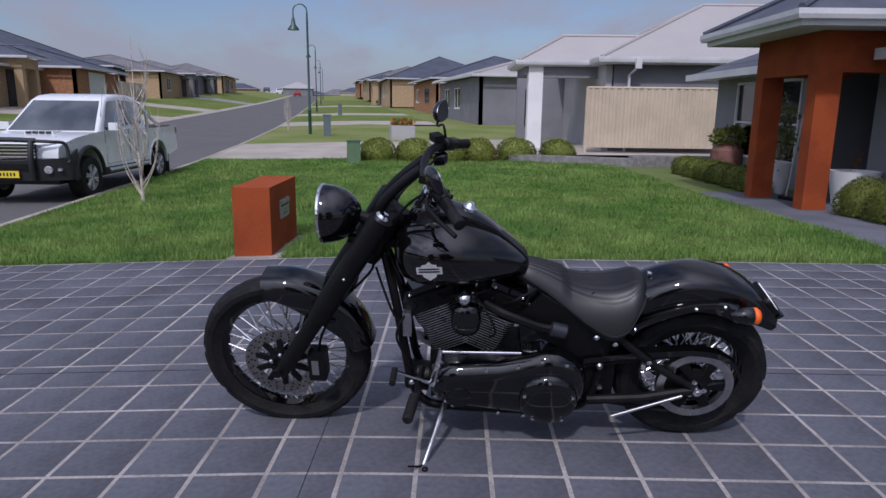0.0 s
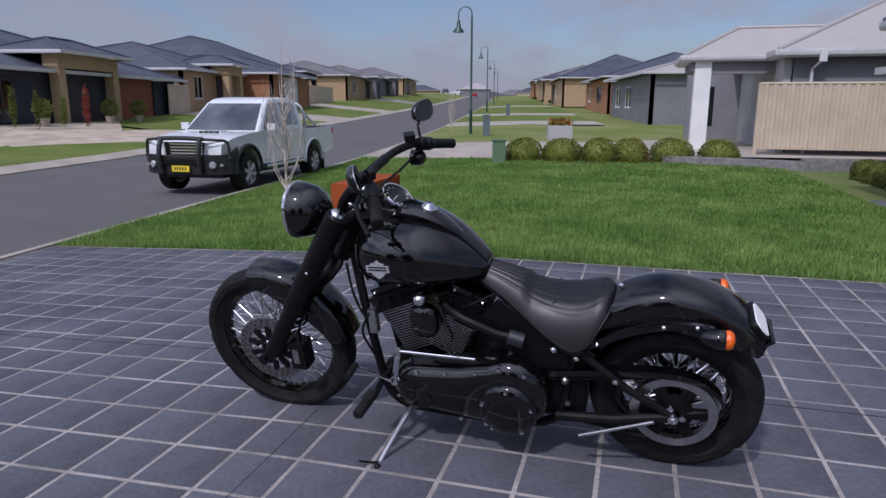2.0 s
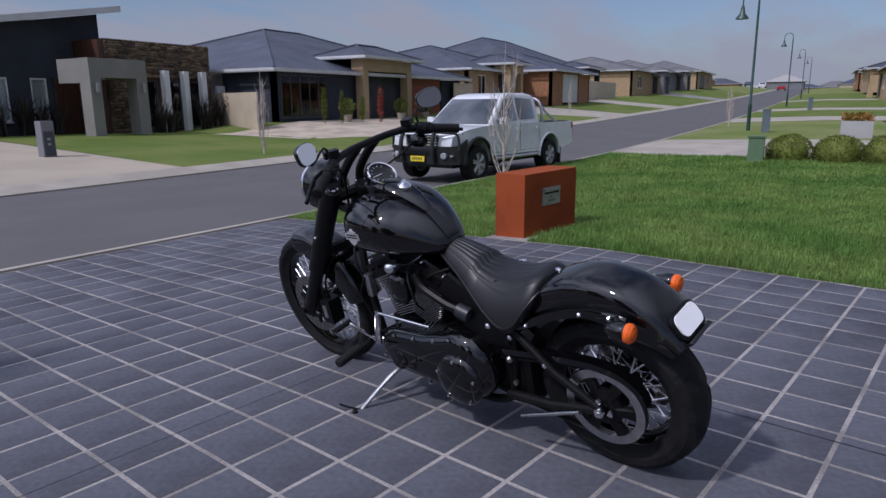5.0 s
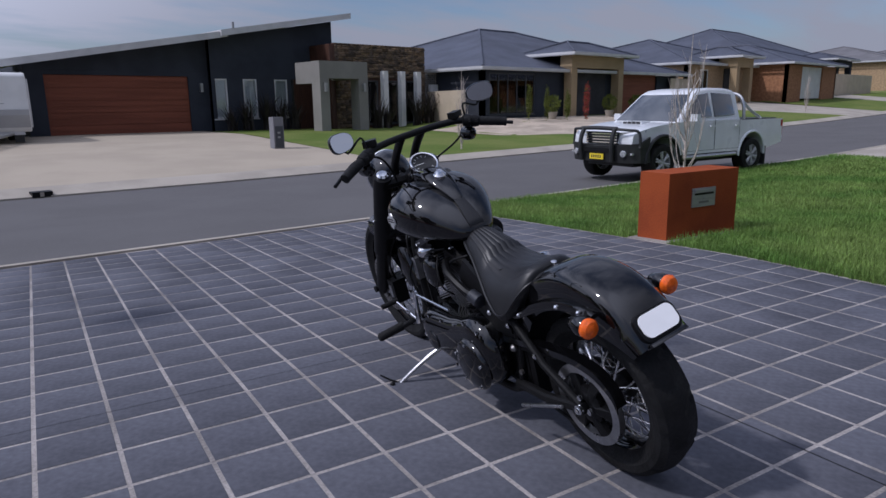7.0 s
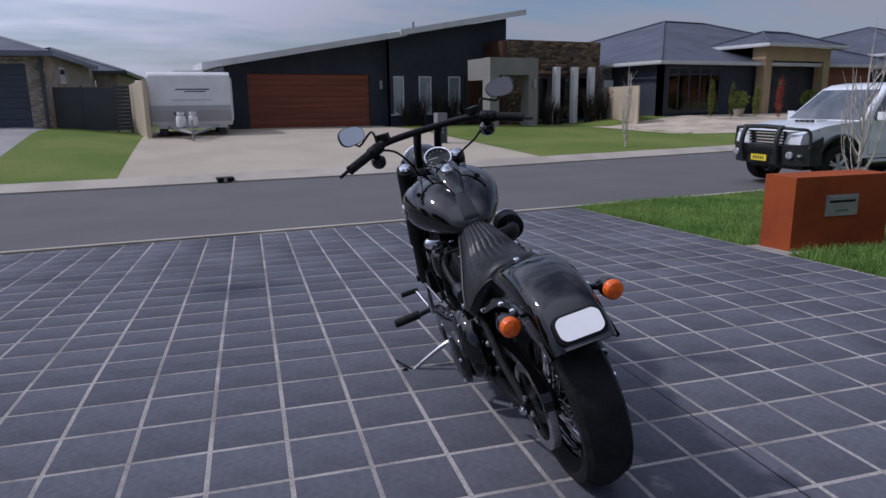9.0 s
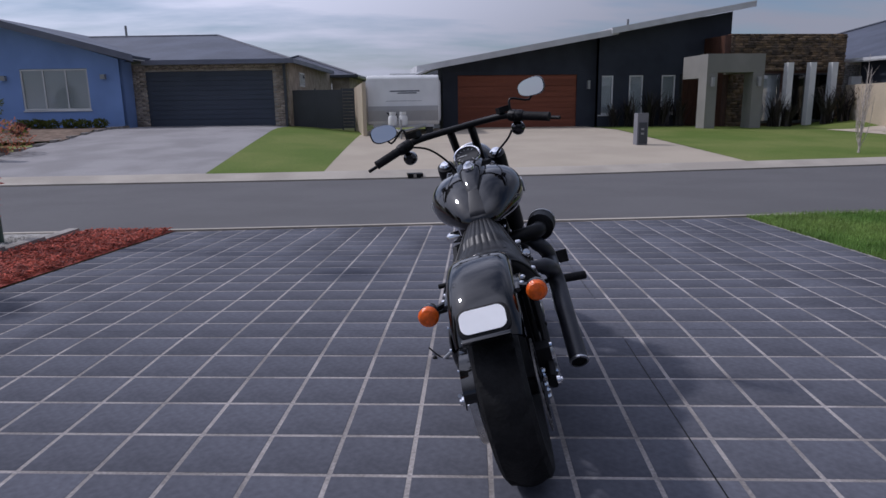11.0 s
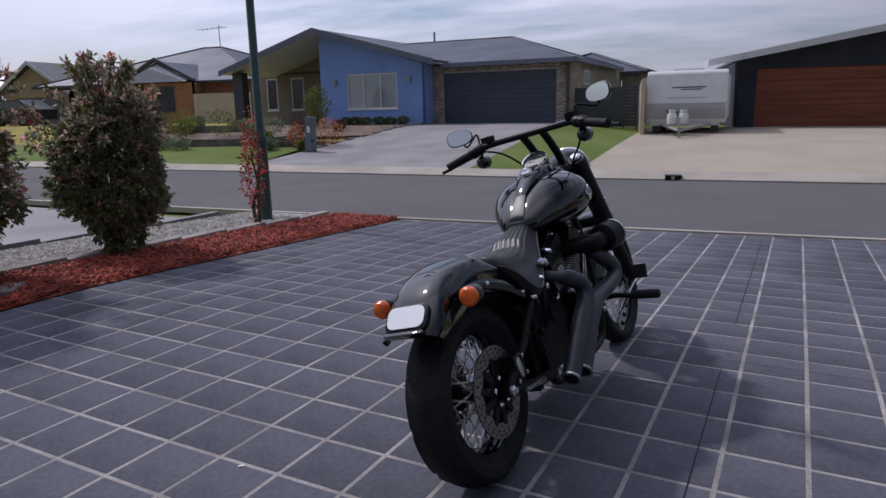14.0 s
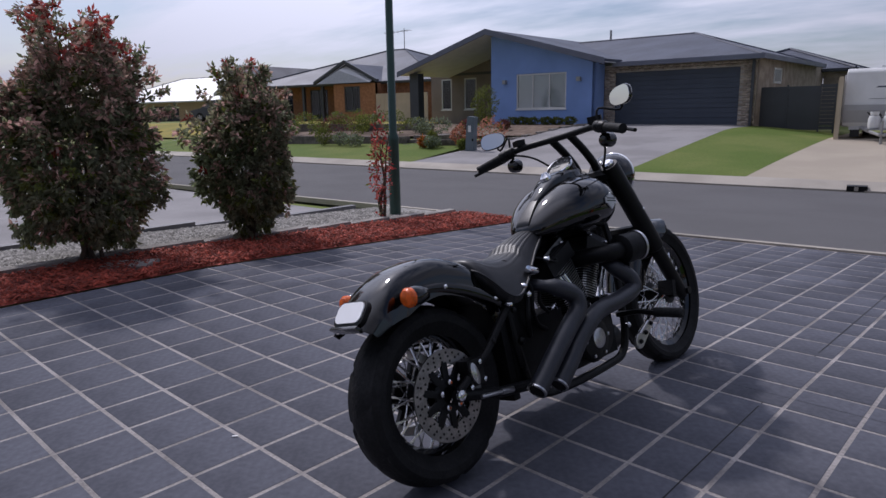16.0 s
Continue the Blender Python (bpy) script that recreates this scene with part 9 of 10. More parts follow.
# ---------------------------------------------------------------- white utility truck
M["car_white"] = mat("white_car_paint", (0.74, 0.76, 0.78), 0.3, scale=3, vary=0.05, fine=60, bump=0, coat=0.8)
M["car_black"] = mat("black_plastic", (0.016, 0.017, 0.018), 0.55, scale=6, vary=0.2, fine=80, bump=0.1)
M["car_glass"] = mat("dark_car_glass", (0.035, 0.042, 0.046), 0.04, scale=3, vary=0.1, fine=30, bump=0, coat=1.0, spec=1.0, rough_vary=0.01)
M["yellow"] = mat("yellow_plate", (0.72, 0.55, 0.02), 0.5, scale=9, vary=0.05, fine=60, bump=0)
M["car_alloy"] = mat("silver_wheel_paint", (0.50, 0.50, 0.51), 0.35, metal=0.15, scale=20, vary=0.15, fine=120, bump=0.02)
M["headlight"] = mat("headlight_clear", (0.55, 0.57, 0.60), 0.12, metal=0.6, scale=30, vary=0.3, fine=90, bump=0.1)
M["tail_red"] = mat("red_lens", (0.35, 0.012, 0.012), 0.25, scale=9, vary=0.1, fine=60, bump=0)


def road_wheel(parent, x, y, r, w):
    s = 1 if y > 0 else -1
    bm = bmesh.new()
    lathe(bm, [(r * 0.62, -w / 2), (r * 0.80, -w * 0.56), (r * 0.96, -w * 0.5), (r, -w * 0.36), (r, w * 0.36), (r * 0.96, w * 0.5), (r * 0.80, w * 0.56), (r * 0.62, w / 2)], (x, y, r), (0, 1, 0), 40, True)
    wh = part("wheel", bm, "rubber", parent, "black tyre on an alloy rim")
    bm = bmesh.new()
    lathe(bm, [(r * 0.64, -w / 2), (r * 0.64, w * 0.46), (r * 0.60, w * 0.48), (r * 0.57, w * 0.30), (r * 0.57, -w / 2)], (x, y, r), (0, s, 0), 32, True)
    part("rim", bm, "car_alloy", wh)
    bm = bmesh.new()
    lathe(bm, [(r * 0.56, w * 0.05), (0, w * 0.05)], (x, y, r), (0, s, 0), 24)
    part("backing", bm, "car_black", wh)
    bm = bmesh.new()
    for k in range(6):
        a = 2 * math.pi * k / 6 + 0.3
        for q in (-0.13, 0.13):
            tube(bm, [(x + r * 0.10 * math.cos(a), y + s * w * 0.44, r + r * 0.10 * math.sin(a)), (x + r * 0.58 * math.cos(a + q), y + s * w * 0.46, r + r * 0.58 * math.sin(a + q))], [0.022, 0.018], 6)
    lathe(bm, [(0.075, w * 0.25), (0.07, w * 0.45), (0, w * 0.47)], (x, y, r), (0, s, 0), 16)
    part("spokes", bm, "car_alloy", wh)
    return wh


def arch(cx, r, a0, a1, zc, n=10):
    return [(cx + r * math.cos(radians(a)), zc + r * math.sin(radians(a))) for a in span(a0, a1, n)]


def ute():
    hx, hy = -0.991, 0.134
    t = thing("utility_truck", pose(12.34, 4.395, -0.240, 0, 0, 171.8) @ Matrix.Scale(0.911, 4), "white dual-cab utility truck with black bull bar parked at the kerb", "truck")
    R = 0.375
    base = 0.50
    outline = [(-1.20, 0.62), (-0.55, base)] + arch(0, 0.48, 180, 0, 0.40, 12) + [(0.55, base), (2.55, base)] + arch(3.085, 0.49, 180, 0, 0.40, 12) + [(3.62, 0.52), (3.80, 0.55), (3.86, 0.78), (3.83, 0.93), (3.72, 1.00), (3.4, 1.075), (3.0, 1.125), (2.66, 1.15), (2.40, 1.16), (0.42, 1.17), (0.40, 1.15), (-1.22, 1.15)]
    bm = bmesh.new()
    prism(bm, outline, -0.885, 0.885)
    bevel(bm, 0.045, 3, 25)
    for v in bm.verts:
        if v.co.x > 2.9:
            k = min(1, (v.co.x - 2.9) / 0.95)
            v.co.y *= 1 - 0.15 * k * k
        if v.co.z > 1.0:
            v.co.y *= 0.975
    body = part("body", bm, "car_white", t, "white painted body", 30)
    # tub well
    part("tub_liner", rbox(-1.12, 0.34, -0.76, 0.76, 1.10, 1.172, 0.01), "car_black", body)
    # cab
    side = [(2.66, 1.10), (1.92, 1.72), (1.74, 1.795), (1.35, 1.835), (0.85, 1.83), (0.56, 1.79), (0.46, 1.70), (0.42, 1.10)]
    def yy(z):
        return 0.855 - 0.20 * max(0, (z - 1.18) / 0.64) ** 1.1
    bm = bmesh.new()
    n = len(side)
    vs = [bm.verts.new((x, -yy(z), z)) for x, z in side] + [bm.verts.new((x, yy(z), z)) for x, z in side]
    bm.faces.new(vs[:n])
    bm.faces.new(list(reversed(vs[n:])))
    for i in range(n):
        j = (i + 1) % n
        bm.faces.new((vs[i], vs[i + n], vs[j + n], vs[j]))
    bmesh.ops.recalc_face_normals(bm, faces=bm.faces)
    bevel(bm, 0.07, 4, 20)
    part("cab", bm, "car_white", t, "white dual cab", 30)
    def glass_quad(name, quad, lift):
        a = [Vector(q) for q in quad]
        nrm = (a[1] - a[0]).cross(a[2] - a[0]).normalized()
        c = sum(a, Vector()) / 4
        if nrm.dot(c - Vector((1.3, 0, 1.3))) < 0:
            nrm = -nrm
        bm = bmesh.new()
        lo, hi = [bm.verts.new(q - nrm * 0.02) for q in a], [bm.verts.new(q + nrm * lift) for q in a]
        bm.faces.new(lo), bm.faces.new(hi)
        for i in range(4):
            bm.faces.new((lo[i], lo[(i + 1) % 4], hi[(i + 1) % 4], hi[i]))
        bmesh.ops.recalc_face_normals(bm, faces=bm.faces)
        return part(name, bevel(bm, 0.008, 2), "car_glass", t, "dark glass", 30)
    glass_quad("windscreen", [(2.585, -0.77, 1.168), (2.585, 0.77, 1.168), (1.955, 0.61, 1.70), (1.955, -0.61, 1.70)], 0.008)
    glass_quad("rear_window", [(0.428, -0.68, 1.26), (0.428, 0.68, 1.26), (0.445, 0.60, 1.60), (0.445, -0.60, 1.60)], 0.008)
    for s in (1, -1):
        glass_quad("side_window", [(2.34, s * yy(1.22), 1.22), (1.47, s * yy(1.24), 1.24), (1.47, s * yy(1.73), 1.73), (1.86, s * yy(1.69), 1.69)], 0.004)
        glass_quad("side_window", [(1.37, s * yy(1.24), 1.24), (0.66, s * yy(1.27), 1.27), (0.66, s * yy(1.70), 1.70), (1.37, s * yy(1.735), 1.735)], 0.004)
        for x0, x1 in ((1.40, 2.42), (0.50, 1.39)):
            bm = bmesh.new()
            for q in ((x0, 0.56), (x1, 0.56)):
                cyl(bm, (q[0], s * 0.884, 0.56), (q[0], s * 0.872, 1.18), 0.004, sides=4)
            cyl(bm, (x0, s * 0.884, 0.56), (x1, s * 0.884, 0.56), 0.004, sides=4)
            part("door_seam", bm, "car_black", t)
            part("door_handle", rbox(x0 + 0.05, x0 + 0.20, s * 0.90 - 0.015, s * 0.90 + 0.015, 1.03, 1.07, 0.008), "car_white", t)
        bm = rbox(2.20, 2.32, s * 0.99 - 0.085, s * 0.99 + 0.085, 1.17, 1.31, 0.045, 4)
        mr = part("wing_mirror", bm, "car_white", t, "white wing mirror")
        bm = bmesh.new()
        tube(bm, [(2.27, s * 0.80, 1.18), (2.26, s * 0.94, 1.21)], 0.025, 8)
        part("mirror_arm", bm, "car_black", mr)
        # flares and sill step
        for cx, rr in ((0, 0.50), (3.085, 0.51)):
            bm = bmesh.new()
            a = arch(cx, rr, 182, -2, 0.40, 16)
            tube(bm, [(x, s * 0.885, z) for x, z in a], 0.035 if cx > 1 else 0.028, 8)
            part("wheel_arch", bm, "car_black" if cx > 1 else "car_white", t)
        bm = bmesh.new()
        tube(bm, [(2.45, s * 0.90, 0.44), (0.65, s * 0.90, 0.44)], 0.045, 10)
        part("side_step", bm, "alloy", t)
        part("mud_flap", rbox(-0.54, -0.50, s * 0.78 - 0.13, s * 0.78 + 0.13, 0.14, 0.55, 0.008), "car_black", t)
        for cx in (0, 3.085):
            road_wheel(t, cx, s * 0.775, R, 0.255)
        # lamps
        bm = bmesh.new()
        add(bm, [(3.80, s * 0.40, 0.80), (3.80, s * 0.40, 0.98), (3.68, s * 0.70, 1.00), (3.46, s * 0.80, 1.03), (3.56, s * 0.80, 0.82), (3.76, s * 0.64, 0.79),
                 (3.6, s * 0.4, 0.8), (3.6, s * 0.4, 0.98), (3.5, s * 0.6, 1.0), (3.4, s * 0.7, 1.0), (3.4, s * 0.7, 0.82), (3.5, s * 0.6, 0.8)],
            [(0, 1, 2, 5), (2, 3, 4, 5), (6, 7, 1, 0), (1, 7, 8, 2), (2, 8, 9, 3), (4, 10, 11, 5), (5, 11, 6, 0)])
        for v in bm.verts:
            v.co.x += 0.045
            v.co.y *= 1.005
        part("headlamp", bm, "headlight", t, "clear headlamp", 0)
        part("tail_lamp", rbox(-1.235, -1.15, s * 0.80 - 0.07, s * 0.80 + 0.07, 0.78, 1.12, 0.01), "tail_red", t)
    # bonnet scoop, grille
    part("bonnet_scoop", rbox(2.72, 3.00, -0.25, 0.25, 1.11, 1.165, 0.018), "car_white", t)
    for k in range(4):
        part("scoop_slot", rbox(2.97, 3.012, -0.22 + 0.115 * k, -0.125 + 0.115 * k, 1.118, 1.164, 0.004), "car_black", t)
    part("grille", rbox(3.82, 3.885, -0.40, 0.40, 0.76, 0.99, 0.02), "car_black", t)
    for k in range(4):
        part("grille_bar", rbox(3.88, 3.905, -0.40, 0.40, 0.775 + 0.056 * k, 0.797 + 0.056 * k, 0.006), "chrome", t)
    # bull bar
    plan = [(3.52, -0.90), (3.78, -0.88), (3.93, -0.70), (3.99, -0.42), (4.01, 0), (3.99, 0.42), (3.93, 0.70), (3.78, 0.88), (3.52, 0.90)]
    bm = bmesh.new()
    n = len(plan)
    add(bm, [(x - 0.05, y, 0.40) for x, y in plan] + [(x, y, 0.72 + 0.06 * abs(y)) for x, y in plan], [tuple(range(n)), tuple(reversed(range(n, 2 * n)))] + [(i, (i + 1) % n, (i + 1) % n + n, i + n) for i in range(n)])
    part("bull_bar_pan", bevel(bm, 0.03, 2), "car_black", t, "black steel bull bar", 30)
    part("bull_bar_slot", rbox(3.96, 4.016, -0.36, 0.36, 0.60, 0.68, 0.02), "matt", t)
    for pts, r in (([(4.0, -0.40, 0.42), (4.05, -0.41, 0.70), (4.03, -0.41, 0.90), (3.96, -0.40, 1.06)], 0.045), ([(4.0, 0.40, 0.42), (4.05, 0.41, 0.70), (4.03, 0.41, 0.90), (3.96, 0.40, 1.06)], 0.045),
                   ([(3.96, 0.46, 1.055), (3.98, 0, 1.07), (3.96, -0.46, 1.055)], 0.042),
                   ([(3.96, 0.42, 1.05), (3.90, 0.68, 1.035), (3.77, 0.84, 0.99), (3.76, 0.87, 0.72)], 0.028), ([(3.96, -0.42, 1.05), (3.90, -0.68, 1.035), (3.77, -0.84, 0.99), (3.76, -0.87, 0.72)], 0.028)):
        bm = bmesh.new()
        tube(bm, smooth_pts(pts, 5), r, 10)
        part("bull_bar_hoop", bm, "car_black", t)
    for s in (1, -1):
        part("guard_trim", bevel(prism(bmesh.new(), [(3.50, 0.70), (3.80, 0.70), (3.72, 0.80), (3.50, 0.90)], s * 0.88 - 0.02, s * 0.88 + 0.02), 0.01, 2), "car_black", t)
    for s in (1, -1):
        bm = bmesh.new()
        lathe(bm, [(0.065, -0.03), (0.065, 0.012), (0.055, 0.02), (0, 0.022)], (3.945, 0.62 * s, 0.58), (1, 0.25 * s, 0), 20)
        part("fog_lamp", bm, "headlight", t)
        part("bar_indicator", rbox(3.84, 3.89, 0.77 * s - 0.03, 0.77 * s + 0.03, 0.56, 0.60, 0.008), "headlight", t)
    pl = part("number_plate", rbox(4.005, 4.022, -0.18, 0.18, 0.455, 0.565, 0.004), "yellow", t, "yellow number plate")
    bm = bmesh.new()
    for k in range(5):
        box(bm, 4.0222, 4.0232, -0.13 + 0.055 * k, -0.10 + 0.055 * k, 0.482, 0.538)
    part("plate_bars", bm, "car_black", pl, "", 0)
    # sports bar and antenna
    bm = bmesh.new()
    tube(bm, smooth_pts([(0.22, 0.78, 1.16), (0.22, 0.74, 1.50), (0.20, 0.55, 1.70), (0.20, 0, 1.74), (0.20, -0.55, 1.70), (0.22, -0.74, 1.50), (0.22, -0.78, 1.16)], 5), 0.035, 10)
    for s in (1, -1):
        tube(bm, smooth_pts([(0.20, 0.68 * s, 1.58), (-0.1, 0.72 * s, 1.36), (-0.45, 0.77 * s, 1.18)], 4), 0.03, 10)
    part("sports_bar", bm, "alloy", t, "bright tube sports bar")
    bm = bmesh.new()
    cyl(bm, (2.35, 0.76, 1.24), (2.0, 0.72, 1.95), 0.006, 0.003, 6)
    part("aerial", bm, "car_black", t)
    part("underbody", rbox(-1.0, 3.6, -0.6, 0.6, 0.30, 0.56, 0.03), "car_black", t)
    return t


ute()


# ---------------------------------------------------------------- caravan
def caravan():
    t = thing("caravan", LOTS.inverted() @ pose(1.90, 22.2, 0.14, 0, 0, -6) @ Matrix.Scale(1.13, 4), "white and grey caravan with two gas bottles on its drawbar", "caravan")
    prof = [(0.0, 0.30), (-0.06, 0.42), (-0.10, 0.75), (-0.03, 1.0), (0.06, 1.80), (0.16, 1.89), (5.0, 1.91), (5.2, 1.8), (5.25, 0.34)]
    bm = bmesh.new()
    n = len(prof)
    vs = [bm.verts.new((-1.18, y, z)) for y, z in prof] + [bm.verts.new((1.18, y, z)) for y, z in prof]
    bm.faces.new(vs[:n]), bm.faces.new(vs[n:])
    for i in range(n):
        j = (i + 1) % n
        bm.faces.new((vs[i], vs[j], vs[j + n], vs[i + n]))
    bmesh.ops.recalc_face_normals(bm, faces=bm.faces)
    part("body", bevel(bm, 0.05, 3, 25), "white", t, "white van body", 30)
    bm = bmesh.new()
    add(bm, [(-1.15, -0.068, 0.42), (1.15, -0.068, 0.42), (1.15, -0.108, 0.75), (-1.15, -0.108, 0.75), (-1.15, -0.075, 0.90), (1.15, -0.075, 0.90)], [(0, 1, 2, 3), (3, 2, 5, 4)])
    part("stone_guard", bm, "grey_wall_light", t, "grey checker plate", 0)
    part("roof_hatch", rbox(-0.45, 0.45, 0.9, 1.7, 1.88, 1.98, 0.03), "white", t)
    bm = bmesh.new()
    # plain shapes where the maker's marks stand
    for x0, x1, z0, z1 in ((-0.75, -0.32, 1.62, 1.66), (-0.45, 0.55, 1.36, 1.40), (-0.2, 0.45, 1.30, 1.335), (-0.6, 0.6, 1.06, 1.07)):
        ya = 0.0 + (z0 - 1.0) / 0.72 * 0.09 - 0.036
        add(bm, [(x0, ya, z0), (x1, ya, z0), (x1, ya + 0.004, z1), (x0 + 0.05, ya + 0.004, z1)], [(0, 1, 2, 3)])
    part("stripe", bm, "roof_dark", t, "", 0)
    for s in (1, -1):
        bm = bmesh.new()
        tube(bm, [(1.19 * s, 0.05, 0.42), (1.19 * s, 0.02, 1.0), (1.19 * s, 0.10, 1.72)], 0.03, 8)
        part("corner_trim", bm, "gutter", t)
        bm = bmesh.new()
        lathe(bm, [(0.0, -0.09), (0.22, -0.09), (0.27, -0.05), (0.27, 0.05), (0.22, 0.09), (0.0, 0.09)], (0.85 * s, 2.6, 0.22), (1, 0, 0), 24)
        part("wheel", bm, "rubber", t)
        part("front_foot", rbox(0.86 * s - 0.11, 0.86 * s + 0.11, 0.05, 0.20, 0.02, 0.34, 0.02), "car_black", t)
        bm = bmesh.new()
        tube(bm, [(0.75 * s, 0.1, 0.26), (0.04 * s - 0.04, -1.75, 0.14)], 0.04, 8)
        part("drawbar", bm, "steel", t)
        bm = bmesh.new()
        lathe(bm, [(0.10, 0), (0.135, 0.03), (0.145, 0.08), (0.145, 0.26), (0.12, 0.33), (0.06, 0.35), (0.10, 0.355), (0.105, 0.45), (0.095, 0.45), (0.09, 0.37), (0.03, 0.37), (0, 0.40)], (0.165 * s - 0.17, -0.72, 0.27), (0, 0, 1), 20)
        part("gas_bottle", bm, "white", t, "white gas bottle")
    bm = bmesh.new()
    cyl(bm, (-0.06, -1.62, 0.50), (-0.06, -1.62, -0.24), 0.03)
    lathe(bm, [(0, -0.03), (0.09, -0.03), (0.09, 0.03), (0, 0.03)], (-0.06, -1.62, -0.27), (1, 0, 0), 16)
    part("jockey_wheel", bm, "steel", t)
    part("chassis", rbox(-1.0, 1.0, 0.0, 0.2, 0.22, 0.34, 0.01), "gutter", t)
    part("bottle_tray", rbox(-0.50, 0.16, -0.90, -0.54, 0.235, 0.268, 0.006), "steel", t)
    for x in (-0.30, -0.52):
        bm = bmesh.new()
        tube(bm, smooth_pts([(x + 0.12, -0.70, 0.62), (x, -0.60, 0.70), (x + 0.2, -0.30, 0.45), (x + 0.25, -0.06, 0.42)], 4), 0.012, 6)
        part("gas_hose", bm, "matt", t)
    bm = bmesh.new()
    tube(bm, [(1.17, 0.35, 1.70), (1.23, 0.35, 1.66), (1.23, 0.35, 0.50)], 0.02, 6)
    tube(bm, [(1.17, 0.75, 1.72), (1.23, 0.75, 1.68), (1.23, 0.75, 0.50)], 0.02, 6)
    part("awning_arm", bm, "gutter", t)
    return t


caravan()

# fences by the caravan and the walls between the lots
f = thing("slat_fence", pose(-2.36, 23.35, 0.30, 0, 0, -4), "charcoal steel gate with horizontal slats beside it", "fence")
for k in range(12):
    part("slat", rbox(2.04, 2.44, 0, 0.03, 0.06 + 0.125 * k, 0.165 + 0.125 * k, 0.004), "gutter_dark", f)
for x in (0.03, 1.03):
    part("sheet", rbox(x, x + 0.96, 0.0, 0.03, 0.05, 1.50, 0.004), "gutter_dark", f)
for x in (0, 1.01, 2.01, 2.46):
    part("post", rbox(x - 0.025, x + 0.025, -0.02, 0.05, -0.3, 1.56, 0.004), "gutter_dark", f)
f = thing("steel_fence", LOTS @ pose(0, 0, 0), "cream steel boundary fence end-on", "fence")
bm = bmesh.new()
wall_bm(bm, (0.34, 19.0), (0.20, 26.0), 0.0, 1.9, 0.06)
part("sheet", bm, "cream", f, "", 0)
part("post", rbox(0.30, 0.40, 18.9, 18.998, 0.0, 1.93, 0.008), "cream", f)
f = thing("steel_fence", LOTS @ pose(0, 0, 0), "cream steel fence beside the dark house", "fence")
bm = bmesh.new()
wall_bm(bm, (17.98, 17.5), (19.25, 21.2), 0.0, 1.7, 0.06)
part("sheet", bm, "cream", f, "", 0)
f = thing("steel_fence", LOTS @ pose(0, 0, 0), "cream steel fence between far houses", "fence")
bm = bmesh.new()
wall_bm(bm, (35.6, 18.2), (38.2, 18.2), 0.35, 2.43, 0.06)
part("sheet", bm, "cream", f, "", 0)
f = thing("steel_fence", LOTS @ pose(0, 0, 0), "cream steel fence between far houses", "fence")
bm = bmesh.new()
wall_bm(bm, (58.0, 17.5), (71.0, 17.5), 0.85, 3.15, 0.06)
part("sheet", bm, "cream", f, "", 0)
# kerb inlet across the road
iy = interp(1.0, FAR)
d = structure("kerb_inlet", rbox(0.86, 1.16, iy - 0.03, iy + 0.2, -0.23, -0.142, 0.01), "matt", "small dark storm-water kerb inlet", "drain")
d.matrix_basis = LOTS
part("inlet_mark", rbox(0.97, 1.03, iy - 0.036, iy - 0.031, -0.22, -0.15, 0.002), "concrete", d)


# far cars
def far_car(x, y, colour, turn, label, size=1.0):
    t = thing("car", pose(x, y, G(x, y) + 0.005, 0, 0, turn) @ Matrix.Scale(size, 4), label, "car", "far cars")
    bm = bmesh.new()
    prism(bm, [(-2.1, 0.35), (2.1, 0.35), (2.15, 0.75), (1.2, 0.92), (0.6, 1.38), (-1.2, 1.42), (-1.9, 0.95), (-2.15, 0.9)], -0.85, 0.85)
    part("body", bevel(bm, 0.08, 2, 25), colour, t, "", 30)
    for sx in (-1.3, 1.35):
        for s in (1, -1):
            road_wheel(t, sx, s * 0.76, 0.32, 0.2)
    for s in (1, -1):
        bm = bmesh.new()
        add(bm, [(0.95, 0.86 * s, 0.93), (-1.6, 0.86 * s, 0.96), (-1.15, 0.86 * s, 1.34), (0.55, 0.86 * s, 1.32)], [(0, 1, 2, 3)])
        part("side_window", bm, "car_glass", t, "", 0)
    bm = bmesh.new()
    add(bm, [(1.14, -0.75, 0.965), (1.14, 0.75, 0.965), (0.66, 0.65, 1.37), (0.66, -0.65, 1.37)], [(0, 1, 2, 3)])
    part("windscreen", bm, "car_glass", t, "", 0)
    return t


far_car(185, 7.0, "tail_red", 180, "small red car far down the street")
far_car(205, 12.5, "car_white", 180, "white car far down the street")
far_car(215, 17, "roof_dark", 180, "dark car far down the street")
far_car(-38.5, 30.6, "roof_dark", 190, "dark grey car parked before a garage", 1.15)

# ---------------------------------------------------------------- driveway tiles
GAP = 0.017


def tile_shape(a, b, c, d):
    """Top, chamfer and sides of a tile on [a, b] x [c, d], barely proud of the joints."""
    e = 0.0012
    co = [(a, c, -0.004), (b, c, -0.004), (b, d, -0.004), (a, d, -0.004), (a, c, 0.0001), (b, c, 0.0001), (b, d, 0.0001), (a, d, 0.0001),
          (a + e, c + e, 0.0008), (b - e, c + e, 0.0008), (b - e, d - e, 0.0008), (a + e, d - e, 0.0008)]
    fs = [(8, 9, 10, 11)] + [(i, (i + 1) % 4, (i + 1) % 4 + 4, i + 4) for i in range(4)] + [(i + 4, (i + 1) % 4 + 4, (i + 1) % 4 + 8, i + 8) for i in range(4)]
    return co, fs


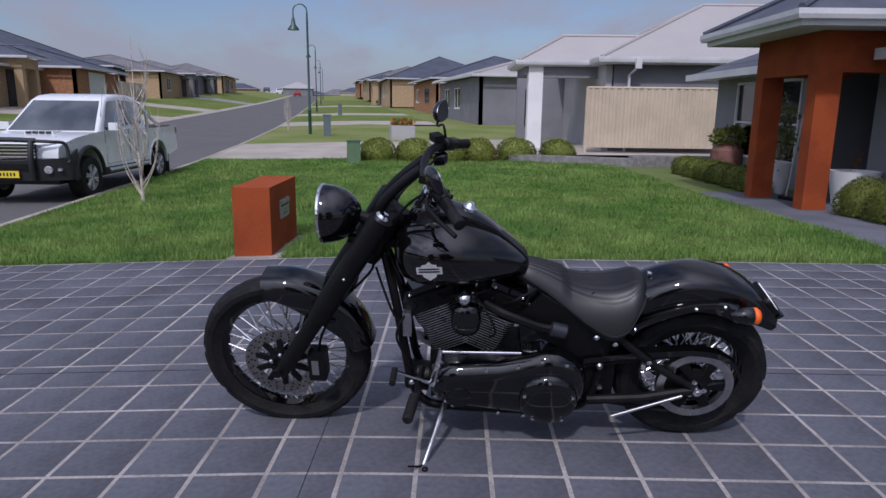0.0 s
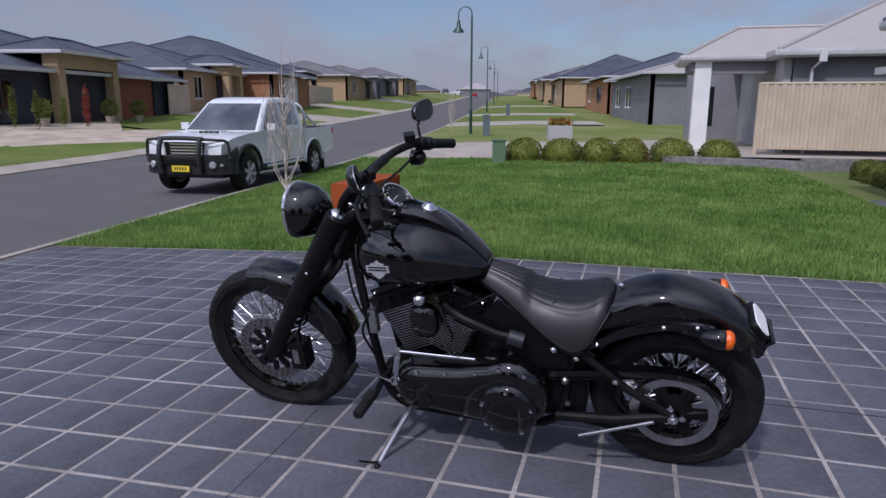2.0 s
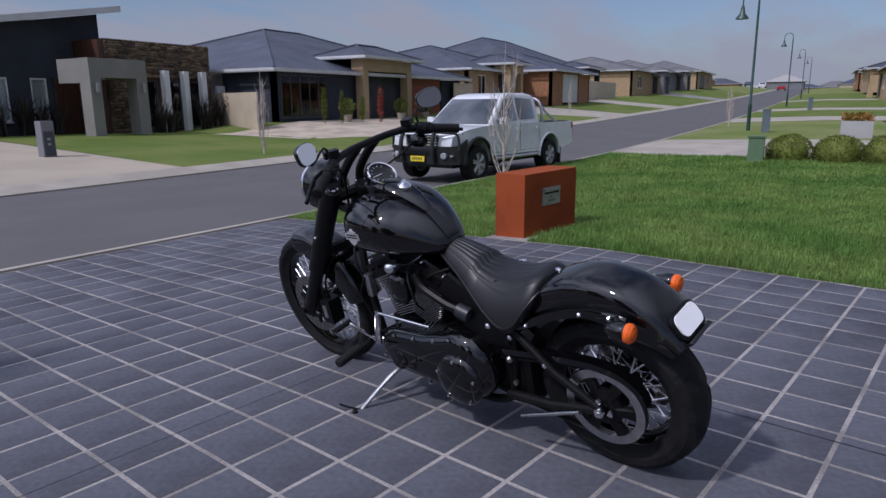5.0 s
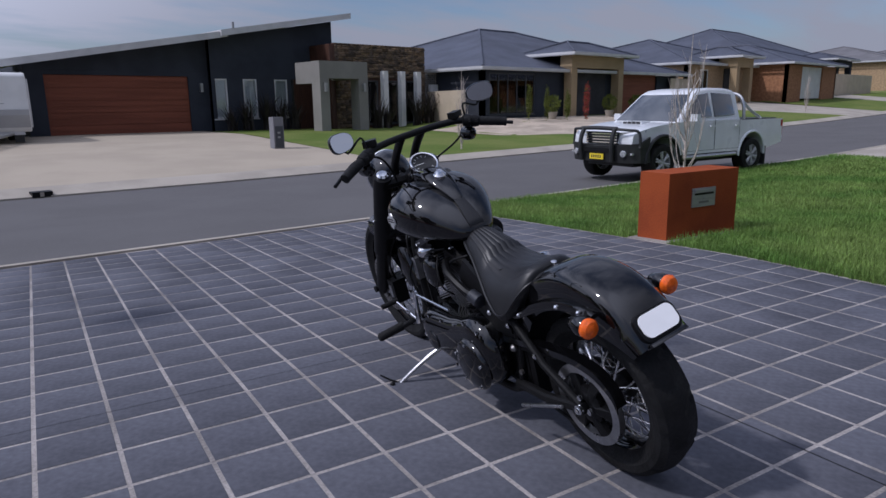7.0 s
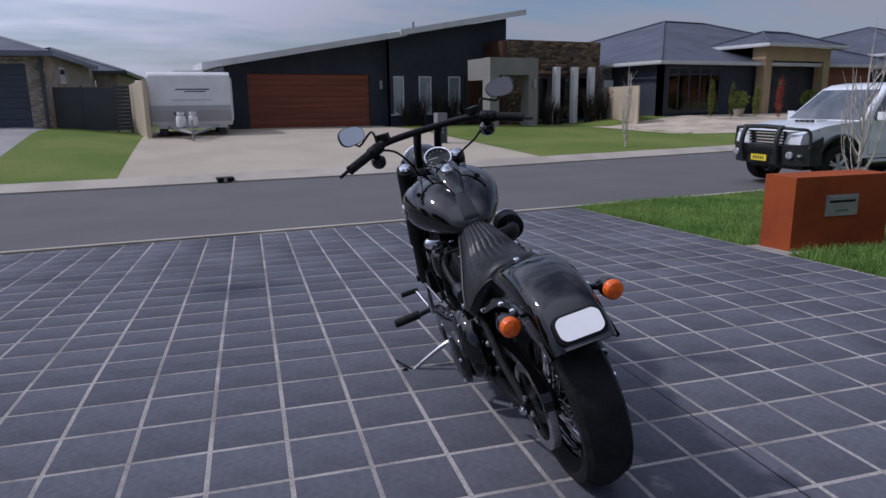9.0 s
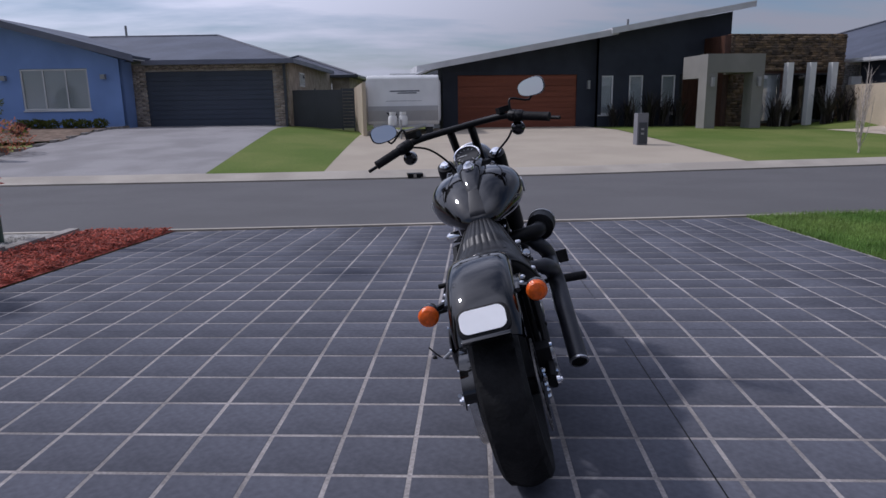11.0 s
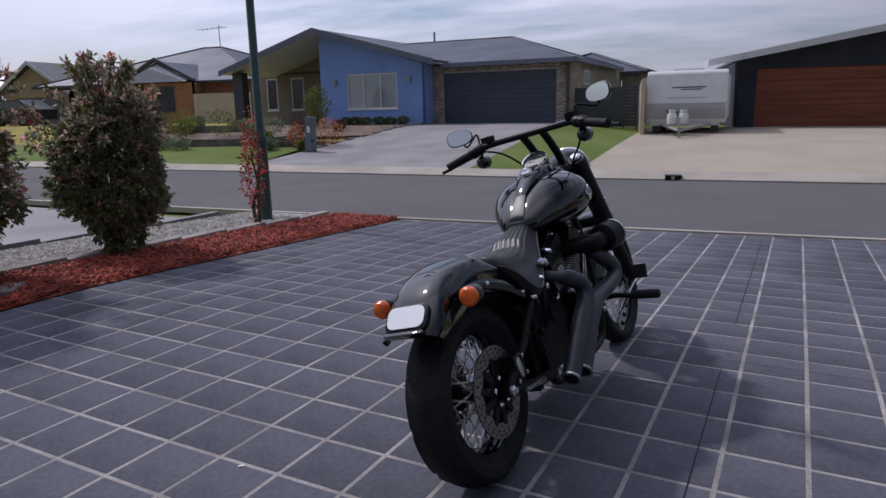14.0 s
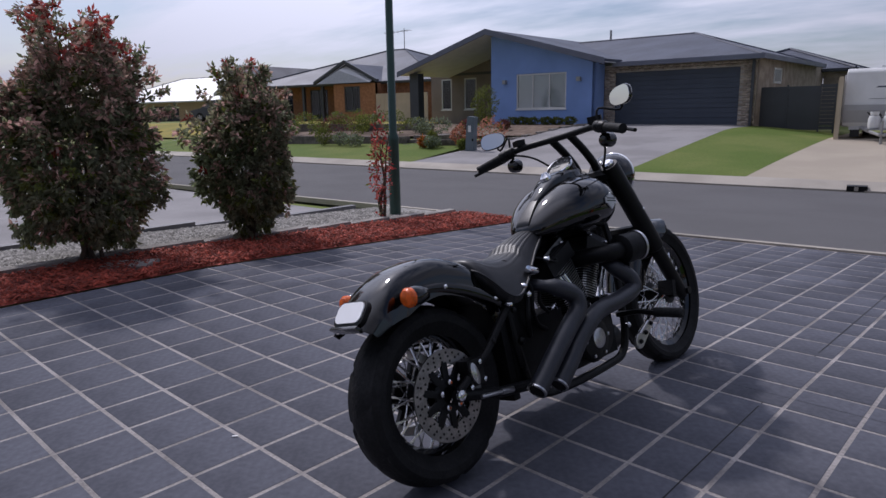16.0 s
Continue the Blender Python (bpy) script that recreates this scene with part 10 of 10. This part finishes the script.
def slope_frame(u, v):
    x, y = W(u, v)
    z = G(x, y)
    du = (G(*W(u + 0.1, v)) - G(*W(u - 0.1, v))) / 0.2
    dv = (G(*W(u, v + 0.1)) - G(*W(u, v - 0.1))) / 0.2
    eu = Vector((CU, -SU, du)).normalized()
    n = eu.cross(Vector((SU, CU, dv))).normalized()
    ev = n.cross(eu)
    return Matrix(((eu.x, ev.x, n.x, x), (eu.y, ev.y, n.y, y), (eu.z, ev.z, n.z, z + 0.0105), (0, 0, 0, 1)))


half = (TILE - GAP) / 2
co, fs = tile_shape(-half, half, -half, half)
tile_mesh = bpy.data.meshes.new("tile")
tile_mesh.from_pydata(co, [], fs)
tile_mesh.materials.append(M["tile"])
rest_co, rest_fs = [], []
for i in range(math.floor(U0 / TILE), math.ceil(U1 / TILE)):
    ua, ub = max(i * TILE, U0) + GAP / 2, min((i + 1) * TILE, U1) - GAP / 2
    if ub - ua < 0.02:
        continue
    for j in range(math.floor(V0 / TILE), 26):
        va = j * TILE + GAP / 2
        end = min(drive_end(ua), drive_end(ub)) - 0.004
        vb = min((j + 1) * TILE - GAP / 2, end)
        if vb - va < 0.02:
            continue
        u, v = (ua + ub) / 2, (va + vb) / 2
        m = slope_frame(u, v)
        if -8 <= i < 8 and -10 <= j < 9:
            t = new("tile", tile_mesh)
            t.parent = driveway
            t.matrix_basis = m
        else:
            c, f = tile_shape(ua - u, ub - u, va - v, vb - v)
            n = len(rest_co)
            rest_co += [tuple(m @ Vector(p)) for p in c]
            rest_fs += [tuple(q + n for q in g) for g in f]
ob = raw_mesh("tile_field", np.array(rest_co), np.array(rest_fs), "tile_far", driveway)
tagged(ob, kind="stuff")
# saw-cut control joints across the drive
for p, q, wide in ((W(1.005, -8.0), W(0.965, 4.3), 0.0028), (W(-3.15, 0.375), W(3.45, 0.395), 0.0012)):
    bm = bmesh.new()
    a, b = Vector((*p, 0)), Vector((*q, 0))
    n = (b - a).normalized().cross(Vector((0, 0, 1))) * wide
    pts = [a + (b - a) * k / 12 for k in range(13)]
    vs = [[bm.verts.new((r.x + s * n.x, r.y + s * n.y, G(r.x, r.y) + 0.0122)) for r in pts] for s in (-1, 1)]
    for k in range(12):
        bm.faces.new((vs[0][k], vs[0][k + 1], vs[1][k + 1], vs[1][k]))
    done(bm, "saw_cut", "matt", driveway, "dark saw-cut joint")
